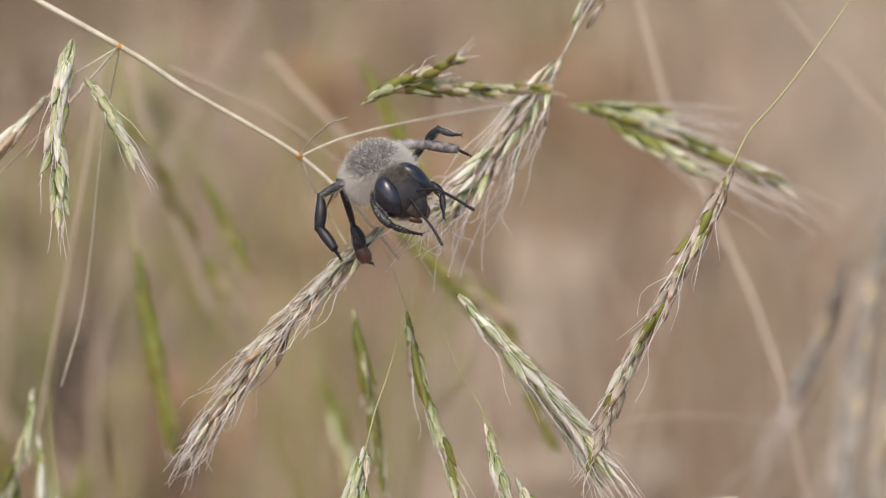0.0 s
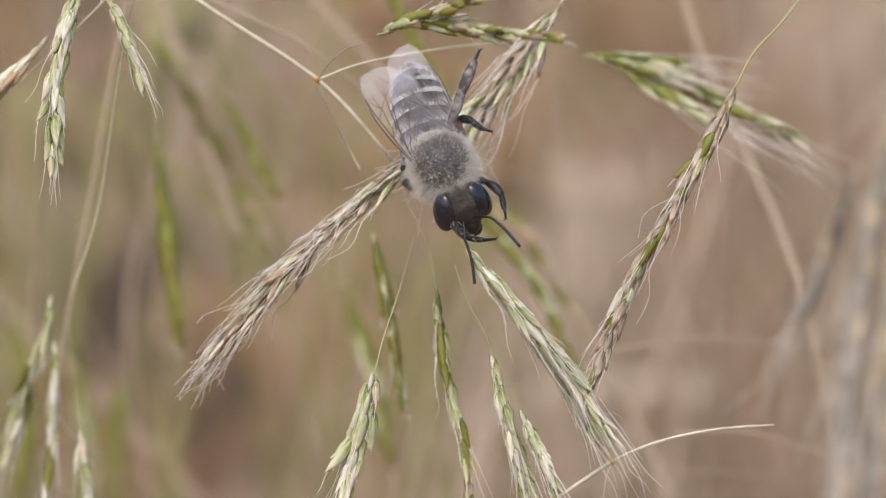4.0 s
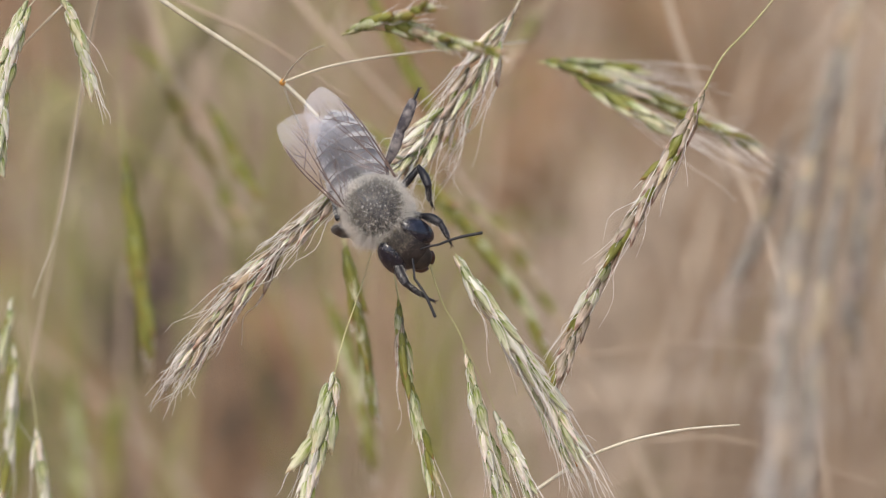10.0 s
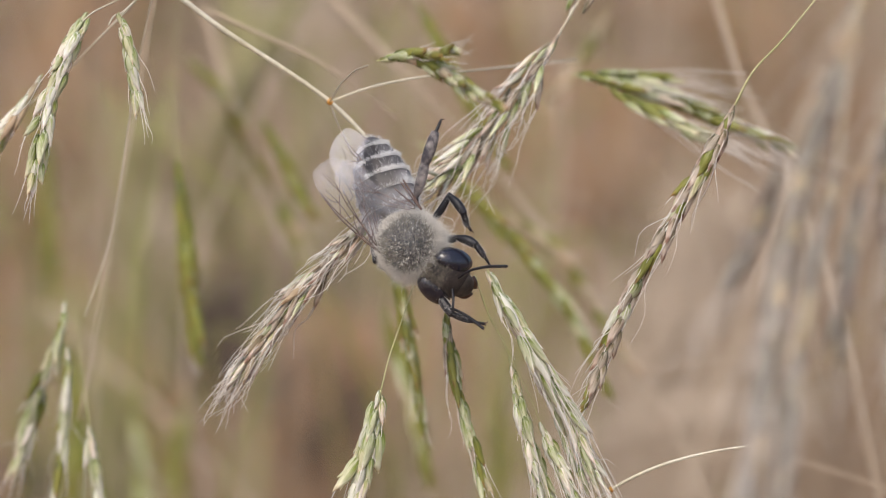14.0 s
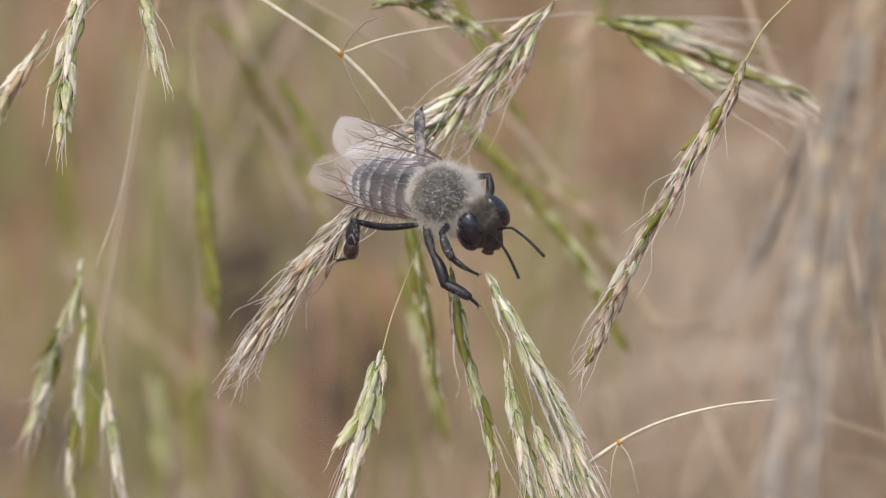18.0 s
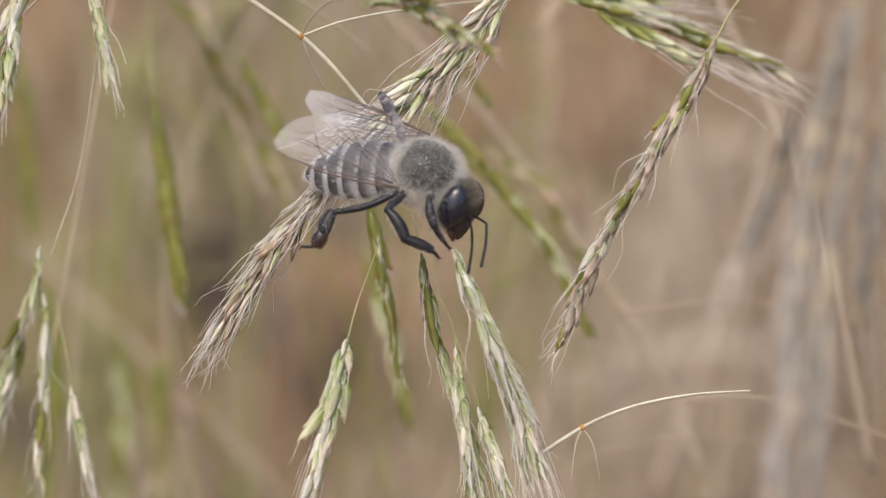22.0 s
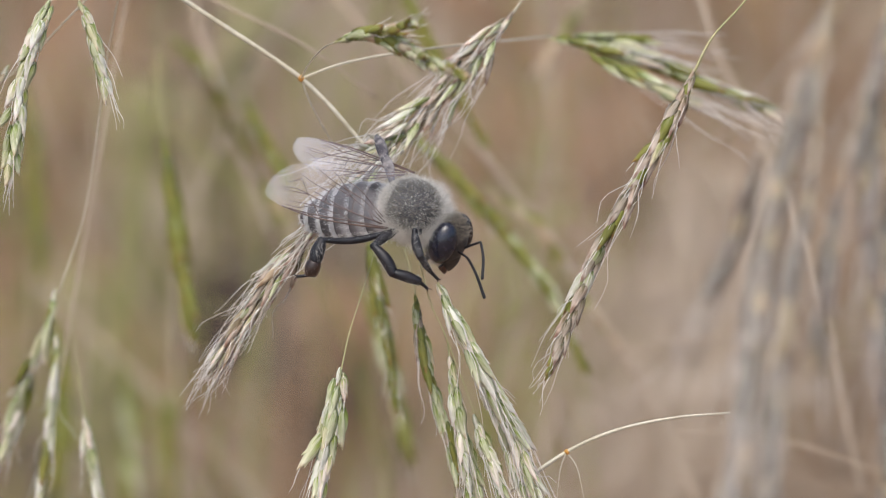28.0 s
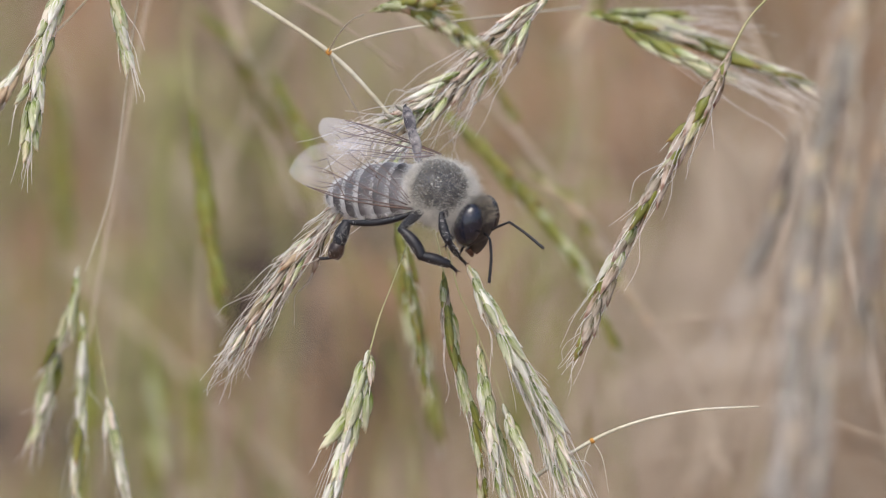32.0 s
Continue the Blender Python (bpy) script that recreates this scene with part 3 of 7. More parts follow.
# seconds, place of the thorax on the stage, heading and back direction (right, up, toward the viewer)
BEE = [
    (0, (-4.79, 10.44, 0.00), (0.39, -0.29, 0.87), (-0.34, 0.83, 0.43)),
    (0.5, (-5.05, 10.06, 0.00), (0.28, -0.55, 0.79), (-0.20, 0.76, 0.62)),
    (1, (-4.51, 9.02, 0.00), (0.15, -0.76, 0.63), (-0.05, 0.63, 0.77)),
    (1.5, (-4.49, 7.91, 0.00), (0.18, -0.81, 0.56), (-0.03, 0.56, 0.83)),
    (2, (-3.99, 7.64, 0.00), (0.22, -0.85, 0.48), (-0.01, 0.49, 0.87)),
    (2.5, (-3.33, 7.02, 0.00), (0.30, -0.86, 0.42), (-0.05, 0.42, 0.91)),
    (3, (-2.64, 5.94, 0.00), (0.37, -0.86, 0.36), (-0.08, 0.36, 0.93)),
    (3.5, (-1.32, 6.40, 0.00), (0.41, -0.85, 0.32), (-0.08, 0.31, 0.95)),
    (5.5, (-2.44, 1.49, 0.00), (0.55, -0.82, 0.16), (-0.09, 0.12, 0.99)),
    (6, (-2.51, 1.75, 0.00), (0.59, -0.80, 0.11), (-0.09, 0.08, 0.99)),
    (6.5, (-2.58, 1.87, 0.00), (0.62, -0.77, 0.18), (-0.12, 0.13, 0.98)),
    (7, (-3.04, 2.70, 0.00), (0.64, -0.73, 0.24), (-0.15, 0.19, 0.97)),
    (7.5, (-3.60, 1.67, 0.00), (0.59, -0.79, 0.19), (-0.12, 0.15, 0.98)),
    (8, (-3.52, 1.52, 0.00), (0.53, -0.84, 0.14), (-0.09, 0.11, 0.99)),
    (8.5, (-3.82, 1.52, 0.00), (0.57, -0.81, 0.17), (-0.10, 0.14, 0.99)),
    (9, (-3.39, 2.55, 0.00), (0.61, -0.77, 0.21), (-0.12, 0.17, 0.98)),
    (9.5, (-3.39, 2.35, 0.00), (0.59, -0.78, 0.19), (-0.08, 0.18, 0.98)),
    (10, (-3.40, 2.95, 0.00), (0.58, -0.79, 0.18), (-0.05, 0.19, 0.98)),
    (10.5, (-3.92, 1.95, 0.00), (0.60, -0.78, 0.18), (-0.09, 0.15, 0.98)),
    (11, (-4.10, 2.01, 0.00), (0.62, -0.77, 0.18), (-0.14, 0.11, 0.98)),
    (11.5, (-3.73, 2.43, 0.00), (0.65, -0.74, 0.19), (-0.14, 0.13, 0.98)),
    (12, (-3.30, 3.11, 0.00), (0.68, -0.70, 0.20), (-0.14, 0.14, 0.98)),
    (12.5, (-3.77, 2.51, 0.00), (0.65, -0.72, 0.22), (-0.18, 0.14, 0.97)),
    (13, (-4.42, 2.24, 0.00), (0.62, -0.74, 0.25), (-0.21, 0.15, 0.97)),
    (13.5, (-4.07, 2.05, 0.00), (0.65, -0.72, 0.24), (-0.22, 0.12, 0.97)),
    (15.5, (-4.80, 0.81, 0.00), (0.75, -0.62, 0.23), (-0.28, 0.01, 0.96)),
    (16, (-4.89, 0.35, 0.00), (0.78, -0.59, 0.23), (-0.29, -0.02, 0.96)),
    (16.5, (-5.58, 2.30, 0.00), (0.77, -0.44, 0.46), (-0.52, -0.03, 0.85)),
    (17, (-4.53, 2.69, 0.00), (0.81, -0.40, 0.42), (-0.44, 0.05, 0.90)),
    (17.5, (-3.61, 2.86, 0.00), (0.83, -0.40, 0.38), (-0.33, 0.19, 0.93)),
    (18, (-2.78, 1.82, 0.00), (0.88, -0.36, 0.31), (-0.23, 0.25, 0.94)),
    (18.5, (-1.94, 2.65, 0.00), (0.92, -0.36, 0.18), (-0.07, 0.30, 0.95)),
    (19, (-1.62, 3.31, 0.00), (0.94, -0.33, -0.07), (0.18, 0.30, 0.94)),
    (19.5, (-1.30, 3.06, 0.00), (0.92, -0.39, 0.02), (0.16, 0.40, 0.90)),
    (20, (-1.25, 2.34, 0.00), (0.89, -0.45, 0.11), (0.15, 0.50, 0.86)),
    (20.5, (-1.05, 1.85, 0.00), (0.88, -0.46, 0.13), (0.13, 0.49, 0.86)),
    (21, (-1.33, 2.48, 0.00), (0.87, -0.47, 0.15), (0.11, 0.48, 0.87)),
    (21.5, (-1.45, 2.54, 0.00), (0.88, -0.46, 0.14), (0.11, 0.49, 0.86)),
    (22, (-1.34, 2.51, 0.00), (0.89, -0.44, 0.13), (0.12, 0.50, 0.86)),
    (22.5, (-1.22, 2.42, 0.00), (0.89, -0.45, 0.11), (0.14, 0.48, 0.87)),
    (23, (-1.34, 1.81, 0.00), (0.89, -0.45, 0.08), (0.16, 0.46, 0.88)),
    (23.5, (-1.42, 2.06, 0.00), (0.89, -0.45, 0.10), (0.14, 0.48, 0.87)),
    (24, (-1.82, 2.38, 0.00), (0.89, -0.45, 0.13), (0.13, 0.50, 0.86)),
    (24.5, (-1.80, 2.39, 0.00), (0.89, -0.43, 0.14), (0.10, 0.49, 0.87)),
    (25, (-1.97, 2.26, 0.00), (0.90, -0.40, 0.16), (0.06, 0.48, 0.88)),
    (25.5, (-2.27, 2.27, 0.00), (0.90, -0.40, 0.16), (0.06, 0.48, 0.88)),
    (27.5, (-2.13, 2.48, 0.00), (0.91, -0.38, 0.16), (0.05, 0.48, 0.88)),
    (28, (-1.93, 2.62, 0.00), (0.92, -0.37, 0.16), (0.04, 0.48, 0.88)),
    (28.5, (-2.04, 2.45, 0.00), (0.92, -0.37, 0.15), (0.05, 0.48, 0.88)),
    (29, (-2.09, 2.42, 0.00), (0.92, -0.37, 0.15), (0.05, 0.47, 0.88)),
    (29.5, (-2.16, 2.17, 0.00), (0.92, -0.37, 0.14), (0.05, 0.46, 0.88)),
    (30, (-2.25, 2.04, 0.00), (0.92, -0.38, 0.14), (0.05, 0.46, 0.89)),
    (30.5, (-2.27, 2.05, 0.00), (0.92, -0.37, 0.14), (0.05, 0.46, 0.88)),
    (31, (-2.12, 2.12, 0.00), (0.92, -0.37, 0.14), (0.05, 0.47, 0.88)),
    (31.5, (-2.19, 1.98, 0.00), (0.91, -0.38, 0.15), (0.05, 0.49, 0.87)),
    (32, (-2.12, 2.18, 0.00), (0.91, -0.38, 0.16), (0.05, 0.50, 0.86)),
]


cam = camera(11.06, 32.0, soft=1.1)
cam.data.dof.use_dof = True
cam.data.dof.focus_distance = FOCUS
cam.data.dof.aperture_fstop = 38.0
walk(cam, [(t, STAGE @ pose(sx * MM, -FOCUS + sy * MM, 0, 90 + tilt, 0, turn)) for t, sx, sy, turn, tilt in WALK],
     [(0, 0.03, 6540, 10), (25, 0.03, 6520, 10), (27.5, 0.03, 6200, 9), (32, 0.03, 6200, 9)])

# ---- light: a bright, thinly overcast day ----
world = bpy.data.worlds.new("sky")
scene.world = world
world.use_nodes = True
wn = world.node_tree
sky = wn.nodes.new("ShaderNodeTexSky")
sky.sky_type = 'NISHITA'
sky.sun_disc = False
sky.sun_elevation, sky.sun_rotation = radians(58), radians(200)
sky.air_density, sky.dust_density, sky.ozone_density = 1.0, 4.0, 1.0
wn.links.new(sky.outputs[0], wn.nodes["Background"].inputs[0])
wn.nodes["Background"].inputs[1].default_value = 0.185
sun = new("sun", bpy.data.lights.new("sun", 'SUN'))
sun.data.energy, sun.data.angle, sun.data.color = 1.95, radians(25), (1.0, 0.95, 0.86)
sun.matrix_world = look((-0.6, -1.6, 3.2), (0, 0, 0))


# ---- helpers ----
def S(u, v, w):
    """A point of the grass stand: millimetres to the side, upward and away, as spread from the lens."""
    k = (300.0 + w) / 300.0
    return STAGE @ Vector((u * k * MM, w * MM, v * k * MM))


AX, AY, AZ = (STAGE.to_3x3() @ Vector(a) for a in ((1, 0, 0), (0, 1, 0), (0, 0, 1)))


def to_mesh(name, bm, material, smooth=True):
    me = bpy.data.meshes.new(name)
    bm.to_mesh(me)
    bm.free()
    for p in me.polygons:
        p.use_smooth = smooth
    if material:
        me.materials.append(material)
    return me


def part(name, bm, material, parent, label=""):
    me = bm if isinstance(bm, bpy.types.Mesh) else to_mesh(name, bm, material)
    ob = new(name, me)
    ob.parent = parent
    return tagged(ob, label)


def thing(name, place, label, category, group=""):
    ob = new(name)
    ob.empty_display_size = 0.002
    ob.matrix_world = Matrix.Translation(place)
    return tagged(ob, label, category, group)


def spline(pts, n):
    """n points along a smooth line through pts."""
    pts = [Vector(p) for p in pts]
    full = [pts[0] * 2 - pts[1]] + pts + [pts[-1] * 2 - pts[-2]]
    out = []
    segs = len(pts) - 1
    for i in range(n):
        f = i / (n - 1) * segs
        k = min(int(f), segs - 1)
        f -= k
        a, b, c, d = full[k:k + 4]
        out.append(0.5 * ((2 * b) + (c - a) * f + (2 * a - 5 * b + 4 * c - d) * f * f + (3 * b - a - 3 * c + d) * f ** 3))
    return out


def tube_data(pts, radii, sides, verts, faces):
    """Adds a tapered tube through pts to the lists."""
    prev = None
    start = len(verts)
    side = None
    for i, p in enumerate(pts):
        d = (pts[min(i + 1, len(pts) - 1)] - pts[max(i - 1, 0)]).normalized()
        if side is None:
            side = d.orthogonal().normalized()
        side = (side - d * side.dot(d)).normalized()
        up = d.cross(side)
        for s in range(sides):
            a = 2 * math.pi * s / sides
            verts.append(p + (side * math.cos(a) + up * math.sin(a)) * radii[i])
    for i in range(len(pts) - 1):
        for s in range(sides):
            a, b = start + i * sides + s, start + i * sides + (s + 1) % sides
            faces.append((a, b, b + sides, a + sides))
    faces.append(tuple(start + s for s in reversed(range(sides))))
    last = start + (len(pts) - 1) * sides
    faces.append(tuple(last + s for s in range(sides)))


def mesh_from(name, verts, faces, material, smooth=True):
    me = bpy.data.meshes.new(name)
    me.from_pydata([tuple(v) for v in verts], [], faces)
    me.polygons.foreach_set("use_smooth", [smooth] * len(me.polygons))
    me.update()
    me.materials.append(material)
    return me


def tube(name, pts, r0, r1, material, sides=8, bulge=None):
    n = len(pts)
    radii = [r0 + (r1 - r0) * i / (n - 1) for i in range(n)]
    if bulge:
        radii = [r * bulge(i / (n - 1)) for i, r in enumerate(radii)]
    v, f = [], []
    tube_data(pts, radii, sides, v, f)
    return mesh_from(name, v, f, material)


# ---- materials ----
def nodes_of(name):
    m = bpy.data.materials.new(name)
    m.use_nodes = True
    return m, m.node_tree, m.node_tree.nodes["Principled BSDF"]


def ramp(nt, stops, fac):
    r = nt.nodes.new("ShaderNodeValToRGB")
    while len(r.color_ramp.elements) > 1:
        r.color_ramp.elements.remove(r.color_ramp.elements[-1])
    for i, (p, c) in enumerate(stops):
        e = r.color_ramp.elements[0] if i == 0 else r.color_ramp.elements.new(p)
        e.position, e.color = p, (*c, 1)
    nt.links.new(fac, r.inputs[0])
    return r.outputs[0]


def grain(nt, scale, detail=3.0, coord="Object", stretch=None):
    t = nt.nodes.new("ShaderNodeTexCoord")
    n = nt.nodes.new("ShaderNodeTexNoise")
    n.inputs["Scale"].default_value, n.inputs["Detail"].default_value = scale, detail
    src = t.outputs[coord]
    if stretch:
        mp = nt.nodes.new("ShaderNodeMapping")
        mp.inputs["Scale"].default_value = stretch
        nt.links.new(src, mp.inputs[0])
        src = mp.outputs[0]
    nt.links.new(src, n.inputs["Vector"])
    return n.outputs["Fac"]


def mixed(nt, a, b, fac, mode='MIX'):
    m = nt.nodes.new("ShaderNodeMix")
    m.data_type, m.blend_type = 'RGBA', mode
    for s, v in ((m.inputs[6], a), (m.inputs[7], b), (m.inputs[0], fac)):
        if isinstance(v, (tuple, float, int)):
            s.default_value = (*v, 1) if isinstance(v, tuple) else v
        else:
            nt.links.new(v, s)
    return m.outputs[2]


def bump(nt, bsdf, height, strength, distance):
    b = nt.nodes.new("ShaderNodeBump")
    b.inputs["Strength"].default_value, b.inputs["Distance"].default_value = strength, distance
    nt.links.new(height, b.inputs["Height"])
    nt.links.new(b.outputs[0], bsdf.inputs["Normal"])


def surface(name, c1, c2, scale, rough=0.6, fine=None, relief=0.0, spec=0.4, random_mix=None, through_light=0.0, coord="Object"):
    """Two colours mixed by coarse and fine grain, with relief."""
    m, nt, p = nodes_of(name)
    g = grain(nt, scale, coord=coord)
    col = ramp(nt, [(0.35, c1), (0.65, c2)], g)
    if random_mix:
        info = nt.nodes.new("ShaderNodeObjectInfo")
        col = mixed(nt, col, random_mix, ramp(nt, [(0.3, (0, 0, 0)), (0.9, (0.8, 0.8, 0.8))], info.outputs["Random"]))
    h = grain(nt, fine or scale * 6, coord=coord)
    col = mixed(nt, col, ramp(nt, [(0.3, (0.6, 0.6, 0.6)), (0.7, (1, 1, 1))], h), 0.5, 'MULTIPLY')
    nt.links.new(col, p.inputs["Base Color"])
    p.inputs["Roughness"].default_value = rough
    p.inputs["Specular IOR Level"].default_value = spec
    if relief:
        bump(nt, p, h, 0.5, relief)
    if through_light:
        leak(nt, p, col, through_light)
    return m


def leak(nt, p, col, share):
    """Thin dry tissue lets part of the light through."""
    t = nt.nodes.new("ShaderNodeBsdfTranslucent")
    nt.links.new(col, t.inputs[0])
    x = nt.nodes.new("ShaderNodeMixShader")
    x.inputs[0].default_value = share
    out = nt.nodes["Material Output"]
    nt.links.new(p.outputs[0], x.inputs[1])
    nt.links.new(t.outputs[0], x.inputs[2])
    nt.links.new(x.outputs[0], out.inputs[0])


def floret_material(name, base, body, edge, tip, tip_at, length, streaks=0.9):
    """Husk of a floret: colour runs from the foot to the tip, with pale veins along it."""
    m, nt, p = nodes_of(name)
    co = nt.nodes.new("ShaderNodeTexCoord")
    sep = nt.nodes.new("ShaderNodeSeparateXYZ")
    nt.links.new(co.outputs["Object"], sep.inputs[0])
    g = grain(nt, 900, 3)
    ad = nt.nodes.new("ShaderNodeMath")
    ad.operation = 'MULTIPLY_ADD'
    nt.links.new(sep.outputs[2], ad.inputs[0])
    ad.inputs[1].default_value = 1.0 / (length * MM)
    sh = nt.nodes.new("ShaderNodeMath")
    sh.operation = 'MULTIPLY_ADD'
    nt.links.new(g, sh.inputs[0])
    sh.inputs[1].default_value, sh.inputs[2].default_value = 0.5, -0.25
    nt.links.new(sh.outputs[0], ad.inputs[2])
    col = ramp(nt, [(0.0, base), (0.3, body), (tip_at - 0.08, edge), (tip_at + 0.1, tip)], ad.outputs[0])
    veins = grain(nt, 1.0, 2, stretch=(9000, 9000, 500))
    col = mixed(nt, col, edge, ramp(nt, [(0.44, (0, 0, 0)), (0.58, (streaks, streaks, streaks))], veins))
    info = nt.nodes.new("ShaderNodeObjectInfo")
    col = mixed(nt, col, ramp(nt, [(0, (0.62, 0.6, 0.55)), (0.5, (1, 1, 1)), (1, (1.0, 0.85, 0.8))], info.outputs["Random"]), 0.8, 'MULTIPLY')
    nt.links.new(col, p.inputs["Base Color"])
    p.inputs["Roughness"].default_value = 0.42
    p.inputs["Specular IOR Level"].default_value = 0.45
    bump(nt, p, veins, 0.35, 0.00004)
    leak(nt, p, col, 0.28)
    return m


FL = 2.4
M_GREEN = floret_material("green_husk", (0.09, 0.13, 0.02), (0.27, 0.34, 0.06), (0.80, 0.80, 0.58), (0.56, 0.42, 0.24), 0.86, FL, 0.65)
M_PALE = floret_material("pale_husk", (0.17, 0.24, 0.05), (0.50, 0.53, 0.24), (0.93, 0.91, 0.82), (0.84, 0.74, 0.66), 0.78, FL)
M_ROSY = floret_material("rosy_husk", (0.06, 0.075, 0.02), (0.21, 0.165, 0.08), (0.70, 0.60, 0.50), (0.34, 0.21, 0.15), 0.68, FL, 0.62)
M_DRY = floret_material("dry_husk", (0.28, 0.22, 0.12), (0.45, 0.36, 0.22), (0.62, 0.52, 0.36), (0.34, 0.22, 0.12), 0.70, FL)
M_MOSS = floret_material("moss_husk", (0.09, 0.11, 0.015), (0.19, 0.21, 0.028), (0.33, 0.33, 0.08), (0.32, 0.17, 0.06), 0.80, FL, 0.6)
M_GREY = floret_material("grey_husk", (0.10, 0.095, 0.075), (0.22, 0.20, 0.16), (0.42, 0.38, 0.33), (0.20, 0.16, 0.14), 0.75, FL)
M_AWN = surface("awn", (0.95, 0.92, 0.86), (0.88, 0.80, 0.72), 300, 0.35, through_light=0.3)
M_STEM = surface("straw_stem", (0.60, 0.53, 0.38), (0.76, 0.70, 0.56), 400, 0.5, relief=0.00003, through_light=0.1)
M_STEM_GREEN = surface("green_stem", (0.40, 0.40, 0.17), (0.56, 0.51, 0.28), 400, 0.5, relief=0.00003, through_light=0.1)
M_NODE = surface("stem_node", (0.62, 0.34, 0.05), (0.55, 0.24, 0.04), 900, 0.5)
M_STRAW = surface("far_straw", (0.33, 0.225, 0.14), (0.72, 0.60, 0.46), 6, 0.7, through_light=0.2)
M_FARGREEN = surface("far_green", (0.26, 0.28, 0.06), (0.40, 0.40, 0.12), 60, 0.6, through_light=0.2)


def earth():
    m, nt, p = nodes_of("dry_earth")
    a = ramp(nt, [(0.38, (0.07, 0.045, 0.03)), (0.5, (0.25, 0.145, 0.09)), (0.63, (0.50, 0.34, 0.23))], grain(nt, 11.0, 9))
    b = ramp(nt, [(0.3, (0.55, 0.55, 0.55)), (0.7, (1, 1, 1))], grain(nt, 70.0, 5))
    a = mixed(nt, a, ramp(nt, [(0.35, (0.62, 0.60, 0.56)), (0.65, (1.0, 1.0, 1.0))], grain(nt, 1.3, 6)), 0.7, 'MULTIPLY')
    nt.links.new(mixed(nt, a, b, 0.8, 'MULTIPLY'), p.inputs["Base Color"])
    p.inputs["Roughness"].default_value = 0.9
    bump(nt, p, grain(nt, 25.0, 6), 0.8, 0.02)
    return m


M_EARTH = earth()

# ---- ground ----
bm = bmesh.new()
bmesh.ops.create_grid(bm, x_segments=60, y_segments=60, size=1.0)
for v in bm.verts:
    r = max(abs(v.co.x), abs(v.co.y))
    k = 3.0 * r if r < 0.5 else 1.5 + (r - 0.5) ** 3 * 8 * 2000
    flat = Vector((v.co.x, v.co.y, 0)) / r * k if r else Vector()
    v.co = flat + Vector((0, 0, 0.03 * noise.noise(flat * 2.5) if k < 4 else 0.0))
ground = new("ground", to_mesh("ground", bm, M_EARTH))
tagged(ground, "bare brown earth under dry meadow grass", "ground", kind="structure")


def blades(name, n, seed, near, far, spread, height, width, material, label):
    """A stand of dry grass blades rooted in the ground, one sheet of stuff."""
    rng = random.Random(seed)
    verts, faces, tufts = [], [], []
    for _ in range(n):
        if not tufts or rng.random() < 0.04:
            tuft_y = near + (far - near) * rng.random()
            tufts.append(((rng.random() * 2 - 1) * spread * (0.4 + tuft_y), tuft_y))
        x, y = tufts[-1]
        x, y = x + rng.gauss(0, 0.018), y + rng.gauss(0, 0.03)
        h = height * (0.5 + 0.8 * rng.random())
        lean = Vector((rng.gauss(0, 0.28), rng.gauss(0, 0.28), 1)).normalized()
        bend = Vector((rng.gauss(0, 0.35), rng.gauss(0, 0.3), -0.25))
        w = width * (0.5 + rng.random())
        side = Vector((math.cos(a := rng.random() * 3.14), math.sin(a), 0))
        p0 = Vector((x, y, -0.01))
        start = len(verts)
        for i in range(5):
            s = i / 4
            c = p0 + lean * h * s + bend * h * 0.5 * s * s
            ww = side * w * (1 - s) ** 0.6
            verts += [c - ww, c + ww]
        for i in range(4):
            a = start + 2 * i
            faces.append((a, a + 1, a + 3, a + 2))
    ob = new(name, mesh_from(name, verts, faces, material))
    return tagged(ob, label, "grass", kind="stuff")


blades("dry_grass", 5000, 3, 0.55, 3.2, 0.35, 0.34, 0.0022, M_STRAW, "dense straw-coloured dry meadow grass behind the spikes")
blades("green_grass", 500, 5, 0.5, 2.2, 0.35, 0.30, 0.002, M_FARGREEN, "scattered green blades among the dry grass")


def meadow(n, seed, label):
    """The dry meadow all round, in loose tufts, leaving the near stand free."""
    rng = random.Random(seed)
    verts, faces, home = [], [], Vector()
    for i in range(n):
        if i % 14 == 0:
            home = Vector((rng.uniform(-6, 6), rng.uniform(-6, 9), 0))
            while abs(home.x) < 1.3 and -1.2 < home.y < 3.6:
                home = Vector((rng.uniform(-6, 6), rng.uniform(-6, 9), 0))
        p0 = home + Vector((rng.gauss(0, 0.06), rng.gauss(0, 0.06), -0.01))
        h = rng.uniform(0.15, 0.5)
        lean = Vector((rng.gauss(0, 0.3), rng.gauss(0, 0.3), 1)).normalized() * h
        bend = Vector((rng.gauss(0, 0.3), rng.gauss(0, 0.3), -0.25)) * h * 0.5
        side = Vector((rng.gauss(0, 1), rng.gauss(0, 1), 0)).normalized() * rng.uniform(0.001, 0.0028)
        k = len(verts)
        for s in (0, 0.35, 0.7, 1):
            c = p0 + lean * s + bend * s * s
            verts += [c - side * (1 - s) ** 0.6, c + side * (1 - s) ** 0.6]
        faces += [(k + q, k + q + 1, k + q + 3, k + q + 2) for q in (0, 2, 4)]
    ob = new("meadow_grass", mesh_from("meadow_grass", verts, faces, M_STRAW))
    return tagged(ob, label, "grass", kind="stuff")


meadow(16000, 91, "dry straw-coloured grass tufts of the surrounding meadow")


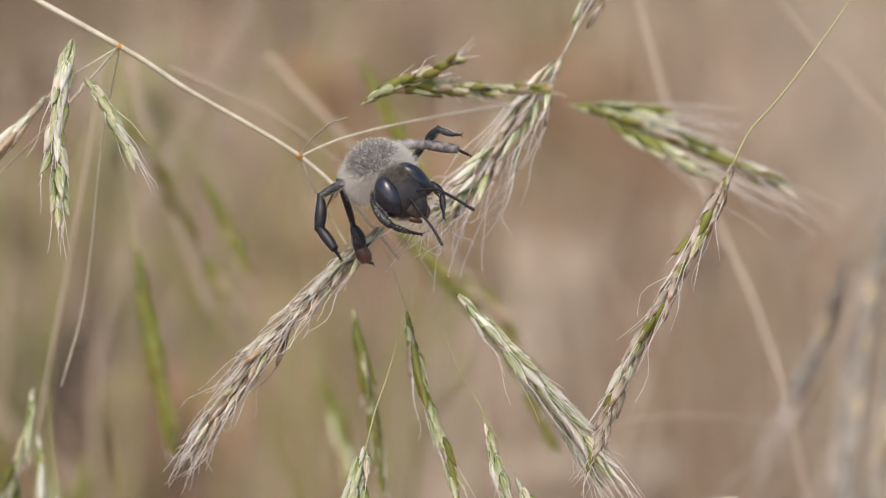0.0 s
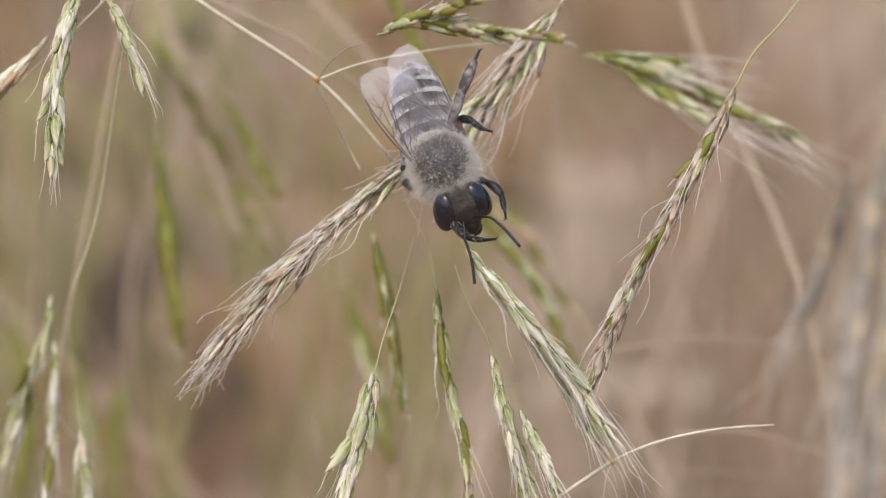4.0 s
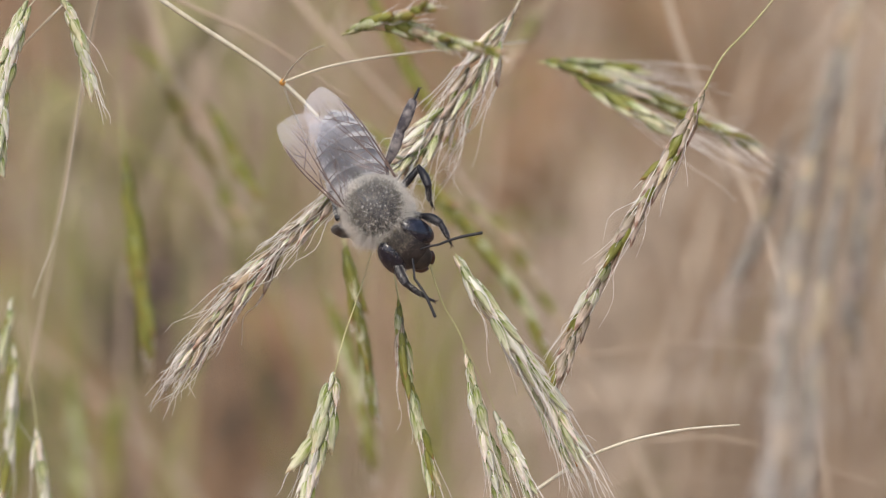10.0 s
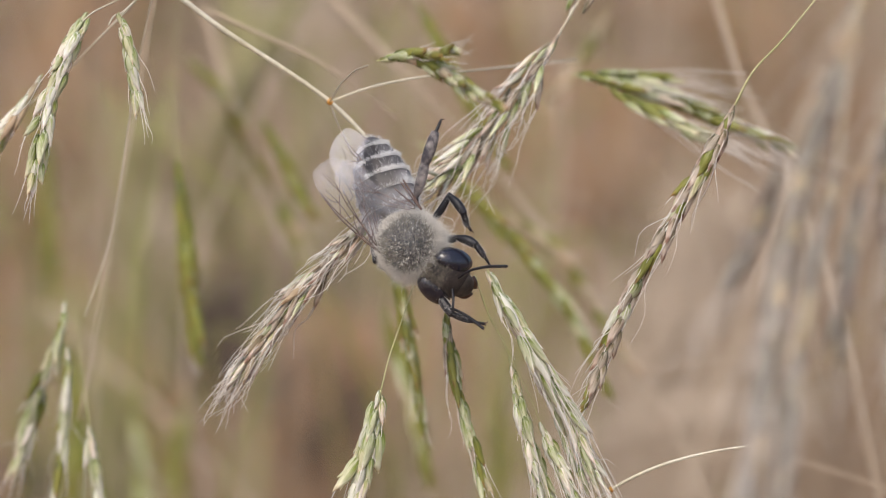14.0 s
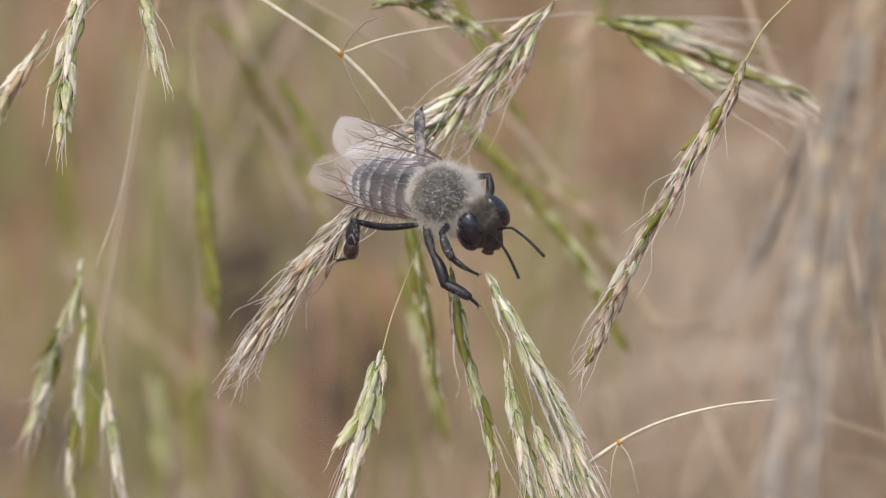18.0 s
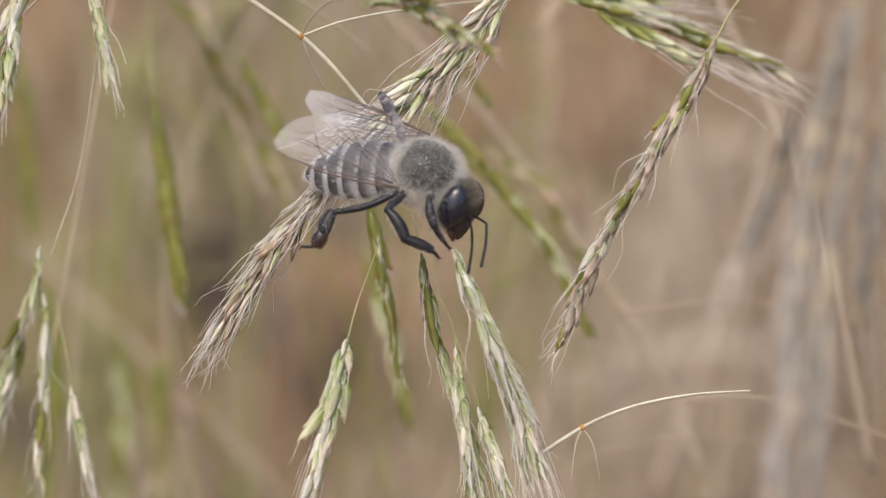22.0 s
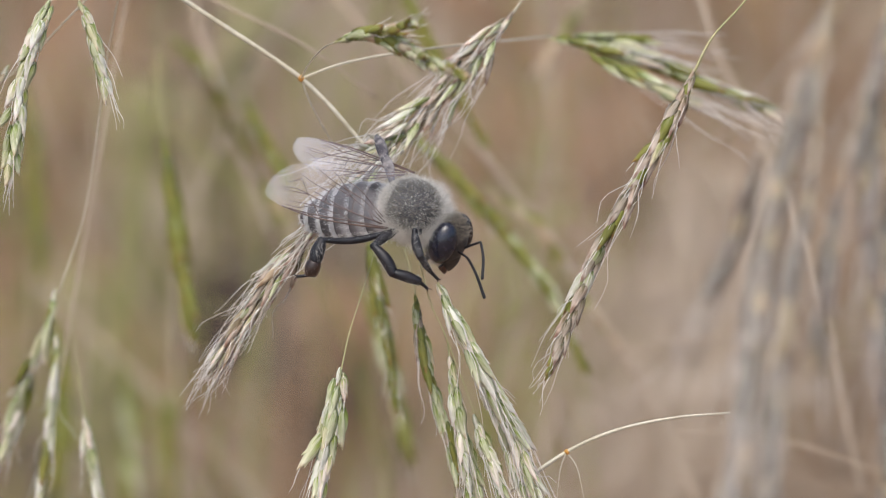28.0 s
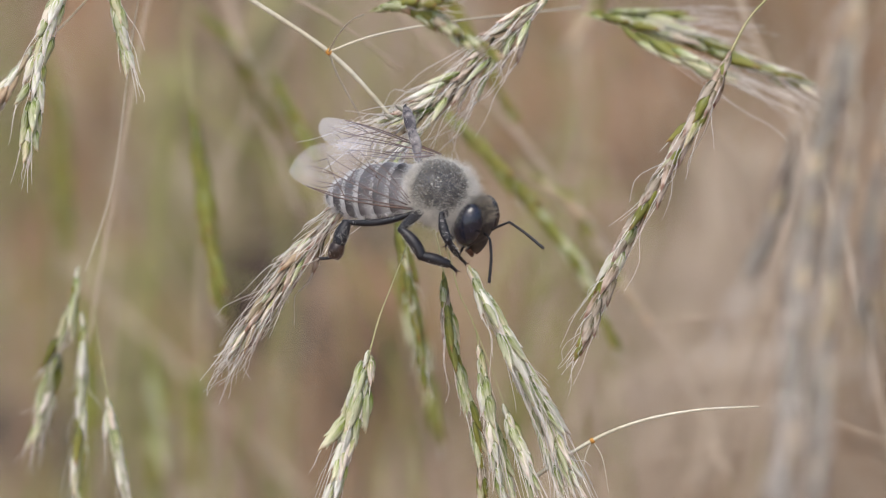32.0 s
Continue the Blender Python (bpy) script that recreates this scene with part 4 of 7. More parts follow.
def far_bundle(pts, n, wide, material, seed, label):
    """A loose bundle of long dry blades far behind, along a line of the stand."""
    rng = random.Random(seed)
    verts, faces = [], []
    base = S(*pts[0])
    for _ in range(n):
        off = [Vector((rng.gauss(0, wide), rng.gauss(0, wide), 0)) for _ in range(3)]
        line = spline([S(*p) - base + o * MM for p, o in zip(pts, off)], 10)
        r = rng.uniform(0.6, 1.5) * MM
        tube_data(line, [r * (1 - 0.5 * k / 9) for k in range(10)], 4, verts, faces)
        if rng.random() < 0.3:
            low = min(line[0], line[-1], key=lambda q: q.z)
            root = Vector((low.x + rng.gauss(0, 0.02), low.y + rng.gauss(0, 0.02), -base.z))
            tube_data(spline([low, low.lerp(root, 0.5) + Vector((rng.gauss(0, 0.006), 0, 0)), root], 8), [r * 0.6] * 8, 4, verts, faces)
    ob = new("grass_tuft", mesh_from("grass_tuft", verts, faces, material))
    ob.matrix_world = Matrix.Translation(base)
    return tagged(ob, label, "grass tuft", "far grass tufts", "stuff")


M_BLEACHED = surface("bleached_straw", (0.48, 0.38, 0.28), (0.66, 0.55, 0.43), 30, 0.7, through_light=0.2)
M_RUSSET = surface("russet_straw", (0.34, 0.20, 0.11), (0.48, 0.30, 0.17), 30, 0.7, through_light=0.2)
# near-black brown: shade of the hollows between tufts, put into stem colour
M_GAP_SHADE = surface("gap_shade", (0.05, 0.034, 0.025), (0.09, 0.062, 0.045), 30, 0.8)
M_DULL = surface("dull_green", (0.28, 0.26, 0.11), (0.40, 0.36, 0.18), 30, 0.7, through_light=0.2)
for k, (pts, n, wide, mat) in enumerate((
        ([(-20.52, -4.41, 600), (-16.81, -10.33, 600), (-12.00, -17.00, 600)], 10, 8, M_RUSSET),
        ([(-14.22, -2.93, 900), (-13.30, -9.59, 900), (-12.56, -17.74, 900)], 8, 8, M_STRAW),
        ([(14.67, 2.26, 800), (12.44, -7.37, 800), (10.96, -17.74, 800)], 14, 9, M_BLEACHED),
        ([(18.37, 5.22, 500), (16.52, -4.41, 500), (15.04, -17.00, 500)], 12, 6, M_BLEACHED),
        ([(21.33, 18.56, 900), (25.78, 11.89, 900), (30.22, 6.70, 900)], 20, 16, M_RUSSET),
        ([(12.81, 12.63, 800), (11.70, 7.44, 800), (10.96, 2.26, 800)], 16, 10, M_RUSSET),
        ([(-24.59, 18.56, 600), (-26.81, 8.93, 600), (-27.56, -1.44, 600)], 12, 9, M_RUSSET),
        ([(-19.78, 10.78, 400), (-20.15, 0.78, 400), (-20.89, -11.81, 400)], 9, 5, M_DULL),
        ([(-13.48, 17.81, 300), (-12.37, 9.67, 300), (-11.63, 0.04, 300)], 8, 4, M_DULL),
        ([(-23.85, -2.19, 350), (-23.48, -9.59, 350), (-23.11, -17.74, 350)], 9, 5, M_DULL),
        ([(-5.33, -2.93, 700), (-6.81, -9.59, 700), (-8.30, -17.00, 700)], 12, 9, M_RUSSET),
        ([(3.19, 17.81, 500), (3.56, 11.15, 500), (2.81, 4.11, 500)], 9, 5, M_RUSSET),
        ([(-9.78, 18.56, 700), (-8.30, 12.63, 700), (-6.07, 6.70, 700)], 10, 7, M_BLEACHED),
        # the 80- and 40-stem bundles are added as dark hollows, shade built as stems
        ([(-6.60, -6.20, 900), (-7.10, -9.60, 900), (-7.60, -14.00, 900)], 80, 9, M_GAP_SHADE),
        ([(-14.20, -2.20, 900), (-14.60, -5.00, 900), (-15.00, -8.20, 900)], 40, 9, M_GAP_SHADE),
        ([(-17.93, 4.11, 900), (-17.56, 1.52, 900), (-17.93, -1.07, 900)], 12, 10, M_BLEACHED),
        ([(-31.26, -12.56, 900), (-27.56, -14.04, 900), (-23.11, -16.26, 900)], 40, 12, M_GAP_SHADE),
        ([(8.00, -11.81, 400), (15.41, -9.22, 400), (23.56, -8.85, 400)], 7, 4, M_BLEACHED))):
    far_bundle(pts, n, wide, mat, 200 + k, "near-black stems added as the shade in a gap between tufts" if mat is M_GAP_SHADE else "loose tuft of long dry meadow grass")


def standing_stems(name, n, seed, spots, near, far, thick, material, label):
    """Thin upright stems rooted in the ground behind the spikes; spots are the sideways stretches where they stand."""
    rng = random.Random(seed)
    for _ in range(n):
        a, b = rng.choice(spots)
        w = rng.uniform(near, far)
        mid = S(rng.uniform(a, b), rng.uniform(-12, 12), w)
        tip = mid + Vector((rng.gauss(0, 0.012), rng.gauss(0, 0.01), rng.uniform(0.0, 0.05)))
        root = Vector((mid.x + rng.gauss(0, 0.09), mid.y + rng.uniform(-0.02, 0.08), -0.004))
        low = mid.lerp(root, 0.12) + Vector((rng.gauss(0, 0.003), 0, 0))
        line = spline([tip, mid, low], 12)[:-1] + spline([low, low.lerp(root, 0.5), root], 5)
        r = rng.uniform(*thick)
        ob = new(name, tube(name, [p - root for p in line], 0.4 * r * MM, r * MM, material, 6))
        ob.matrix_world = Matrix.Translation(root)
        tagged(ob, label, "grass stem", "standing grass stems")


standing_stems("grass_stalk", 14, 71, ((-30, -14), (-24, 8), (-6, 6)), 100, 240, (0.2, 0.42), M_FARGREEN, "thin green grass stem standing in the dry meadow")
standing_stems("grass_stalk", 40, 72, ((-30, 30), (4, 30)), 150, 340, (0.25, 0.55), M_STRAW, "thin straw-coloured stem standing in the dry meadow")


# ---- grass spikes ----
def floret_mesh(name, material, seed, length=FL, girth=0.25):
    """A husk of two pointed, keeled bracts that part at the tip."""
    rng = random.Random(seed)
    verts, faces = [], []
    for k, (scale, open_, roll) in enumerate(((1.0, 2, 0), (0.88, -5, 1.3), (0.7, 6, 2.6))):
        rings, sides = 9, 8
        rot = Matrix.Rotation(radians(open_ + rng.uniform(-3, 3)), 3, 'Y')
        start = len(verts)
        for i in range(rings):
            s = i / (rings - 1)
            r = girth * scale * (math.sin(math.pi * min(1, s * 0.92 + 0.06)) ** 0.72) * (1.22 - 0.55 * s)
            if i == rings - 1:
                r = 0.015
            for j in range(sides):
                a = 2 * math.pi * j / sides + roll
                keel = 1.25 if j == 0 else 1.0
                p = Vector((r * math.cos(a) * 0.8 * keel + 0.12 * math.sin(s * 3.1) * (1 if k % 2 else -1), r * math.sin(a) * keel, s * length * scale))
                verts.append(rot @ p * MM)
        for i in range(rings - 1):
            for j in range(sides):
                a, b = start + i * sides + j, start + i * sides + (j + 1) % sides
                faces.append((a, b, b + sides, a + sides))
    return mesh_from(name, verts, faces, material)


HUSKS = {k: [floret_mesh("floret", m, 10 + i, girth=0.25 + 0.03 * i) for i in range(3)]
         for k, m in (("green", M_GREEN), ("pale", M_PALE), ("rosy", M_ROSY), ("dry", M_DRY), ("moss", M_MOSS), ("grey", M_GREY))}


def spike(label, branches, mix, seed, stem=M_STEM, group="grass spikes", pivot=None, awn=4.0, awn_r=0.044, name="grass_spike", slim=1.0, loose=0.28, hairy=0.8, curl=0.07, stray=0.24, blunt=0.65):
    """A spike: branches of (points, florets, spread, first share, size). Florets alternate round the stem and point to its tip."""
    rng = random.Random(seed)
    base = S(*(pivot or branches[0][0][0]))
    ob = thing(name, base, label, "grass spike", group)
    kinds = [k for k, n in mix.items() for _ in range(n)]
    av, af = [], []
    for pts, n, spread, first, size, thick in branches:
        line = [p - base for p in spline([S(*p) for p in pts], 40)]
        part("stem", tube("stem", line, thick * MM, thick * 0.45 * MM, stem, 7), None, ob)
        n = round(n * 1.3)
        for i in range(n):
            s = first + (1 - first) * (i + 0.5 * rng.random()) / n
            k = min(int(s * 39), 38)
            p = line[k].lerp(line[k + 1], s * 39 - k)
            d = (line[k + 1] - line[k]).normalized()
            a = i * 2.4 + rng.uniform(-0.5, 0.5)
            o1 = d.orthogonal().normalized()
            out = o1 * math.cos(a) + d.cross(o1) * math.sin(a)
            taper = 1.0 if s < 0.7 else 1.0 - (1 - blunt) * (s - 0.7) / 0.3
            foot = min(1.0, (s - first) / 0.18)
            taper *= 0.5 + 0.5 * foot
            z = (d + out * spread * (0.3 + 0.7 * foot) * (0.4 + 0.6 * taper) * rng.uniform(-0.1, 0.7) + Vector([rng.gauss(0, 0.05 + 0.22 * max(0, loose - 0.28)) for _ in range(3)])).normalized()
            x = (out - z * out.dot(z)).normalized()
            m = Matrix((x, z.cross(x), z)).transposed().to_4x4()
            sc = size * taper * rng.uniform(0.78, 1.12)
            f = new("floret", rng.choice(HUSKS[rng.choice(kinds)]))
            f.parent = ob
            q1 = p + out * loose * rng.uniform(0.3, 1.0) * (1.2 - 0.5 * s) * (0.35 + 0.65 * foot) * MM
            f.matrix_basis = Matrix.Translation(q1) @ m @ Matrix.Diagonal((sc * slim, sc * slim, sc, 1))
            if awn:
                for q in range(int(hairy + rng.random())):
                    tip = q1 + z * FL * sc * 0.9 * MM
                    ln = awn * rng.uniform(0.2, 1.0) ** 1.3 * 1.35 * (1.0 - 0.55 * s ** 4) * MM
                    w1 = (z * 0.3 + d * 0.9 + Vector([rng.gauss(0, 0.10) for _ in range(3)])).normalized()
                    w2 = Vector([rng.gauss(0, stray) for _ in range(3)]) + out * 0.12 - AZ * 0.15
                    wave, ph = Vector([rng.gauss(0, curl) for _ in range(3)]), rng.uniform(0, 6)
                    c = [tip + w1 * ln * q2 + w2 * ln * q2 * q2 * 0.5 + wave * ln * math.sin(q2 * 7 + ph) * q2 for q2 in [k2 / 8 for k2 in range(9)]]
                    rr = awn_r * MM
                    tube_data(c, [rr * (1 - 0.62 * k2 / 8) for k2 in range(9)], 4, av, af)
    if av:
        tagged(part("awn_fringe", mesh_from("awn_fringe", av, af, M_AWN), None, ob, "long fine straw-coloured bristles"), kind="stuff")
    return ob


# the branching stalk that carries the spikes
NODE = (-9.30, 11.19, 8)
NODE_2 = (-20.70, 19.19, 6)
stalk = thing("grass_stalk", S(*NODE), "straw-coloured grass stalk with orange branching nodes", "grass stalk")
for pts, r0, r1 in (
        ([(-33.48, 27.44, 6), NODE_2, (-16.44, 16.07, 7), NODE, (-5.33, 6.89, 9), (-3.11, 4.11, 12)], 0.22, 0.12),
        ([NODE, (-6.07, 12.26, 9), (-0.89, 13.07, 13), (7.07, 13.81, 26)], 0.09, 0.07),
        ([NODE, (-8.74, 12.19, 4), (-7.85, 13.15, -2), (-6.96, 13.56, -8)], 0.06, 0.05),
        ([NODE, (-8.67, 9.48, 9), (-7.19, 6.70, 12), (-6.44, 5.22, 12)], 0.07, 0.05),
        ([NODE_2, (-22.74, 17.26, 5), (-23.48, 16.89, 2), (-23.85, 16.33, 0)], 0.06, 0.05),
        ([NODE_2, (-23.48, 17.81, 4), (-24.96, 17.07, 2), (-25.89, 16.15, 2)], 0.06, 0.05),
        ([NODE_2, (-22.00, 12.63, 12), (-23.48, 3.00, 17), (-25.33, -2.74, 18)], 0.06, 0.05),
        ([NODE_2, (-24.59, 15.22, 9), (-27.56, 12.26, 14), (-31.26, 9.30, 18)], 0.08, 0.05)):
    line = [p - S(*NODE) for p in spline([S(*p) for p in pts], 30)]
    part("stem", tube("stem", line, r0 * MM, r1 * MM, M_STEM, 8), None, stalk)
for q in (NODE, NODE_2):
    bm = bmesh.new()
    bmesh.ops.create_icosphere(bm, subdivisions=2, radius=0.24 * MM)
    for v in bm.verts:
        v.co *= 1 + 0.3 * noise.noise(v.co * 5000)
        v.co += S(*q) - S(*NODE)
    part("node", bm, M_NODE, stalk, "orange swollen branching node")

SPIKES = {'stalk': stalk}
SPIKES['drooping'] = spike("drooping grass spike with rosy-brown husks and curling bristles", [
    ([(16.52, 11.70, 0), (15.22, 8.93, 0), (12.07, 3.37, 0), (9.30, -2.19, 1), (7.19, -7.56, 1)], 54, 0.28, 0.0, 1.02, 0.08),
    ([(16.52, 11.70, 0), (17.70, 13.93, 0), (19.85, 16.33, 0), (23.56, 21.15, 2), (28.74, 28.56, 3)], 0, 0.3, 0, 1, 0.09)],
    {"rosy": 6, "green": 2, "moss": 2, "pale": 1}, 1, M_STEM_GREEN, awn=4.0, slim=1.22, hairy=1.0, loose=0.36, curl=0.06)
SPIKES['right'] = spike("spreading green and cream grass spike with straight pale bristles", [
    ([(6.89, 13.81, 26), (10.22, 13.19, 26), (13.56, 12.26, 27), (16.89, 10.78, 27), (21.33, 9.22, 28)], 34, 0.34, 0.02, 1.15, 0.08),
    ([(8.37, 13.56, 26), (11.33, 11.89, 25), (13.93, 10.59, 24), (16.15, 9.74, 24)], 20, 0.25, 0.1, 1.05, 0.06),
    ([(6.89, 13.81, 26), (10.22, 13.74, 27), (13.56, 13.52, 28)], 12, 0.25, 0.05, 1.0, 0.06)],
    {"green": 5, "pale": 1, "moss": 5}, 2, M_STEM_GREEN, awn=7.5, slim=1.0, loose=0.4, hairy=0.8, stray=0.12, curl=0.03)
SPIKES['lower'] = spike("grass spike with grey-green and rosy husks under the bee", [
    ([(-8.85, 0.78, 4), (-10.52, -1.07, 5), (-12.81, -4.26, 6), (-15.10, -7.90, 7)], 50, 0.34, 0.0, 1.1, 0.09),
    ([(-3.11, 6.70, 6), (-6.07, 3.74, 5), (-8.85, 0.78, 4)], 26, 0.3, 0.0, 0.95, 0.10)],
    {"rosy": 5, "dry": 3, "green": 2, "pale": 3}, 3, pivot=(-8.85, 0.78, 4), awn=4.6, curl=0.08, slim=0.8, loose=0.58, hairy=2.0, stray=0.12, blunt=0.3)
SPIKES['upper'] = spike("upper part of the grass spike with rosy and green husks", [
    ([(4.67, 15.59, 11), (2.44, 13.00, 11), (-0.52, 9.67, 11), (-3.11, 7.44, 10), (-4.96, 6.52, 8)], 46, 0.75, 0.0, 1.1, 0.10),
    ([(4.67, 15.59, 11), (6.15, 17.63, 11), (8.74, 20.78, 11)], 6, 0.2, 0.2, 0.9, 0.09)],
    {"rosy": 4, "pale": 4, "green": 3}, 4, awn=5.4, curl=0.12, slim=0.82, loose=0.75, hairy=1.7)
SPIKES['front'] = spike("short moss-green grass spike pointing outward", [
    ([(-7.11, 13.56, -8), (-4.96, 14.11, -9), (-2.74, 13.19, -12), (0.59, 11.33, -21)], 44, 0.30, 0.02, 1.0, 0.08),
    ([(-5.33, 14.04, -9), (-3.48, 14.48, -12), (-2.37, 14.78, -15)], 9, 0.2, 0.0, 0.8, 0.04)],
    {"moss": 6, "green": 3, "dry": 1}, 5, M_STEM_GREEN, awn=2.6, slim=1.15, loose=0.35)
SPIKES['hang_pale'] = spike("hanging cream and green grass spike under the forefeet", [
    ([(-0.33, -2.19, 0), (0.78, -4.59, 0), (2.81, -8.48, 0), (4.48, -11.81, 1), (6.33, -16.63, 1)], 46, 0.26, 0.0, 1.2, 0.07),
    ([(0.22, -3.48, 1), (3.00, -9.22, 2), (5.20, -16.26, 2)], 24, 0.24, 0.15, 1.1, 0.05)],
    {"pale": 7, "green": 3}, 6, M_STEM_GREEN, awn=6.0, slim=1.0, loose=0.4, hairy=1.0, stray=0.12, curl=0.04, blunt=0.5)
SPIKES['hang_fork'] = spike("forked hanging grass spikelets, pale green, on a thread-like stem", [
    ([(-1.50, -0.90, 2), (-0.80, -3.60, 2), (0.22, -5.89, 2), (0.78, -9.22, 2), (1.78, -16.63, 2)], 16, 0.2, 0.60, 1.0, 0.05),
    ([(-0.07, -5.15, 2), (1.52, -9.22, 2), (2.63, -12.56, 2), (3.74, -15.89, 2)], 13, 0.2, 0.48, 1.0, 0.04),
    ([(0.30, -6.40, 3), (1.00, -10.20, 3), (1.60, -13.00, 3), (2.40, -16.60, 3)], 10, 0.2, 0.5, 0.95, 0.04)],
    {"pale": 5, "green": 4}, 16, M_STEM_GREEN, awn=5.5, slim=1.3, loose=0.4, hairy=1.1, stray=0.12, curl=0.03)
SPIKES['hang_green'] = spike("slender hanging green grass spike", [
    ([(-1.81, -2.93, 6), (-1.56, -5.15, 6), (-0.70, -8.85, 6), (0.59, -13.30, 6), (1.15, -17.00, 6)], 34, 0.20, 0.0, 1.0, 0.06),
    ([(-1.81, -2.93, 6), (-2.56, 0.04, 8), (-3.48, 1.52, 9)], 0, 0.2, 0, 1, 0.05)],
    {"moss": 4, "green": 5, "rosy": 2}, 7, M_STEM_GREEN, awn=4.0, slim=1.0, stray=0.12, curl=0.03, hairy=0.6)
SPIKES['hang_left'] = spike("hanging pale green grass spikelet on a thread-like stem", [
    ([(-6.63, -7.74, 0), (-7.11, -10.33, 0), (-7.74, -13.30, 0), (-8.30, -17.00, 0)], 24, 0.26, 0.0, 1.18, 0.06),
    ([(-6.63, -7.74, 0), (-6.15, -5.52, 1), (-5.33, -2.93, 3), (-4.74, -1.07, 6), (-4.04, 1.52, 9)], 0, 0.2, 0, 1, 0.05)],
    {"pale": 4, "green": 4}, 8, M_STEM_GREEN, awn=5.0, slim=1.25, loose=0.46, hairy=0.6, stray=0.10, curl=0.03)
SPIKES['nod_left'] = spike("nodding cream and green grass spikelet", [
    ([(-23.85, 16.33, 0), (-23.19, 14.67, 0), (-22.67, 12.63, 0), (-22.19, 10.78, 0)], 13, 0.22, 0.0, 0.86, 0.05)],
    {"pale": 4, "green": 5}, 9, M_STEM_GREEN, awn=2.6, slim=1.45, stray=0.10, curl=0.03, hairy=1.1)
SPIKES['nod_outer'] = spike("long nodding cream grass spikelet", [
    ([(-25.70, 16.33, 2), (-26.37, 14.85, 2), (-27.37, 11.89, 2), (-28.11, 7.81, 2), (-28.37, 5.22, 2)], 34, 0.28, 0.0, 0.9, 0.06)],
    {"pale": 5, "green": 5}, 10, M_STEM_GREEN, pivot=(-26.07, 15.96, 2), awn=3.2, slim=1.4, loose=0.5, stray=0.10, curl=0.03)
SPIKES['nod_far'] = spike("outermost nodding pale grass spikelet", [
    ([(-28.41, 12.07, 12), (-30.52, 8.56, 12), (-33.11, 3.74, 13), (-35.15, -1.44, 14)], 30, 0.22, 0.0, 1.0, 0.06)],
    {"pale": 5, "green": 3, "dry": 1}, 17, M_STEM_GREEN, awn=4.5, slim=1.05)
SPIKES['low_left'] = spike("low cream grass spikelet", [
    ([(-23.48, -10.89, 23), (-23.11, -13.30, 23), (-22.44, -17.00, 23)], 14, 0.26, 0.0, 1.1, 0.06),
    ([(-23.48, -10.89, 23), (-24.04, -7.37, 25), (-24.59, -2.93, 27)], 0, 0.2, 0, 1, 0.05)],
    {"pale": 5, "green": 3}, 11, M_STEM_GREEN, awn=4.0)
SPIKES['low_outer'] = spike("low outer grass spikelets, cream with green", [
    ([(-25.33, -2.56, 27), (-26.07, -5.52, 27), (-27.56, -8.85, 28), (-28.67, -12.93, 29)], 20, 0.24, 0.0, 1.1, 0.06),
    ([(-25.33, -5.52, 27), (-25.52, -8.85, 27), (-25.89, -12.56, 27), (-26.44, -17.00, 27)], 20, 0.2, 0.0, 1.1, 0.06),
    ([(-26.81, -7.74, 29), (-27.56, -10.33, 29), (-28.85, -13.30, 29)], 10, 0.2, 0.0, 1.1, 0.06)],
    {"green": 6, "moss": 2, "pale": 3}, 12, M_STEM_GREEN, awn=4.0)
SPIKES['arch'] = spike("arching bare straw stem with a small node and thread-like branches", [
    ([(4.30, -15.89, 4), (8.11, -13.30, 4), (11.33, -11.89, 4), (15.04, -11.07, 4), (18.81, -10.74, 5)], 0, 0.2, 0, 1, 0.15),
    ([(8.11, -13.30, 4), (8.81, -14.41, 4), (9.30, -16.63, 4)], 0, 0.2, 0, 1, 0.05),
    ([(8.11, -13.30, 4), (7.70, -14.41, 4), (7.44, -16.63, 4)], 0, 0.2, 0, 1, 0.05)],
    {"pale": 1}, 13, M_STEM, pivot=(8.11, -13.30, 4), awn=0, name="grass_stalk")
bm = bmesh.new()
bmesh.ops.create_icosphere(bm, subdivisions=2, radius=0.2 * MM)
for v in bm.verts:
    v.co *= 1 + 0.3 * noise.noise(v.co * 5000)
part("node", bm, M_NODE, SPIKES['arch'], "orange swollen branching node")
SPIKES['green_back'] = spike("slender dark green grass spike", [
    ([(-18.30, 7.44, 53), (-17.74, 3.74, 53), (-17.19, -0.33, 53), (-16.52, -4.41, 53)], 30, 0.2, 0.0, 1.6, 0.12),
    ([(-18.30, 7.44, 53), (-18.67, 11.89, 56), (-18.48, 18.56, 60)], 0, 0.2, 0, 1, 0.06)],
    {"moss": 1}, 14, M_STEM_GREEN, awn=2.0, slim=1.15)
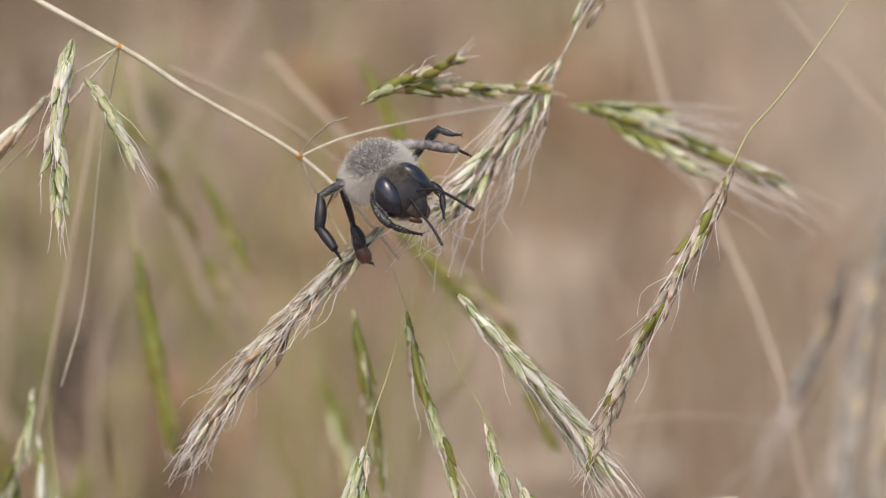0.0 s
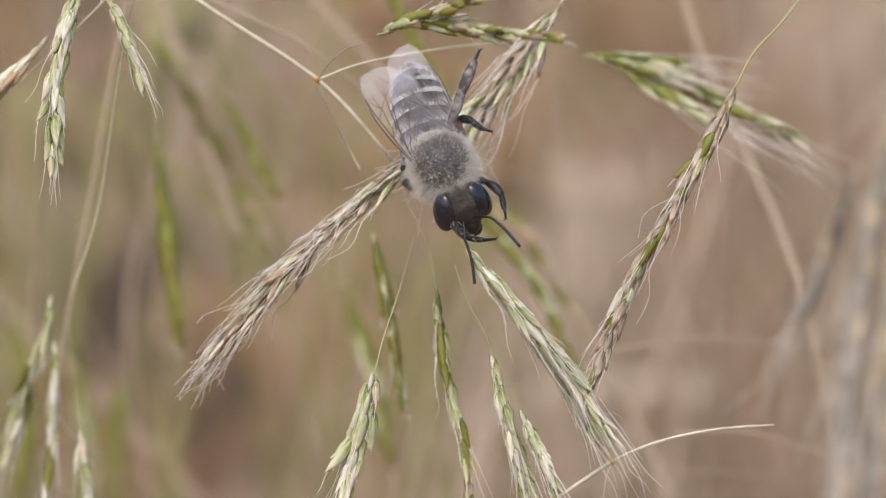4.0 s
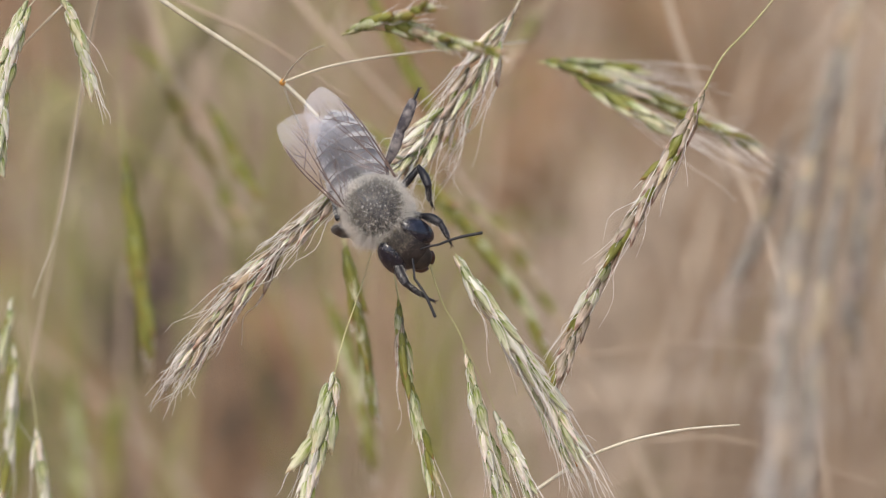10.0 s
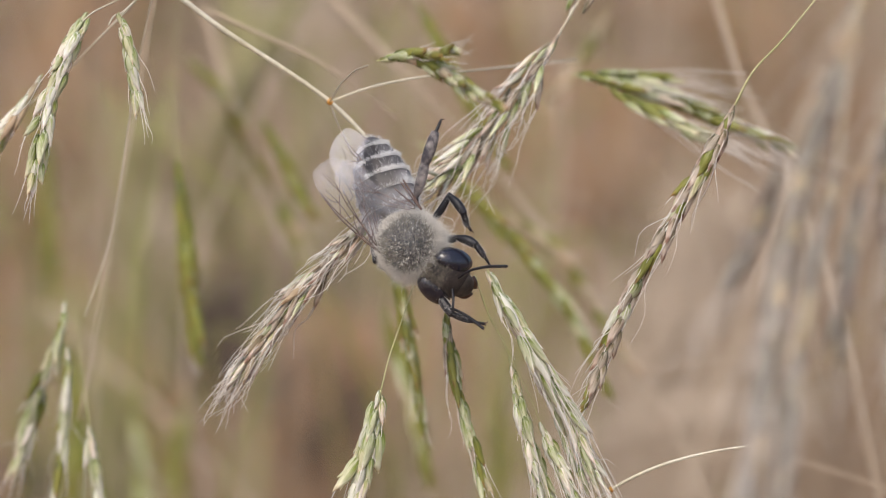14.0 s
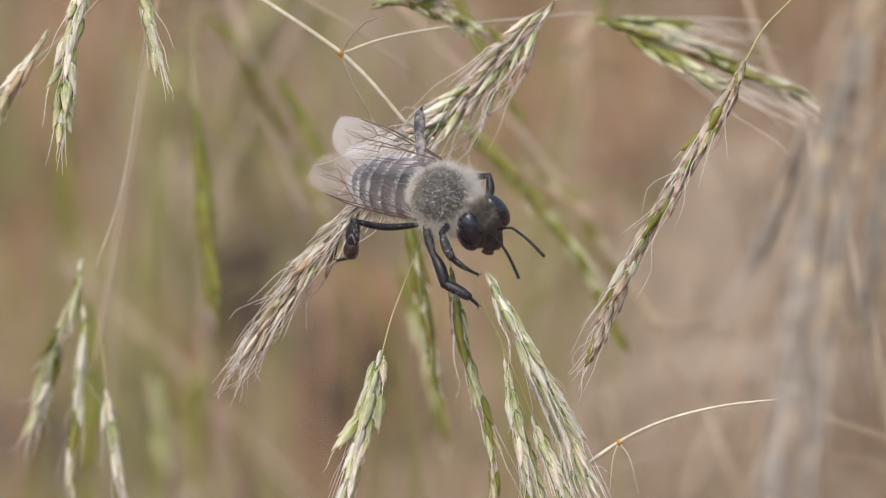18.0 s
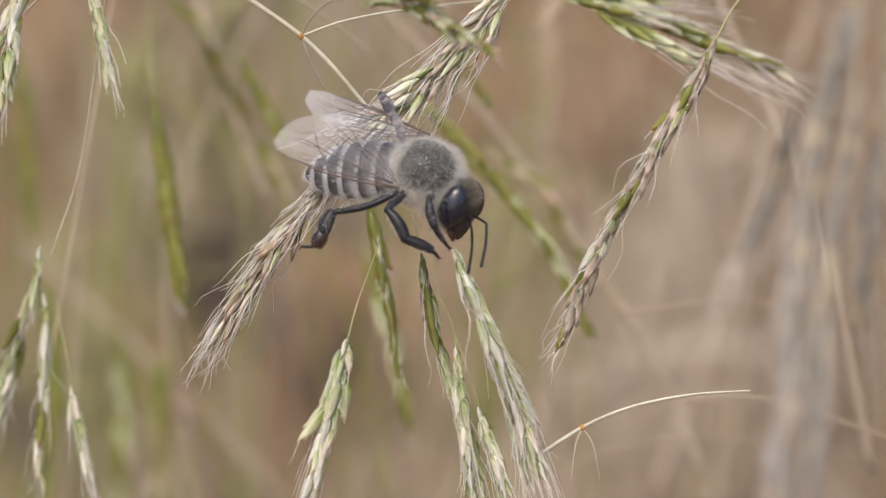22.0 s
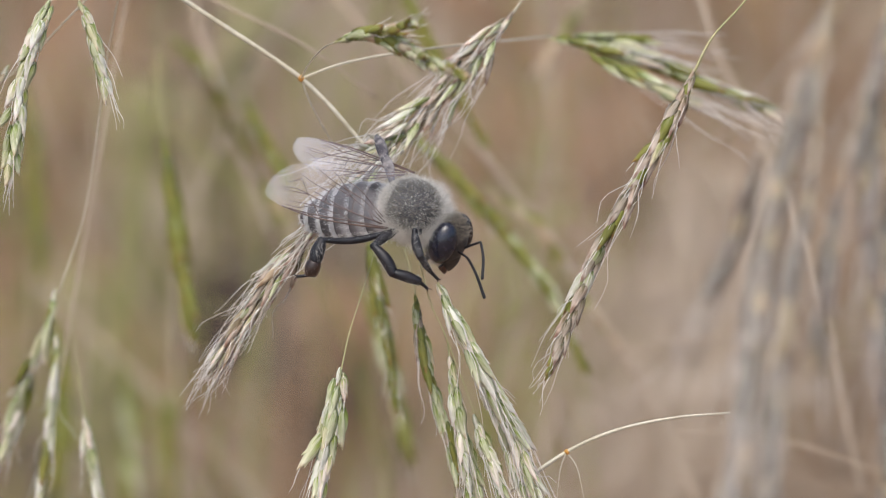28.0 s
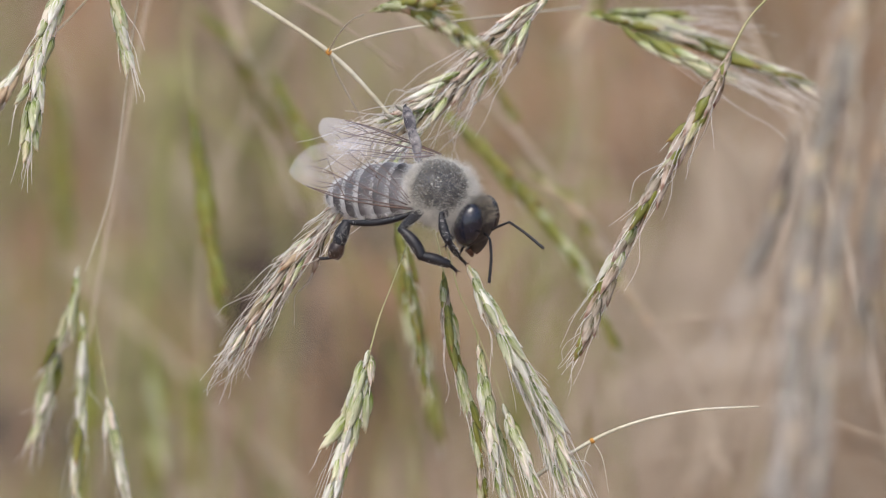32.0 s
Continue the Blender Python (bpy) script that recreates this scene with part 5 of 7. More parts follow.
SPIKES['front_blur'] = spike("tall grey-brown dry grass panicle standing close to the lens", [
    ([(26.52, 19.30, -58), (24.30, 11.89, -58), (22.26, 5.22, -58), (21.04, -1.44, -59), (20.41, -6.63, -60)], 60, 0.30, 0.0, 1.3, 0.17),
    ([(22.26, 5.22, -58), (20.96, -2.93, -60), (20.04, -9.59, -62), (18.74, -18.11, -64)], 46, 0.22, 0.12, 1.4, 0.14),
    ([(24.30, 11.89, -58), (21.04, 6.70, -54), (19.11, 0.78, -52), (17.70, -2.19, -52)], 13, 0.3, 0.35, 1.2, 0.06),
    ([(24.67, 13.00, -58), (24.30, 5.22, -60), (22.63, -2.93, -62), (21.70, -11.81, -62), (20.96, -18.11, -62)], 30, 0.26, 0.25, 1.4, 0.08),
    ([(30.22, 19.30, -52), (28.59, 11.89, -52), (28.00, 4.11, -52), (28.19, -4.41, -52)], 40, 0.3, 0.1, 1.3, 0.12),
    ([(28.74, 12.63, -52), (26.52, 6.70, -56), (25.41, 0.41, -56), (24.67, -7.37, -56)], 16, 0.3, 0.4, 1.2, 0.06),
    ([(30.22, 8.93, -48), (29.11, 0.78, -48), (29.30, -9.59, -48), (28.74, -18.11, -48)], 26, 0.3, 0.2, 1.3, 0.1)],
    {"grey": 6, "dry": 3}, 15, M_STEM, pivot=(23.56, 10.78, -58), awn=7.0)

# spikes and stalks further back
for seed, (pts, n, size, mix) in enumerate((
        ([(-3.11, 8.56, 52), (0.59, 4.85, 50), (3.56, 1.52, 50), (6.52, -2.19, 50), (9.11, -7.37, 50)], 34, 1.4, {"moss": 4, "green": 1}),
        ([(2.81, 4.11, 72), (6.52, 0.78, 72), (10.96, -5.89, 72)], 22, 1.3, {"dry": 3, "moss": 1}),
        ([(-5.00, 1.10, 24), (-4.20, -3.20, 24), (-3.10, -9.60, 24)], 30, 1.15, {"moss": 3, "green": 1}),
        ([(-13.11, 10.04, 70), (-11.63, 7.07, 70), (-10.15, 4.48, 70)], 16, 1.4, {"moss": 2}),
        ([(-3.11, 17.81, 60), (-1.63, 14.85, 60), (0.22, 11.52, 60), (2.44, 7.44, 60)], 20, 1.4, {"moss": 1}),
        ([(9.85, 17.07, 95), (8.19, 14.48, 95), (6.52, 12.26, 95)], 14, 1.5, {"moss": 1, "dry": 2}),
        ([(-25.70, -4.41, 120), (-24.96, -9.59, 120), (-25.33, -17.74, 120)], 24, 2.2, {"moss": 1}),
        ([(-16.81, -7.37, 170), (-17.93, -11.81, 170), (-18.30, -18.48, 170)], 24, 2.6, {"moss": 2, "dry": 1}),
        ([(-27.93, 11.89, 150), (-26.81, 6.70, 150), (-26.44, -0.70, 150)], 22, 2.2, {"moss": 1}),
        ([(-20.70, -7.74, 140), (-20.52, -13.30, 140), (-20.70, -18.11, 140)], 18, 2.0, {"moss": 1, "green": 1}),
        ([(-5.33, -2.19, 75), (-3.48, -7.37, 75), (-2.37, -13.30, 75)], 22, 1.5, {"moss": 3, "green": 1}),
        ([(-17.93, 14.11, 90), (-15.70, 11.52, 90), (-12.37, 5.22, 95), (-9.78, 0.78, 95)], 22, 1.5, {"moss": 2, "dry": 1}),
)):
    spike("slender green and straw-coloured grass spike", [(pts, n, 0.2, 0.0, size, 0.14)], mix, 40 + seed, M_STEM_GREEN,
          group="soft green grass spikes", awn=2.0)
for seed, (pts, r) in enumerate((
        ([(-8.30, 17.81, 80), (-3.11, 12.26, 80), (4.30, 4.11, 85), (13.56, -9.59, 90), (16.89, -17.00, 90)], 0.35),
        ([(14.67, 25.96, 66), (17.63, 14.11, 66), (20.96, 6.70, 66), (24.67, -2.93, 62), (27.63, -17.00, 64)], 0.3),
        ([(22.81, 23.74, 60), (26.52, 19.30, 60), (29.48, 15.96, 60), (33.56, 11.89, 60), (41.33, 5.22, 60)], 0.2),
        ([(-16.81, 17.07, 30), (-9.78, 13.74, 30), (-4.59, 10.04, 32)], 0.14),
        ([(-20.52, 17.81, 40), (-22.37, 7.07, 40), (-25.33, -9.59, 42)], 0.12),
        ([(11.70, -6.63, 50), (19.11, -5.89, 50), (28.74, -7.37, 55)], 0.16),
        ([(8.74, -15.89, 60), (15.41, -14.70, 60), (23.56, -15.15, 62), (31.70, -17.00, 64)], 0.13),
        ([(15.41, -12.19, 40), (20.96, -12.19, 40), (30.22, -15.15, 40)], 0.14),
        ([(-26.81, -2.19, 190), (-17.93, -10.33, 190), (-10.52, -18.11, 190)], 0.4),
        ([(24.30, 14.11, 180), (19.85, -1.44, 180), (13.93, -18.11, 180)], 0.45),
        ([(-16.81, 17.44, 100), (-14.22, 8.93, 100), (-11.26, 0.78, 100)], 0.4))):
    base = S(*pts[0])
    st = thing("grass_stalk", base, "bare straw-coloured grass stalk standing behind the spikes", "grass stem", "bare grass stalks")
    part("stem", tube("stem", [p - base for p in spline([S(*p) for p in pts], 30)], r * MM, r * 0.7 * MM, M_STRAW, 8), None, st)

# ---- the bee: x ahead, y to its left, z out of its back; millimetres ----
M_CHITIN = surface("dark_chitin", (0.014, 0.012, 0.013), (0.045, 0.035, 0.032), 900, 0.48, relief=0.00002, spec=0.55)
M_THORAX = surface("thorax_chitin", (0.045, 0.046, 0.055), (0.11, 0.108, 0.12), 900, 0.42, relief=0.00003, spec=0.6)
M_LEG = surface("leg_chitin", (0.006, 0.006, 0.009), (0.022, 0.019, 0.022), 1600, 0.42, relief=0.00004, spec=0.42)
M_LEG_BROWN = surface("brown_leg_chitin", (0.024, 0.012, 0.008), (0.12, 0.052, 0.026), 1000, 0.36, relief=0.00002, spec=0.6)
M_EYE = surface("compound_eye", (0.010, 0.011, 0.020), (0.020, 0.020, 0.032), 3000, 0.22, relief=0.000006, spec=0.7)
M_FACE = surface("face", (0.03, 0.024, 0.02), (0.075, 0.058, 0.045), 1500, 0.55, relief=0.00003)
M_FUR = surface("pale_fur", (0.93, 0.90, 0.84), (0.78, 0.74, 0.68), 300, 0.7, through_light=0.35)
M_FUR_BAND = surface("band_fur", (0.90, 0.89, 0.88), (0.74, 0.73, 0.72), 300, 0.7, through_light=0.3)
M_FUR_GREY = surface("grey_fur", (0.40, 0.395, 0.385), (0.24, 0.236, 0.232), 300, 0.7, through_light=0.25)
M_FUR_DARK = surface("brown_fur", (0.19, 0.162, 0.14), (0.10, 0.085, 0.072), 300, 0.7, through_light=0.1)
M_LEG_DUSTY = surface("dusty_leg", (0.06, 0.052, 0.060), (0.36, 0.32, 0.30), 1500, 0.6, relief=0.00003, spec=0.4)
M_FUR_TAN = surface("tan_fur", (0.48, 0.42, 0.33), (0.32, 0.275, 0.215), 300, 0.7, through_light=0.25)
M_POLLEN = surface("pollen", (0.97, 0.95, 0.88), (0.93, 0.90, 0.80), 900, 0.6)
M_VEIN = surface("wing_vein", (0.08, 0.045, 0.036), (0.15, 0.09, 0.065), 800, 0.4)


def wing_material():
    m, nt, p = nodes_of("wing_membrane")
    g = grain(nt, 700, 4)
    nt.links.new(ramp(nt, [(0.3, (0.84, 0.81, 0.88)), (0.7, (0.95, 0.93, 0.98))], g), p.inputs["Base Color"])
    p.inputs["Roughness"].default_value = 0.28
    p.inputs["Specular IOR Level"].default_value = 0.8
    p.inputs["Coat Weight"].default_value = 0.15
    co, sep, far = nt.nodes.new("ShaderNodeTexCoord"), nt.nodes.new("ShaderNodeSeparateXYZ"), nt.nodes.new("ShaderNodeMapRange")
    nt.links.new(co.outputs["Object"], sep.inputs[0])
    nt.links.new(sep.outputs[0], far.inputs[0])
    # sky sheen on the outer wing is put into opacity, rising toward the tip
    far.inputs[1].default_value, far.inputs[2].default_value = 3.6 * MM, 7.4 * MM
    far.inputs[3].default_value, far.inputs[4].default_value = 0.032, 0.130
    nt.links.new(far.outputs[0], p.inputs["Alpha"])
    bump(nt, p, grain(nt, 2200, 3), 0.4, 0.00004)
    return m


def tergite_material(name, pale, mid, dark, reach, side=None):
    """A ring of the abdomen: a felt of pale hairs at its front, dark bare chitin behind."""
    m, nt, p = nodes_of(name)
    co = nt.nodes.new("ShaderNodeTexCoord")
    sep = nt.nodes.new("ShaderNodeSeparateXYZ")
    nt.links.new(co.outputs["Object"], sep.inputs[0])
    mp = nt.nodes.new("ShaderNodeMapRange")
    mp.inputs[1].default_value, mp.inputs[2].default_value = 0.0, -1.4 * MM
    nt.links.new(sep.outputs[0], mp.inputs[0])
    ad = nt.nodes.new("ShaderNodeMath")
    ad.operation = 'MULTIPLY_ADD'
    nt.links.new(grain(nt, 2500, 4), ad.inputs[0])
    ad.inputs[1].default_value = 0.3
    nt.links.new(mp.outputs[0], ad.inputs[2])
    col = ramp(nt, [(reach - 0.14, pale), (reach + 0.1, mid), (1.0, dark)], ad.outputs[0])
    if side:
        up = nt.nodes.new("ShaderNodeMapRange")
        up.inputs[1].default_value, up.inputs[2].default_value = 0.7 * MM, 1.25 * MM
        nt.links.new(sep.outputs[2], up.inputs[0])
        col = mixed(nt, ramp(nt, [(0.48, side[0]), (0.72, side[1]), (1.0, side[2])], ad.outputs[0]), col, up.outputs[0])
    nt.links.new(col, p.inputs["Base Color"])
    p.inputs["Roughness"].default_value = 0.6
    bump(nt, p, grain(nt, 4000, 3), 0.5, 0.00003)
    return m


M_WING = wing_material()
M_TERGITE = tergite_material("tergite", (0.60, 0.585, 0.575), (0.10, 0.092, 0.094), (0.024, 0.021, 0.023), 0.42)
M_TERGITE_DARK = tergite_material("front_tergite", (0.17, 0.152, 0.14), (0.075, 0.066, 0.063), (0.024, 0.021, 0.021), 0.30, ((0.46, 0.45, 0.45), (0.20, 0.185, 0.19), (0.05, 0.044, 0.046)))


def blob(radii, shape=None, seg=28, rings=18):
    """An ellipsoid with x, y, z radii; shape(v) bends it, both in millimetres."""
    bm = bmesh.new()
    bmesh.ops.create_uvsphere(bm, u_segments=seg, v_segments=rings, radius=1.0)
    for v in bm.verts:
        c = Vector((v.co.x * radii[0], v.co.y * radii[1], v.co.z * radii[2]))
        v.co = (shape(c) if shape else c) * MM
    return bm


def fur(name, n, seed, where, length, width, material, parent, label=""):
    """Hairs: where(rng) gives a foot, the way the hair leaves it and a length factor."""
    rng = random.Random(seed)
    verts, faces = [], []
    for _ in range(n):
        foot, way, k = where(rng)
        way = (way + Vector([rng.gauss(0, 0.28) for _ in range(3)])).normalized()
        side = way.cross(Vector([rng.gauss(0, 1) for _ in range(3)])).normalized() * width * 0.5
        ln = length * k * rng.uniform(0.55, 1.2)
        curl = Vector([rng.gauss(0, 0.22) for _ in range(3)]) * ln
        mid, tip = foot + way * ln * 0.55 + curl * 0.3, foot + way * ln + curl
        i = len(verts)
        verts += [(foot - side) * MM, (foot + side) * MM, (mid - side * 0.8) * MM, (mid + side * 0.8) * MM, tip * MM]
        faces += [(i, i + 1, i + 3, i + 2), (i + 2, i + 3, i + 4)]
    ob = part(name, mesh_from(name, verts, faces, material), None, parent, label)
    return tagged(ob, kind="stuff")


def on_ellipsoid(rng, radii):
    d = Vector([rng.gauss(0, 1) for _ in range(3)]).normalized()
    p = Vector((d.x * radii[0], d.y * radii[1], d.z * radii[2]))
    return p, Vector((d.x / radii[0], d.y / radii[1], d.z / radii[2])).normalized(), d


def bee_pose(place, ahead, back):
    """Pose in the world from a place on the stand and two directions (right, up, toward the viewer)."""
    x = Vector((ahead[0], -ahead[2], ahead[1])).normalized()
    z = Vector((back[0], -back[2], back[1]))
    z = (z - x * z.dot(x)).normalized()
    m = Matrix((x, z.cross(x), z)).transposed().to_4x4()
    return STAGE @ Matrix.Translation((place[0] * MM, place[2] * MM, place[1] * MM)) @ m


BEE_AT = {r[0]: bee_pose(*r[1:]) for r in BEE}
GROWN = 1.05
bee = thing("honey_bee", (0, 0, 0), "grey-brown honey bee with furry thorax clinging to grass spikes", "bee")
bee.scale = (GROWN, GROWN, GROWN)
THORAX = (1.90, 1.76, 1.66)
thorax = part("thorax", blob(THORAX), M_THORAX, bee, "dark thorax under grey fur")


def flank(rng):
    while True:
        p, n, d = on_ellipsoid(rng, THORAX)
        low = min(1.0, max(0.0, 1.02 - 1.6 * d.z))
        if rng.random() < 0.06 + low ** 1.6 or d.x < -0.72:
            return p, n + Vector((-0.15, 0, -0.1)), 0.42 + 0.55 * low + (0.5 if d.x > 0.35 else 0.0) + (0.25 if abs(d.y) > 0.75 else 0.0)


def crest(rng):
    while True:
        p, n, d = on_ellipsoid(rng, THORAX)
        if d.z > 0.1:
            return p, n * 0.7 + Vector((-0.6, 0, 0)), 0.7 + 0.7 * (1 - d.z)


fur("flank_fur", 30000, 21, flank, 0.54, 0.019, M_FUR, thorax, "dense pale woolly hair")
fur("back_fur", 9000, 22, crest, 0.22, 0.015, M_FUR_GREY, thorax, "short grey hair on the back")
fur("mantle_fur", 5500, 28, crest, 0.28, 0.014, M_FUR_TAN, thorax, "short tan hair on the back")
rng = random.Random(23)
pv, pf = [], []
for _ in range(620):
    p, n, d = on_ellipsoid(rng, THORAX)
    if d.z < 0.15 or rng.random() > d.z + 0.2:
        continue
    c, r = p + n * rng.uniform(0.16, 0.30), rng.choice((0.02, 0.027, 0.035, 0.044)) * rng.uniform(0.9, 1.2)
    i = len(pv)
    for a in ((1, 0, 0), (-1, 0, 0), (0, 1, 0), (0, -1, 0), (0, 0, 1), (0, 0, -1)):
        pv.append((c + Vector(a) * r) * MM)
    pf += [(i + a, i + b, i + e) for a, b, e in ((0, 2, 4), (2, 1, 4), (1, 3, 4), (3, 0, 4), (2, 0, 5), (1, 2, 5), (3, 1, 5), (0, 3, 5))]
tagged(part("pollen_dust", mesh_from("pollen_dust", pv, pf, M_POLLEN), None, thorax, "tiny pale pollen grains"), kind="stuff")

# abdomen: six overlapping rings
def girth(s):
    return 1.90 * (math.sin(math.pi * min(1.0, 0.24 + 0.76 * s)) ** 0.62) if s < 0.999 else 0.02


def core(s):
    return Vector((-0.15 - 6.75 * s, 0, -0.15 - 0.75 * s * s))


abdomen = part("abdomen", tube("abdomen", [core(i / 30) * MM for i in range(31)], 0.8 * MM, 0.8 * MM, M_CHITIN, 24, lambda s: girth(s)), None, bee,
               "dark abdomen with pale hair bands")
for k in range(6):
    s0, s1 = k / 6, (k + 1) / 6 + 0.025
    bm = bmesh.new()
    rows = []
    o = core(s0)
    for i in range(9):
        s = min(0.998, s0 + (s1 - s0) * i / 8)
        r = girth(s) * (1.0 + 0.022 * (i / 8)) if i < 8 else girth(s) * 0.97
        rows.append([bm.verts.new((core(s) - o + Vector((0, r * math.cos(a), r * 0.79 * math.sin(a)))) * MM) for a in [2 * math.pi * j / 40 for j in range(40)]])
    for a, b in zip(rows, rows[1:]):
        for j in range(40):
            bm.faces.new((a[j], a[(j + 1) % 40], b[(j + 1) % 40], b[j]))
    bm.normal_update()
    ring = part("abdomen_ring", bm, M_TERGITE_DARK if k < 3 else M_TERGITE, abdomen)
    ring.matrix_basis = Matrix.Translation(o * MM)


def belly(rng):
    s = rng.random()
    k = int(s * 6)
    f = s * 6 - k
    if f > 0.26 and rng.random() < 0.84:
        s -= (f - rng.random() * 0.2) / 6
    s = max(0.0, s)
    a = rng.random() * 2 * math.pi
    if k == 0 and rng.random() < 0.5:
        a = math.pi * 0.5 + rng.gauss(0, 1.2)
    r = girth(s)
    n = Vector((0, math.cos(a), math.sin(a)))
    while k < 3 and n.z > 0.2 and rng.random() < 0.86:
        a = rng.random() * 2 * math.pi
        n = Vector((0, math.cos(a), math.sin(a)))
    return core(s) + Vector((0, r * n.y, r * 0.79 * n.z)), n * 0.55 + Vector((-1, 0, 0)), (1.9 if k == 0 else 1.0) * (1.35 if n.z < -0.2 else 1.0)


fur("band_fur", 15000, 24, belly, 0.26, 0.017, M_FUR_BAND, abdomen, "pale hair in bands")

# head, hinged at the neck; x out of the face, z to the crown
head = part("head", blob((0.95, 1.76, 1.55), lambda c: Vector((c.x * (1.0 - 0.12 * (c.z / 1.55)) + (0.18 if c.x > 0 else 0) * (1 - (c.y / 1.76) ** 2), c.y * (1.0 if c.z > 0 else 1.0 - 0.20 * (c.z / 1.55) ** 2), c.z * (1.0 if c.z > 0 else 1.04))) + Vector((0.75, 0, -0.55))),
            M_CHITIN, bee, "black head with large glossy eyes")
HC = Vector((0.75, 0, -0.55))
for sgn in (1, -1):
    def eye_shape(c, sgn=sgn):
        c = Matrix.Rotation(radians(15 * sgn), 3, 'X') @ c
        c = Matrix.Rotation(radians(-22 * sgn), 3, 'Z') @ c
        return c + HC + Vector((0.20, 1.12 * sgn, 0.26))
    part("eye", blob((0.86, 0.70, 1.34), eye_shape, 32, 24), M_EYE, head, "glossy black compound eye")
    j = [Vector((0.4, 0.62 * sgn, -1.55)), Vector((0.60, 0.52 * sgn, -1.80)), Vector((0.55, 0.2 * sgn, -2.12))]
    part("mandible", tube("mandible", [(HC + p) * MM for p in spline(j, 8)], 0.26 * MM, 0.13 * MM, M_LEG_BROWN, 10), None, head, "brown mandible")
part("clypeus", blob((0.42, 0.80, 0.85), lambda c: c + HC + Vector((0.66, 0, -1.05))), M_FACE, head, "grey-brown hairy face plate")


def face(rng):
    while True:
        p, n, d = on_ellipsoid(rng, (1.0, 1.6, 1.55))
        if d.x > -0.3 and abs(d.y) < 0.62:
            return p + HC, n, 1.0 if d.z > 0.3 else 0.6


def crown(rng):
    while True:
        p, n, d = on_ellipsoid(rng, (0.95, 1.6, 1.5))
        if d.x < 0.15:
            return p + HC, n, 1.0


def vertex(rng):
    while True:
        p, n, d = on_ellipsoid(rng, (1.0, 1.6, 1.55))
        if d.z > 0.4 and abs(d.y) < 0.6:
            return p + HC, n, 0.7 + 0.5 * d.z


fur("face_fur", 6000, 25, face, 0.22, 0.014, M_FUR_DARK, head, "short brown hair on the face")
fur("brow_fur", 3200, 29, face, 0.26, 0.014, M_FUR_TAN, head, "sparse tan hair between the eyes")
fur("nape_fur", 3500, 26, crown, 0.36, 0.017, M_FUR_GREY, head, "grey hair behind the eyes")
fur("crown_fur", 1500, 27, vertex, 0.40, 0.016, M_FUR_TAN, head, "tan hair on the crown")
ANTENNAE = []
SCAPE, FLAGELLUM = 1.4, 2.75
for sgn in (1, -1):
    foot = HC + Vector((1.0, 0.32 * sgn, -0.25))
    scape = [Vector((0, 0, 0)), Vector((0.5 * SCAPE, 0.05, 0)), Vector((SCAPE, 0, 0))]
    flag = [Vector((-0.04, 0, 0)), Vector((0.3, 0.07, 0)), Vector((1.3, 0.13, 0)), Vector((FLAGELLUM, 0, 0))]
    ob = part("antenna", tube("antenna", [p * MM for p in spline(scape, 8)], 0.085 * MM, 0.075 * MM, M_LEG, 8), None, head, "thin black elbowed antenna")
    tb = part("flagellum", tube("flagellum", [p * MM for p in spline(flag, 45)], 0.08 * MM, 0.105 * MM, M_LEG, 8, lambda s: 1.0 - 0.13 * (1 if int(s * 44) % 4 == 0 else 0)), None, ob)
    ANTENNAE.append((ob, tb, foot))

# wings
def wing_outline(u, fore):
    """Leading and trailing edge at share u of the length, in shares of the chord."""
    if fore:
        lead = 0.12 * math.sin(math.pi * u)
        trail = -0.22 - 0.80 * (math.sin(math.pi * min(1, 0.10 + 0.62 * u)) ** 1.2)
    else:
        lead = 0.08 * math.sin(math.pi * u)
        trail = -0.30 - 0.70 * math.sin(math.pi * min(1, 0.12 + 0.60 * u))
    if u > 0.72:
        k = math.sqrt(max(0.0, 1 - ((u - 0.72) / 0.28) ** 2))
        mid = lead + (trail - lead) * 0.26
        lead, trail = mid + (lead - mid) * k, mid + (trail - mid) * k
    if u < 0.12:
        trail = lead + (trail - lead) * (0.35 + 0.65 * u / 0.12)
    return lead, trail


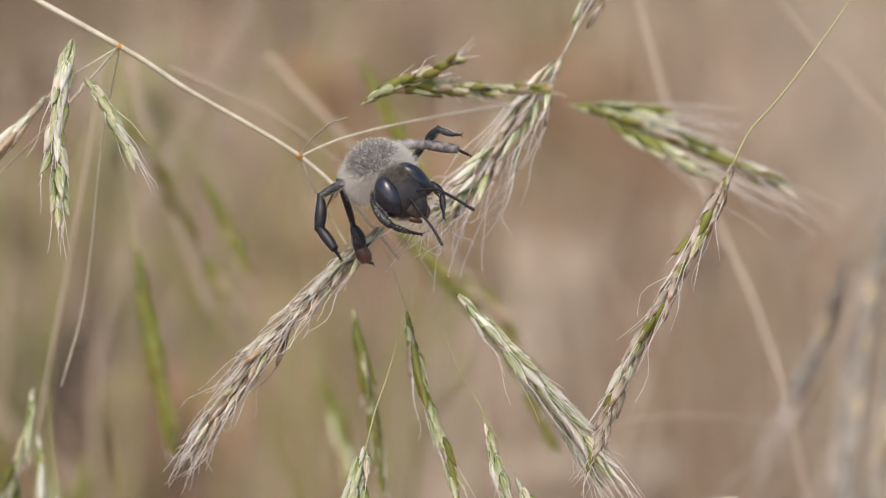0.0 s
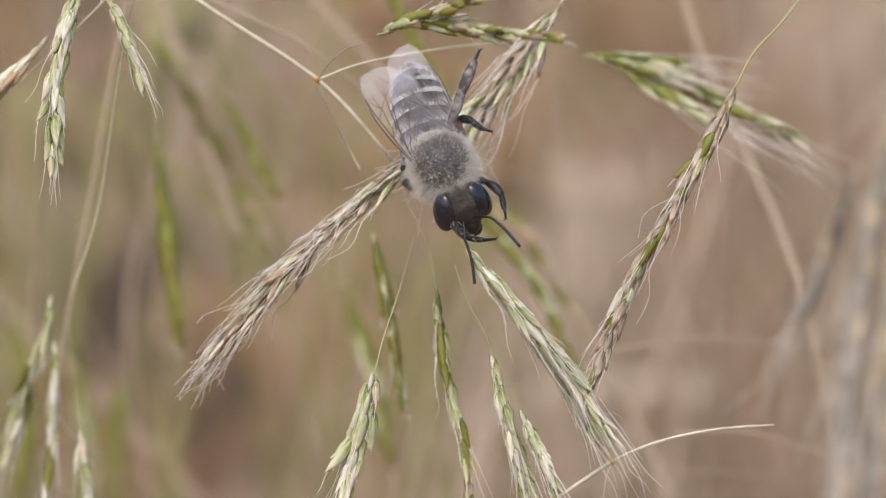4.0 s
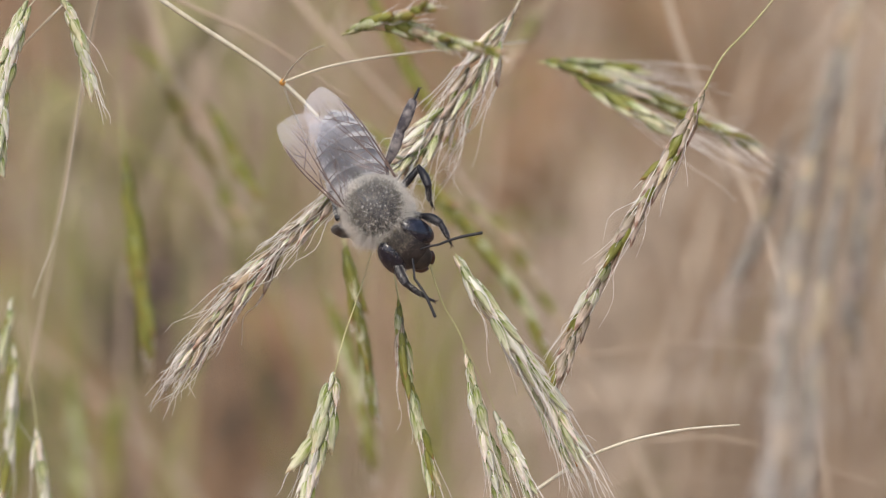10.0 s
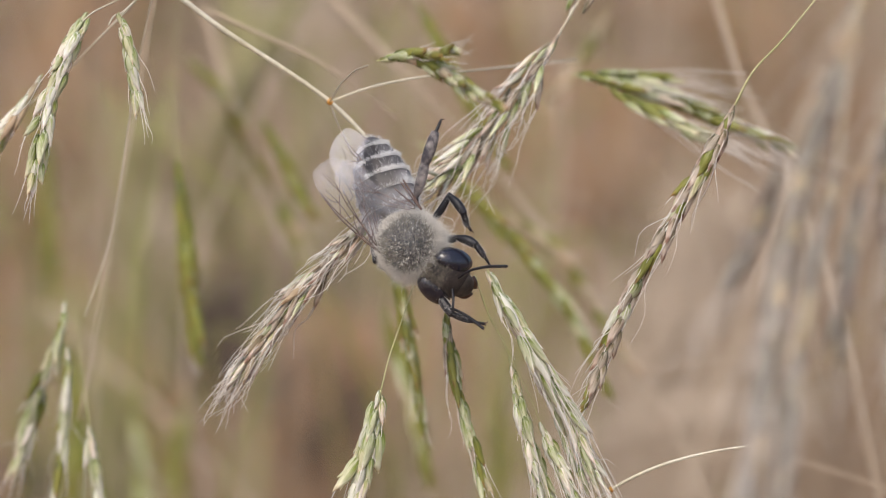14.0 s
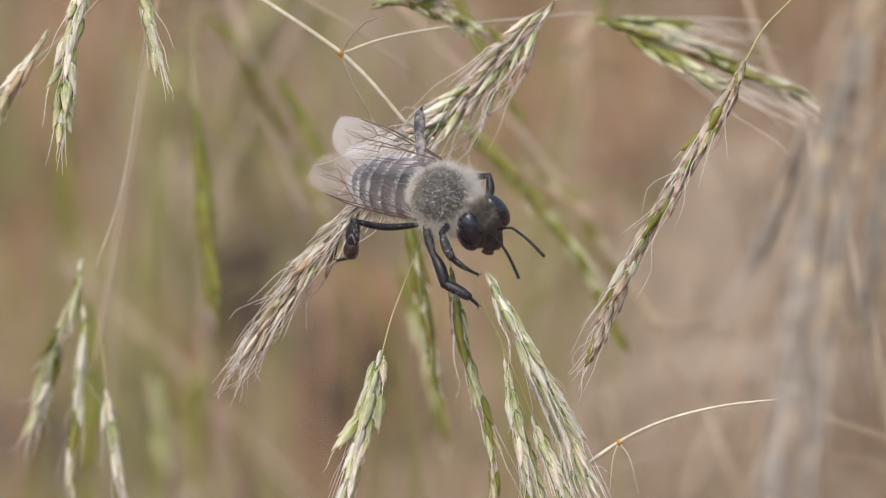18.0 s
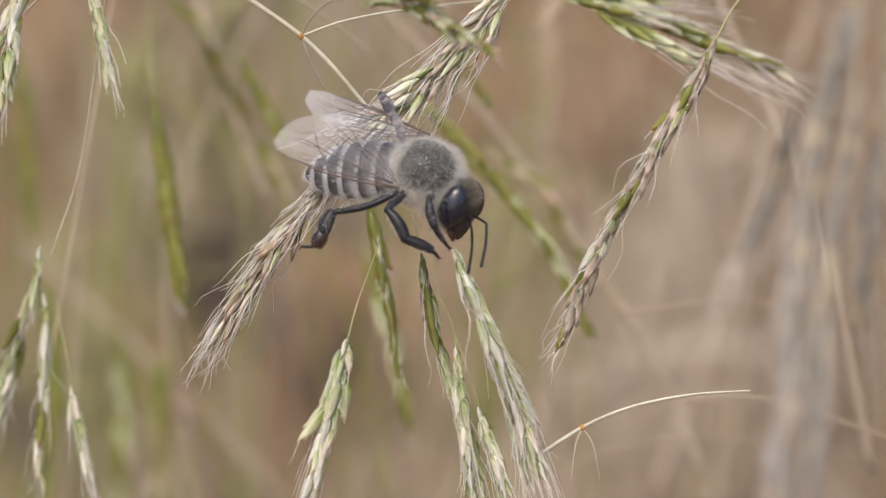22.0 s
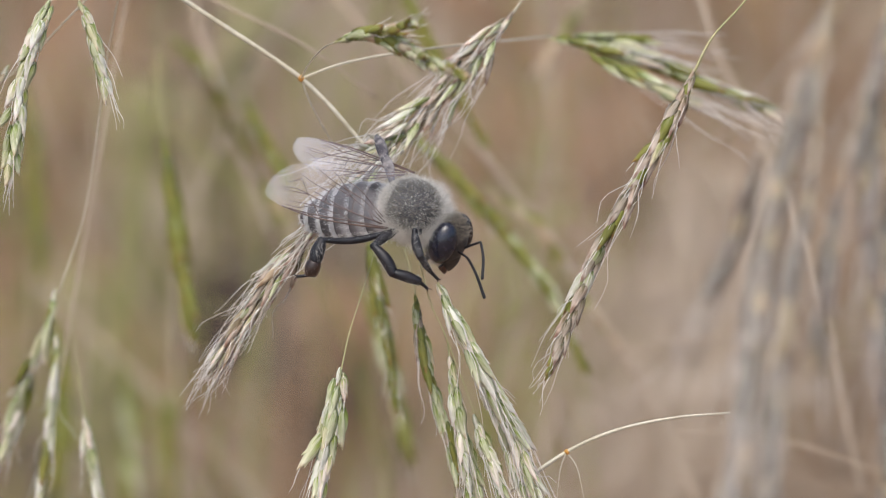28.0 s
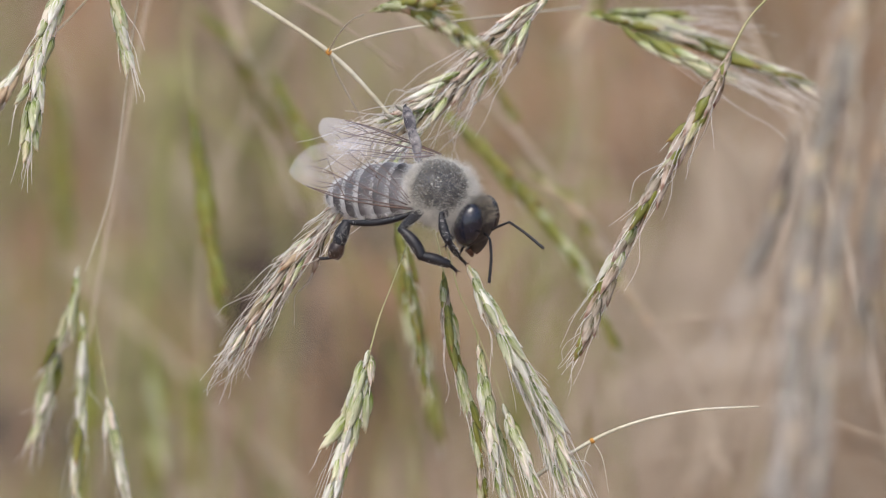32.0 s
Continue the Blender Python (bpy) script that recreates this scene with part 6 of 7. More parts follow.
def wing(name, fore, length, chord, sgn):
    """A membrane with a slight corrugation and real thickness; x along it, y across (leading edge at 0)."""
    verts, faces = [], []
    nu, nv = 36, 12
    for layer in (0, 1):
        for i in range(nu + 1):
            u = i / nu
            a, b = wing_outline(u, fore)
            for j in range(nv + 1):
                c = a + (b - a) * j / nv
                z = 0.06 * math.sin(c * 9.0) * (1 - 0.5 * u) + 0.10 * u * u * c - layer * 0.012
                verts.append(Vector((u * length, c * chord * sgn, z)) * MM)
    w = nv + 1
    half = (nu + 1) * w
    for i in range(nu):
        for j in range(nv):
            q = (i * w + j, (i + 1) * w + j, (i + 1) * w + j + 1, i * w + j + 1)
            faces.append(q)
            faces.append(tuple(half + k for k in reversed(q)))
    ob = part(name, mesh_from(name, verts, faces, M_WING), None, bee, "clear wing with a milky sheen and brown veins")

    def at(u, f):
        a, b = wing_outline(u, fore)
        c = a + (b - a) * f
        return Vector((u * length, c * chord * sgn, 0.06 * math.sin(c * 9.0) * (1 - 0.5 * u) + 0.10 * u * u * c + 0.01)) * MM

    lines = [([(0, 0.1), (0.3, 0.02), (0.6, 0.01), (0.85, 0.02)], 0.065), ([(0, 0.2), (0.3, 0.10), (0.62, 0.06), (0.8, 0.04)], 0.05),
             ([(0.05, 0.35), (0.3, 0.32), (0.52, 0.36), (0.75, 0.48), (0.86, 0.5)], 0.042), ([(0.03, 0.6), (0.22, 0.72), (0.45, 0.80), (0.6, 0.95)], 0.042),
             ([(0.3, 0.10), (0.38, 0.22), (0.42, 0.34)], 0.036), ([(0.52, 0.36), (0.5, 0.58), (0.45, 0.8)], 0.036),
             ([(0.3, 0.32), (0.3, 0.55), (0.28, 0.74)], 0.036), ([(0.55, 0.08), (0.6, 0.25), (0.66, 0.42), (0.72, 0.7)], 0.036),
             ([(0.42, 0.2), (0.6, 0.24), (0.8, 0.2)], 0.034), ([(0.5, 0.58), (0.63, 0.66), (0.74, 0.8)], 0.034),
             ([(0.12, 0.25), (0.16, 0.5), (0.15, 0.66)], 0.034), ([(0.66, 0.42), (0.78, 0.42), (0.9, 0.5)], 0.032), ([(0.6, 0.25), (0.72, 0.12), (0.82, 0.1)], 0.032),
             ([(0.05, 0.8), (0.25, 0.92), (0.42, 0.97)], 0.034), ([(0.72, 0.7), (0.8, 0.62), (0.86, 0.66)], 0.03)] if fore else \
            [([(0, 0.1), (0.4, 0.03), (0.8, 0.05)], 0.05), ([(0, 0.4), (0.4, 0.40), (0.75, 0.45)], 0.036), ([(0.4, 0.4), (0.6, 0.7), (0.7, 0.8)], 0.034)]
    vv, vf = [], []
    for pts, r in lines:
        c = spline([at(*p) for p in pts], 12)
        tube_data(c, [r * 1.0 * MM * (1 - 0.4 * i / 11) for i in range(12)], 5, vv, vf)
    part("wing_vein", mesh_from("wing_vein", vv, vf, M_VEIN), None, ob, "branching brown vein net")
    return ob


WING_FOOT = Vector((-0.85, 1.85, 0.55))
# the way from a forewing's foot to its tip and the slope of the wing in degrees: while it hangs head down, and later
FOLD = {-1: ((-0.89, 0.03, -0.43, 27), (-0.97, 0.02, -0.18, 42)), 1: ((-0.93, -0.04, -0.35, 25), (-0.95, 0.03, -0.27, 22))}
WINGS = []
for sgn in (1, -1):
    for fore, length, chord in ((True, 8.6, 2.9), (False, 6.1, 2.3)):
        WINGS.append((wing("forewing" if fore else "hindwing", fore, length, chord, sgn), sgn, fore))


def wing_pose(sgn, fore, late, droop=0.0):
    """Folded back over the abdomen, the leading edge low and outside; the hindwing is turned inward under the forewing."""
    a, b = FOLD[sgn]
    *along, slope = [p + (q - p) * late for p, q in zip(a, b)]
    along = (Vector(along).normalized() - Vector((0, 0, droop))).normalized()
    slope = radians(slope)
    out = Vector((0.05, sgn * math.cos(slope), -math.sin(slope)))
    out = (out - along * out.dot(along)).normalized()
    foot = WING_FOOT * 1.0
    along, out = (along + out * 0.09).normalized(), (out - along * 0.09).normalized()
    if not fore:
        along, out = (along - out * 0.23).normalized(), (out + along * 0.23).normalized()
        foot += Vector((-0.55, -0.15, -0.05))
    foot += Vector((0, 0.3, 0)) if sgn > 0 else Vector((0, -0.16 + 0.31 * late, -0.5 * late))
    foot.y *= sgn
    across = out * sgn
    m = Matrix((along, across, along.cross(across))).transposed().to_4x4()
    return Matrix.Translation(foot * MM) @ m


# legs: joints across the view, in millimetres from the thorax (right, up, toward the viewer), at one moment
LEGS = []


def leg(kind, at, joints, widths, tibia=M_LEG, basal=M_LEG):
    """A leg with a knee: the femur turns at the hip, all below it at the knee."""
    inv = BEE_AT[at].to_3x3().inverted() @ STAGE.to_3x3()
    pts = [inv @ Vector((a, -c, b)) / GROWN for a, b, c in joints]
    hip, knee, foot = pts[0], pts[1], pts[-1]
    names = ["leg", "tibia", "basitarsus", "tarsus"]
    shapes = [lambda s: 0.55 + 0.55 * math.sin(math.pi * (0.08 + 0.86 * s)) ** 0.8, lambda s: 0.42 + 0.72 * math.sin(math.pi * (0.05 + 0.72 * s)) ** 1.1,
              lambda s: 0.60 + 0.50 * math.sin(math.pi * (0.06 + 0.86 * s)) ** 0.7, lambda s: 1.0 - 0.28 * (int(s * 11) % 3 == 0)]
    lower, top = [], None
    for i in range(len(pts) - 1):
        o = hip if i == 0 else knee
        a, b = (pts[i] - o) * MM, (pts[i + 1] - o) * MM
        bow = (b - a).orthogonal() * (0.05 if i < 2 else 0.02)
        line = [a.lerp(b, s / 13) + bow * math.sin(s / 13 * math.pi) for s in range(-1, 15)]
        r = widths[i]
        if i == 3:
            line = line[1:-1]
        me = tube(names[i], line, r * MM, r * (0.95 if i < 3 else 0.8) * MM, (M_LEG, tibia, basal, M_LEG)[i], 12, shapes[i])
        ob = part(names[i], me, None, top or bee, "" if top else kind + " leg, glossy black")
        if top is None:
            ob.matrix_basis = Matrix.Translation(hip * MM)
            top = ob
        else:
            lower.append(ob)
    d = (foot - pts[-2]).normalized()
    o = d.orthogonal().normalized()
    for k in (1, -1):
        c = [(foot - knee + q) * MM for q in (Vector(), d * 0.16 + o * 0.12 * k, d * 0.2 + o * 0.2 * k + d.cross(o) * 0.12)]
        lower.append(part("claw", tube("claw", c, 0.05 * MM, 0.02 * MM, M_LEG_BROWN, 6), None, top))

    def bristle(first, o):
        def foot_of(rng):
            i = 0 if first else (1 if rng.random() < 0.62 else 2)
            u = rng.random()
            d = (pts[i + 1] - pts[i]).normalized()
            n = d.cross(Vector([rng.gauss(0, 1) for _ in range(3)])).normalized()
            return pts[i].lerp(pts[i + 1], u) - o + n * widths[i] * 0.8 * (shapes[i](u)), n * 0.6 + d * 0.8, 1.0
        return foot_of
    fur("leg_fur", 420, 60 + len(LEGS), bristle(True, hip), 0.24, 0.011, M_FUR, top, "fine pale bristles")
    shin = 700 if tibia is M_LEG_DUSTY else 480
    lower.append(fur("shin_fur", shin, 70 + len(LEGS), bristle(False, knee), 0.24, 0.012, M_FUR, top, "fine pale bristles"))
    for ob in lower:
        ob.matrix_basis = Matrix.Translation((knee - hip) * MM)
    LEGS.append((top, lower, hip, knee, foot))
    return top


def step(hip, knee, foot, goal):
    """Turns of the femur (in the bee's space) and of the shin (in the femur's) that bring the foot to goal."""
    h, f, g = knee - hip, foot - hip, goal - hip
    a, b = h.length, (foot - knee).length
    reach = min(max(g.length, abs(a - b) * 1.05 + 0.05), (a + b) * 0.985)
    way = g.normalized()
    g = way * reach
    rough = f.rotation_difference(g)
    side = rough @ h
    side = (side - way * side.dot(way)).normalized()
    along = (a * a - b * b + reach * reach) / (2 * reach)
    k = way * along + side * math.sqrt(max(0.0, a * a - along * along))
    thigh = (rough @ h).rotation_difference(k) @ rough
    shin = (rough @ (f - h)).rotation_difference(g - k) @ rough
    return thigh.to_matrix().to_4x4(), (thigh.inverted() @ shin).to_matrix().to_4x4()


leg("right middle", 28, [(-1.0, -1.3, 0.7), (-2.6, -2.4, 1.9), (-1.4, -4.2, 2.2), (0.25, -4.8, 2.0), (0.8, -5.3, 1.6)], (0.28, 0.34, 0.33, 0.13))
leg("right front", 28, [(0.8, -1.3, 0.2), (0.5, -2.6, 2.0), (0.6, -4.2, 2.6), (1.1, -5.3, 2.2), (1.6, -6.1, 1.7)], (0.25, 0.28, 0.2, 0.12))
leg("right hind", 28, [(-1.9, -1.6, 0.7), (-5.9, -2.4, 1.6), (-6.5, -3.75, 1.6), (-6.9, -4.6, 1.4), (-7.8, -4.65, 1.1)], (0.21, 0.42, 0.46, 0.12), M_LEG, M_LEG_BROWN)
leg("left hind", 13, [(0.5, 1.2, -1.7), (0.95, 3.2, -1.0), (1.65, 5.3, -0.4), (2.4, 7.2, -0.2), (2.8, 8.0, -0.4)], (0.17, 0.31, 0.34, 0.12), M_LEG_DUSTY, M_LEG_DUSTY)
leg("left middle", 13, [(1.5, 1.3, -1.3), (2.9, 2.85, -0.5), (3.75, 1.75, 0.2), (4.0, 0.9, -0.4), (4.25, 0.55, -0.6)], (0.22, 0.26, 0.2, 0.11))
leg("left front", 13, [(1.8, 0.1, -0.9), (3.1, 0.25, 0.0), (4.25, -0.35, 0.5), (4.7, -1.2, 0.4), (4.95, -1.75, 0.3)], (0.26, 0.28, 0.2, 0.11))

NECK = Vector((1.90, 0, -0.76))
WAIST = Vector((-1.4, 0, -0.85))
# seconds, degrees of lift and turn (and of roll for the head)
HEAD = [(0, 20, 12, 0), (1, 27, 3, 11), (2, 18, 11, 0), (3, 26, -5, -3), (6, 41, 0, 5), (7, 43, 0, 6), (8, 41, 2, 7), (9, 44, 5, 8), (10, 42, 6, 10), (11, 38, 4, 11), (12, 40, 3, 6), (13, 38, 4, 9), (16, 40, 4, 3), (16.5, 52, 4, -8), (17, 62, -2, -7), (17.5, 49, -11, -15), (18, 22, -12, -24), (18.5, 5, 2, -40), (19, -2, 9, -40), (20, 12, -3, -42), (21, 12, -8, -40), (22, 12, -12, -36), (23, 11, -7, -34), (24, 9, -9, -31), (25, 6, -10, -33), (28, 6, -12, -33), (29, 9, -11, -35), (30, 8, -8, -34), (31, 10, -10, -33), (32, 9, -11, -31)]
ABDOMEN = [(0, -23, 12), (1, -8, 4), (2, -8, 4), (3, -11, 11), (6, -7, 14), (7, -11, 16), (8, -13, 16), (9, -15, 18), (10, -19, 16), (11, -14, 20), (12, -17, 17), (13, -15, 18), (16, -2, 33), (16.5, -17, 24), (17, -16, 18), (17.5, -21, 14), (18, -21, -4), (18.5, -23, -10), (19, -21, -14), (20, -27, -14), (21, -26, -14), (22, -25, -13), (23, -25, -15), (24, -25, -12), (25, -26, -12), (28, -25, -12), (29, -24, -11), (30, -25, -11), (31, -25, -11), (32, -26, -10)]
# where each foot reaches: seconds, millimetres (right, up, toward the viewer) from the thorax;
# feelers: seconds, the way from foot to elbow and from elbow to tip
REACH = [
    [(0, (-2.3, -6.0, 0.8)), (1, (-2.3, -4.7, 0.4)), (2, (-2.9, -3.7, 0.4)), (2.6, (-2.6, -2.2, -4.0)), (3, (-1.3, -1.0, -7.0)), (6, (-1.0, -0.9, -7.5)), (13, (-0.6, -1.0, -7.5)), (16, (-0.7, -0.6, -7.0)), (17, (0.2, -2.0, -6.0)), (17.5, (-0.4, -6.1, 0.6)), (18, (2.3, -7.0, 1.2)), (18.5, (0.3, -5.9, 1.4)), (19, (2.0, -5.4, 1.6)), (20, (0.5, -5.3, 1.6)), (21, (0.5, -5.3, 1.6)), (22, (0.8, -5.5, 1.6)), (23, (0.9, -5.2, 1.6)), (24, (0.9, -5.5, 1.6)), (25, (0.9, -5.2, 1.5)), (28, (0.9, -5.2, 1.5)), (29, (0.9, -5.2, 1.5)), (30, (1.2, -5.1, 1.6)), (31, (1.2, -5.2, 1.6)), (32, (1.1, -5.2, 1.6))],
    [(0, (2.9, -4.4, 2.5)), (1, (0.3, -5.2, 1.5)), (2, (-1.2, -3.5, -1.0)), (3, (2.7, -5.8, -0.6)), (6, (4.2, -3.1, -1.0)), (7, (4.5, -6.9, 0.2)), (8, (4.8, -6.2, 0.3)), (9, (4.7, -6.9, 0.4)), (10, (4.7, -7.1, 0.4)), (11, (5.0, -6.3, 0.3)), (12, (4.6, -6.7, 0.3)), (13, (5.0, -6.2, 0.3)), (16, (5.5, -4.7, 0.3)), (17, (3.9, -3.7, 0.8)), (17.5, (4.0, -5.3, 1.0)), (18, (2.3, -5.0, 1.0)), (18.5, (1.3, -5.6, 1.0)), (19, (1.0, -6.0, 1.0)), (20, (1.3, -5.0, 1.0)), (21, (1.1, -4.9, 1.0)), (22, (1.5, -4.9, 1.0)), (23, (1.5, -4.8, 1.1)), (24, (1.7, -4.9, 1.1)), (25, (1.7, -4.7, 1.1)), (28, (1.6, -4.6, 1.2)), (29, (1.6, -4.6, 1.2)), (30, (1.7, -4.6, 1.2)), (31, (1.9, -4.6, 1.2)), (32, (1.7, -4.7, 1.2))],
    [(0, (0.8, -8.0, -6.0)), (0.6, (-0.2, -3.1, -5.5)), (1, (-1.6, -0.4, -7.5)), (1.5, (-6.4, 0.3, -4.0)), (2, (-8.5, 1.9, -0.5)), (2.6, (-4.9, 1.2, -3.0)), (3, (-1.9, 1.7, -7.5)), (6, (-2.0, 2.5, -8.5)), (13, (-1.6, 2.4, -8.5)), (16, (-2.7, 2.0, -4.0)), (17.2, (-3.1, 0.1, -6.5)), (18, (-6.8, -4.1, 0.5)), (18.5, (-7.2, -4.9, 0.8)), (19, (-7.1, -5.9, 1.1)), (20, (-7.5, -5.1, 1.1)), (21, (-8.0, -4.9, 1.1)), (22, (-7.9, -4.8, 1.1)), (23, (-8.1, -4.5, 1.1)), (24, (-7.6, -4.6, 1.1)), (25, (-7.6, -4.4, 1.1)), (28, (-7.6, -4.4, 1.1)), (29, (-7.8, -4.5, 1.1)), (30, (-8.0, -4.3, 1.1)), (31, (-7.8, -4.6, 1.1)), (32, (-7.7, -4.4, 1.1))],
    [(0, (6.2, 0.9, -1.0)), (1, (6.2, 3.0, -0.6)), (2, (4.9, 4.0, 0.0)), (3, (3.0, 6.5, -0.3)), (6, (1.6, 9.4, -0.3)), (7, (2.1, 8.1, -0.3)), (8, (2.9, 9.0, -0.3)), (9, (3.0, 8.4, -0.3)), (10, (2.9, 8.1, -0.3)), (11, (3.2, 9.0, -0.2)), (12, (2.4, 7.5, -0.2)), (13, (2.7, 7.9, -0.2)), (16, (0.7, 7.3, -2.0)), (17, (-0.1, 4.6, -4.6)), (17.5, (-0.6, 4.9, -4.6)), (18, (-1.4, 5.9, -4.6)), (18.5, (-2.3, 4.7, -4.6)), (19, (-2.6, 4.5, -4.6)), (20, (-2.9, 5.0, -4.6)), (21, (-2.8, 5.1, -4.6)), (22, (-3.0, 5.1, -4.6)), (23, (-2.6, 5.6, -4.6)), (24, (-2.4, 4.2, -4.6)), (25, (-2.4, 5.3, -4.6)), (28, (-2.5, 4.9, -4.6)), (29, (-2.5, 5.2, -4.6)), (30, (-2.4, 5.7, -4.6)), (31, (-2.2, 5.5, -4.6)), (32, (-2.3, 5.6, -4.6))],
    [(0, (5.6, 2.2, -0.5)), (1, (5.5, -0.3, 0.0)), (2, (4.5, 0.7, 0.3)), (3, (3.1, 2.1, -0.5)), (5.5, (4.9, 1.6, -0.4)), (6, (7.9, 2.9, 0.0)), (6.5, (5.0, 1.2, -0.4)), (7, (7.3, 1.7, 0.0)), (8, (3.6, 0.2, -0.6)), (9, (3.7, 0.4, -0.6)), (10, (3.7, 0.2, -0.7)), (11, (3.4, 0.8, -0.7)), (12, (3.2, 0.5, -0.8)), (13, (4.2, 0.6, -0.8)), (16, (3.2, 1.3, -0.8)), (17, (3.0, 1.4, -0.8)), (18, (2.3, -1.1, -2.0)), (19, (0.8, -3.1, -2.0)), (28, (0.7, -3.6, -2.0)), (32, (0.4, -3.6, -2.0))],
    [(0, (4.4, -3.3, 1.5)), (1, (3.5, -2.9, 1.2)), (2, (3.5, -3.3, 0.4)), (3, (3.9, -4.7, 0.6)), (6, (4.8, -1.4, 0.3)), (7, (4.8, -2.4, 0.3)), (8, (5.4, -1.7, 0.3)), (9, (4.8, -2.3, 0.3)), (10, (4.9, -2.3, 0.3)), (11, (5.6, -2.0, 0.3)), (12, (5.0, -2.4, 0.3)), (13, (4.9, -1.8, 0.3)), (16, (5.8, -1.6, 0.3)), (17, (5.2, -2.0, 0.3)), (18, (3.9, -4.1, 0.0)), (19, (2.0, -4.5, -0.4)), (28, (2.0, -4.6, -0.2)), (32, (1.4, -4.7, -0.2))]]
FEEL = [
    [(0, (1.2, 0.1, 0.7), (3.1, -1.7, 0.0)), (1, (1.1, -0.2, 0.9), (1.3, -2.3, 0.5)), (2, (1.2, -1.0, 0.5), (1.0, -2.3, 0.6)), (3, (1.1, 0.1, 0.9), (1.8, -1.9, 0.5)), (6, (1.4, -0.7, 0.5), (1.0, -2.0, 1.2)), (7, (1.6, 1.0, 0.5), (2.8, -0.1, 0.4)), (9, (1.5, 0.5, 0.5), (2.9, -0.2, 0.2)), (10, (1.6, 0.4, 0.5), (2.9, 0.8, 0.0)), (11, (0.8, 0.3, 1.1), (2.0, -0.1, 1.3)), (12, (1.2, 0.4, 0.7), (2.6, -0.7, 0.5)), (13, (0.7, 0.6, 1.1), (1.8, -0.0, 1.4)), (16, (1.3, 0.4, 0.3), (2.8, 0.7, 0.3)), (17, (2.0, 0.5, 0.5), (2.6, 1.2, 0.3)), (17.5, (1.4, -0.4, 0.5), (2.0, -1.5, 0.6)), (18, (0.9, 0.1, 1.1), (2.2, -1.9, 0.3)), (18.5, (0.5, -0.3, 1.3), (1.2, -1.5, 1.4)), (19, (0.9, -0.5, 1.0), (2.4, -2.3, 0.0)), (20, (1.0, -0.3, 0.9), (2.5, -2.2, 0.0)), (21, (0.8, -0.5, 1.1), (1.0, -1.7, 1.3)), (22, (0.8, -0.5, 1.1), (-0.3, -2.5, 0.6)), (23, (1.3, -0.3, 0.5), (0.1, -2.5, 0.6)), (24, (1.1, 0.3, 0.8), (0.9, -1.0, 1.6)), (25, (1.0, 0.2, 0.9), (0.3, -1.8, 1.4)), (28, (1.1, 0.4, 0.8), (0.1, -2.0, 1.3)), (29, (1.3, 0.4, 0.2), (1.0, -1.9, 1.2)), (30, (1.5, 0.5, 0.5), (1.3, -1.8, 1.2)), (31, (1.3, 0.4, 0.5), (1.1, -1.8, 1.3)), (32, (1.2, 0.5, 0.5), (2.1, -1.6, 0.5))],
    [(0, (1.3, -1.9, 0.5), (1.1, -1.7, 1.3)), (1, (-0.0, -2.3, 0.5), (0.8, -2.1, 1.2)), (2, (0.2, -1.4, 0.2), (0.6, -3.0, 0.0)), (3, (0.1, -1.4, 0.3), (0.5, -3.0, 0.0)), (6, (0.1, -1.4, 0.5), (0.8, -2.6, 0.5)), (7, (1.2, -1.0, 0.5), (2.1, -0.3, 1.3)), (8, (-0.9, -1.0, 0.3), (-1.6, -2.8, 0.0)), (9, (1.0, -2.2, 0.5), (0.7, -1.5, 1.5)), (10, (0.2, -1.8, 0.5), (1.2, -2.2, 0.6)), (11, (0.0, -1.2, 0.7), (0.4, -1.7, 1.5)), (12, (-0.2, -1.0, 0.9), (0.5, -2.1, 1.2)), (13, (-0.1, -1.3, 0.4), (1.0, -1.8, 1.3)), (16, (0.5, -1.2, 0.6), (2.0, 0.3, 1.3)), (17, (1.4, -0.4, 0.5), (2.4, -1.6, 0.3)), (17.5, (0.7, -0.9, 0.8), (1.4, -3.1, 0.0)), (18, (0.5, -0.3, 1.3), (1.7, -3.0, 0.0)), (18.5, (0.4, -0.8, 1.1), (0.9, -2.9, 0.0)), (19, (0.3, -0.4, 1.3), (2.6, -1.7, 0.0)), (20, (0.3, -0.8, 1.1), (0.3, -3.5, 0.0)), (21, (0.0, -1.1, 0.9), (-0.0, -2.8, 0.4)), (22, (0.2, -0.7, 1.2), (-0.2, -3.1, 0.0)), (23, (0.4, -0.4, 1.3), (0.3, -3.6, 0.0)), (24, (0.4, -0.4, 1.3), (1.5, -3.1, 0.0)), (25, (0.7, -0.4, 1.2), (1.0, -2.8, 0.2)), (28, (0.6, -0.4, 1.2), (1.2, -2.8, 0.0)), (29, (0.3, -0.3, 1.3), (0.8, -3.2, 0.0)), (30, (0.5, -0.1, 1.3), (1.3, -2.9, 0.0)), (31, (0.4, -0.3, 1.3), (0.4, -2.8, 0.3)), (32, (0.3, -0.3, 1.3), (-0.0, -3.5, 0.0))]]


def between(rows, t):
    """The values of a table at t seconds, straight from row to row."""
    for a, b in zip(rows, rows[1:]):
        if a[0] <= t <= b[0]:
            k = (t - a[0]) / (b[0] - a[0])
            return [x + (y - x) * k for x, y in zip(a[1:], b[1:])]
    return rows[-1][1:]


def bee_turn(t):
    """How the bee is turned at t seconds."""
    keys = sorted(BEE_AT)
    for a, b in zip(keys, keys[1:]):
        if a <= t <= b:
            return BEE_AT[a].to_quaternion().slerp(BEE_AT[b].to_quaternion(), (t - a) / (b - a)).to_matrix()
    return BEE_AT[keys[-1]].to_3x3()


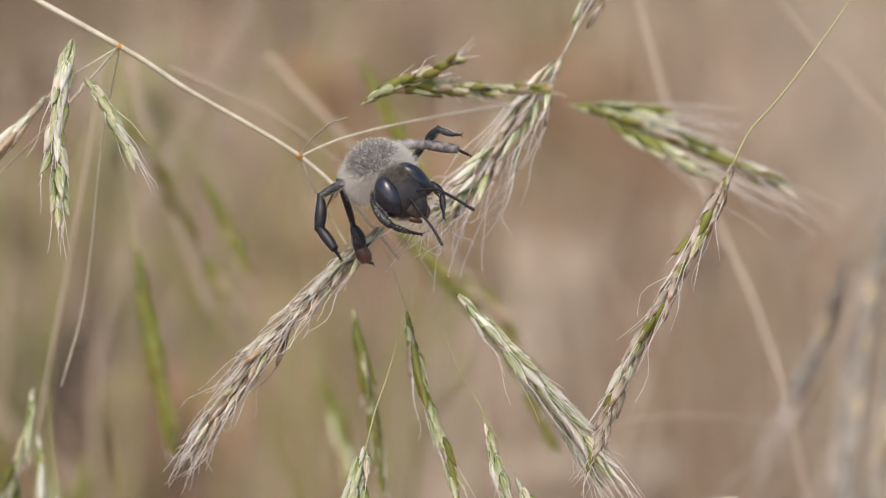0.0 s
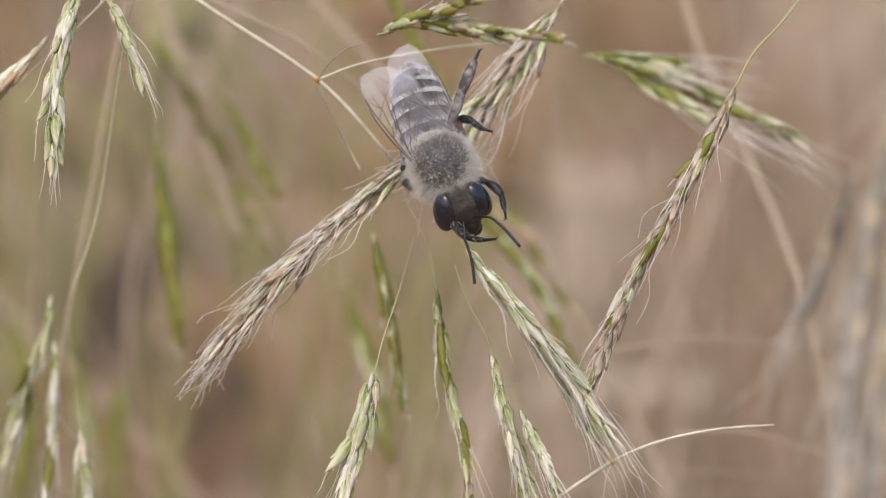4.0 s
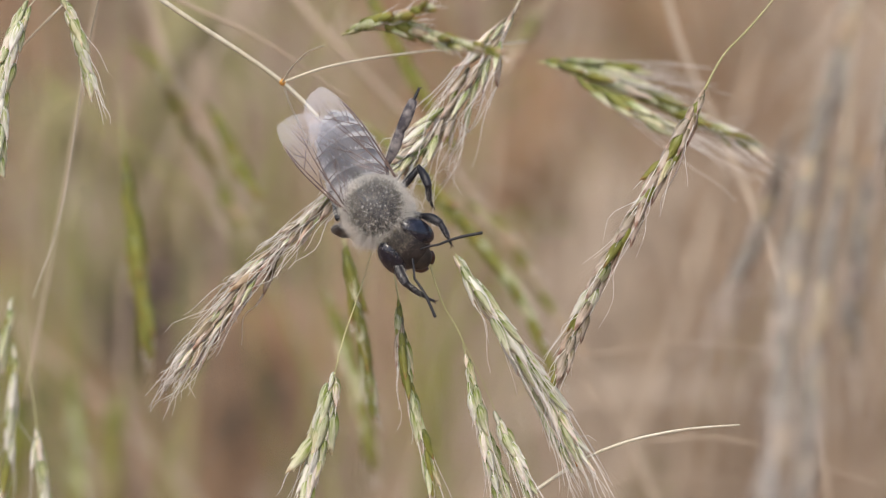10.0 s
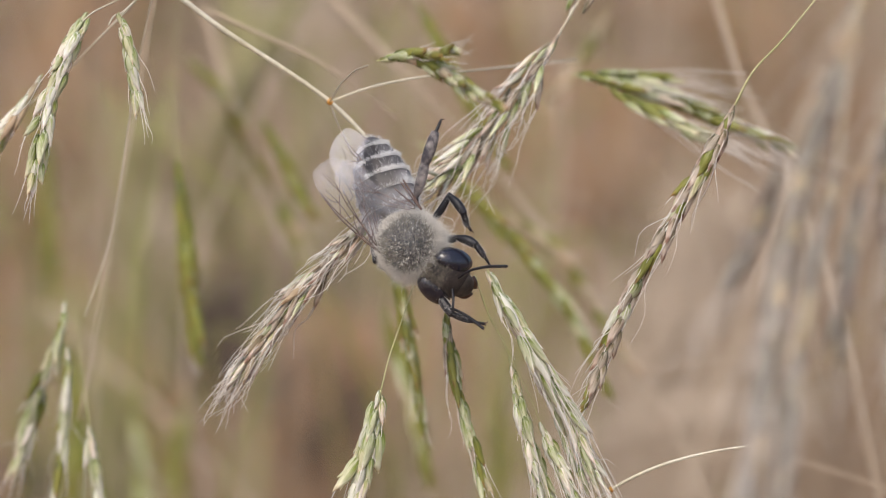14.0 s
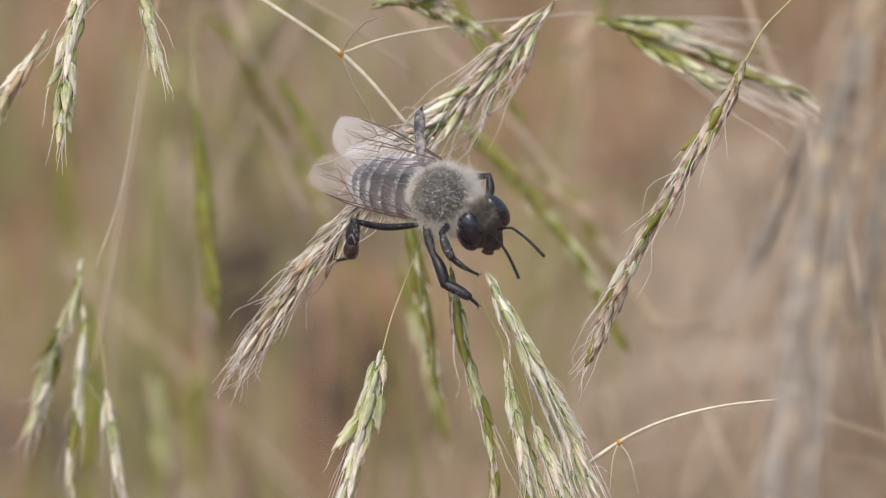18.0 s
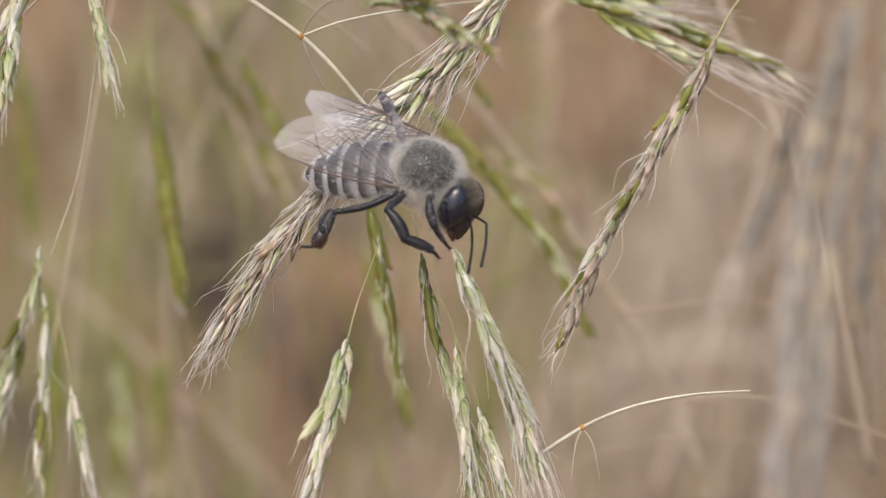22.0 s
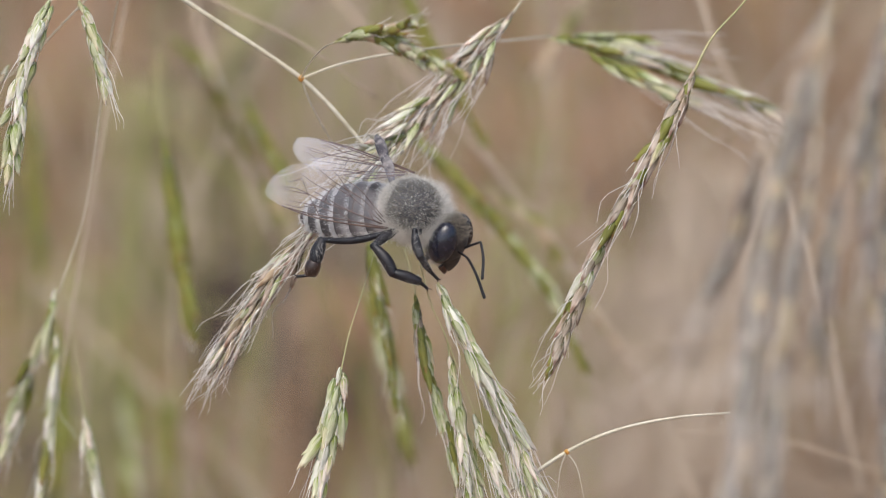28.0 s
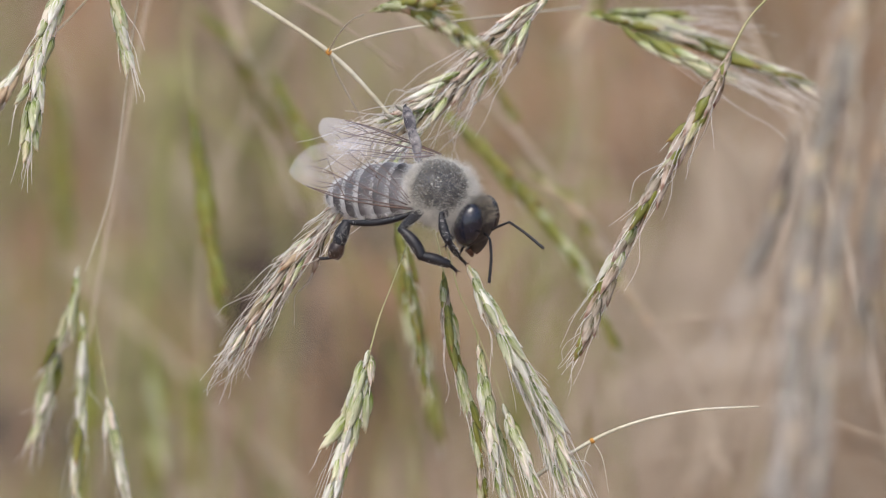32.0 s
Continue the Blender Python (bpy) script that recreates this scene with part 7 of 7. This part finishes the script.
def head_pose(up, turn, roll):
    return Matrix.Translation(NECK * MM) @ pose(0, 0, 0, roll, -up, turn)


def bee_motions():
    walk(bee, [(t, BEE_AT[t]) for t in sorted(BEE_AT)])
    walk(head, [(t, head_pose(*turns)) for t, *turns in HEAD])
    walk(abdomen, [(t, Matrix.Translation(WAIST * MM) @ pose(0, 0, 0, 0, up, -turn)) for t, up, turn in ABDOMEN])
    for ob, sgn, fore in WINGS:
        walk(ob, [(t, wing_pose(sgn, fore, late, droop)) for t, late, droop in ((0, 0, 0.25), (0.5, 0, 0.1), (1, 0, 0), (16.5, 0, 0), (18.5, 1, 0), (32, 1, 0))])
    across = STAGE.to_3x3()
    for (ob, lower, hip, knee, foot), table in zip(LEGS, REACH):
        upper_rows, lower_rows = [], []
        for t, p in table:
            goal = bee_turn(t).inverted() @ (across @ Vector((p[0], -p[2], p[1]))) / GROWN
            thigh, shin = step(hip, knee, foot, goal)
            upper_rows.append((t, Matrix.Translation(hip * MM) @ thigh))
            lower_rows.append((t, Matrix.Translation((knee - hip) * MM) @ shin))
        walk(ob, upper_rows)
        for piece in lower:
            walk(piece, lower_rows)
    for (ob, tip, foot), table in zip(ANTENNAE, FEEL):
        rows, tip_rows = [], []
        for t, p, q in table:
            turned = (bee_turn(t) @ head_pose(*between(HEAD, t)).to_3x3()).inverted() @ across
            first, second = turned @ Vector((p[0], -p[2], p[1])), turned @ Vector((q[0], -q[2], q[1]))
            bent = Vector((1, 0, 0)).rotation_difference(first)
            rows.append((t, Matrix.Translation(foot * MM) @ bent.to_matrix().to_4x4()))
            turn = Vector((1, 0, 0)).rotation_difference(bent.inverted() @ second)
            tip_rows.append((t, Matrix.Translation((SCAPE * MM, 0, 0)) @ turn.to_matrix().to_4x4()))
        walk(ob, rows)
        walk(tip, tip_rows)


# ---- what moves ----
def lean(place, du, dv, deg, swing=0.0):
    """A pose on the stand, shifted, leaned in the plane across the view and swung about the upright."""
    return Matrix.Translation(place + (AX * du + AZ * dv) * MM) @ Matrix.Rotation(radians(-deg), 4, AY) @ Matrix.Rotation(radians(swing), 4, AZ)


def motions():
    for key, rows in SWAY.items():
        ob = SPIKES[key]
        base = ob.matrix_world.translation.copy()
        out = [(t, lean(base, *rest)) for t, *rest in rows]
        if rows[0][0] > 0:
            out.insert(0, (0, lean(base, *rows[0][1:])))
        walk(ob, out)
    bee_motions()


motions()
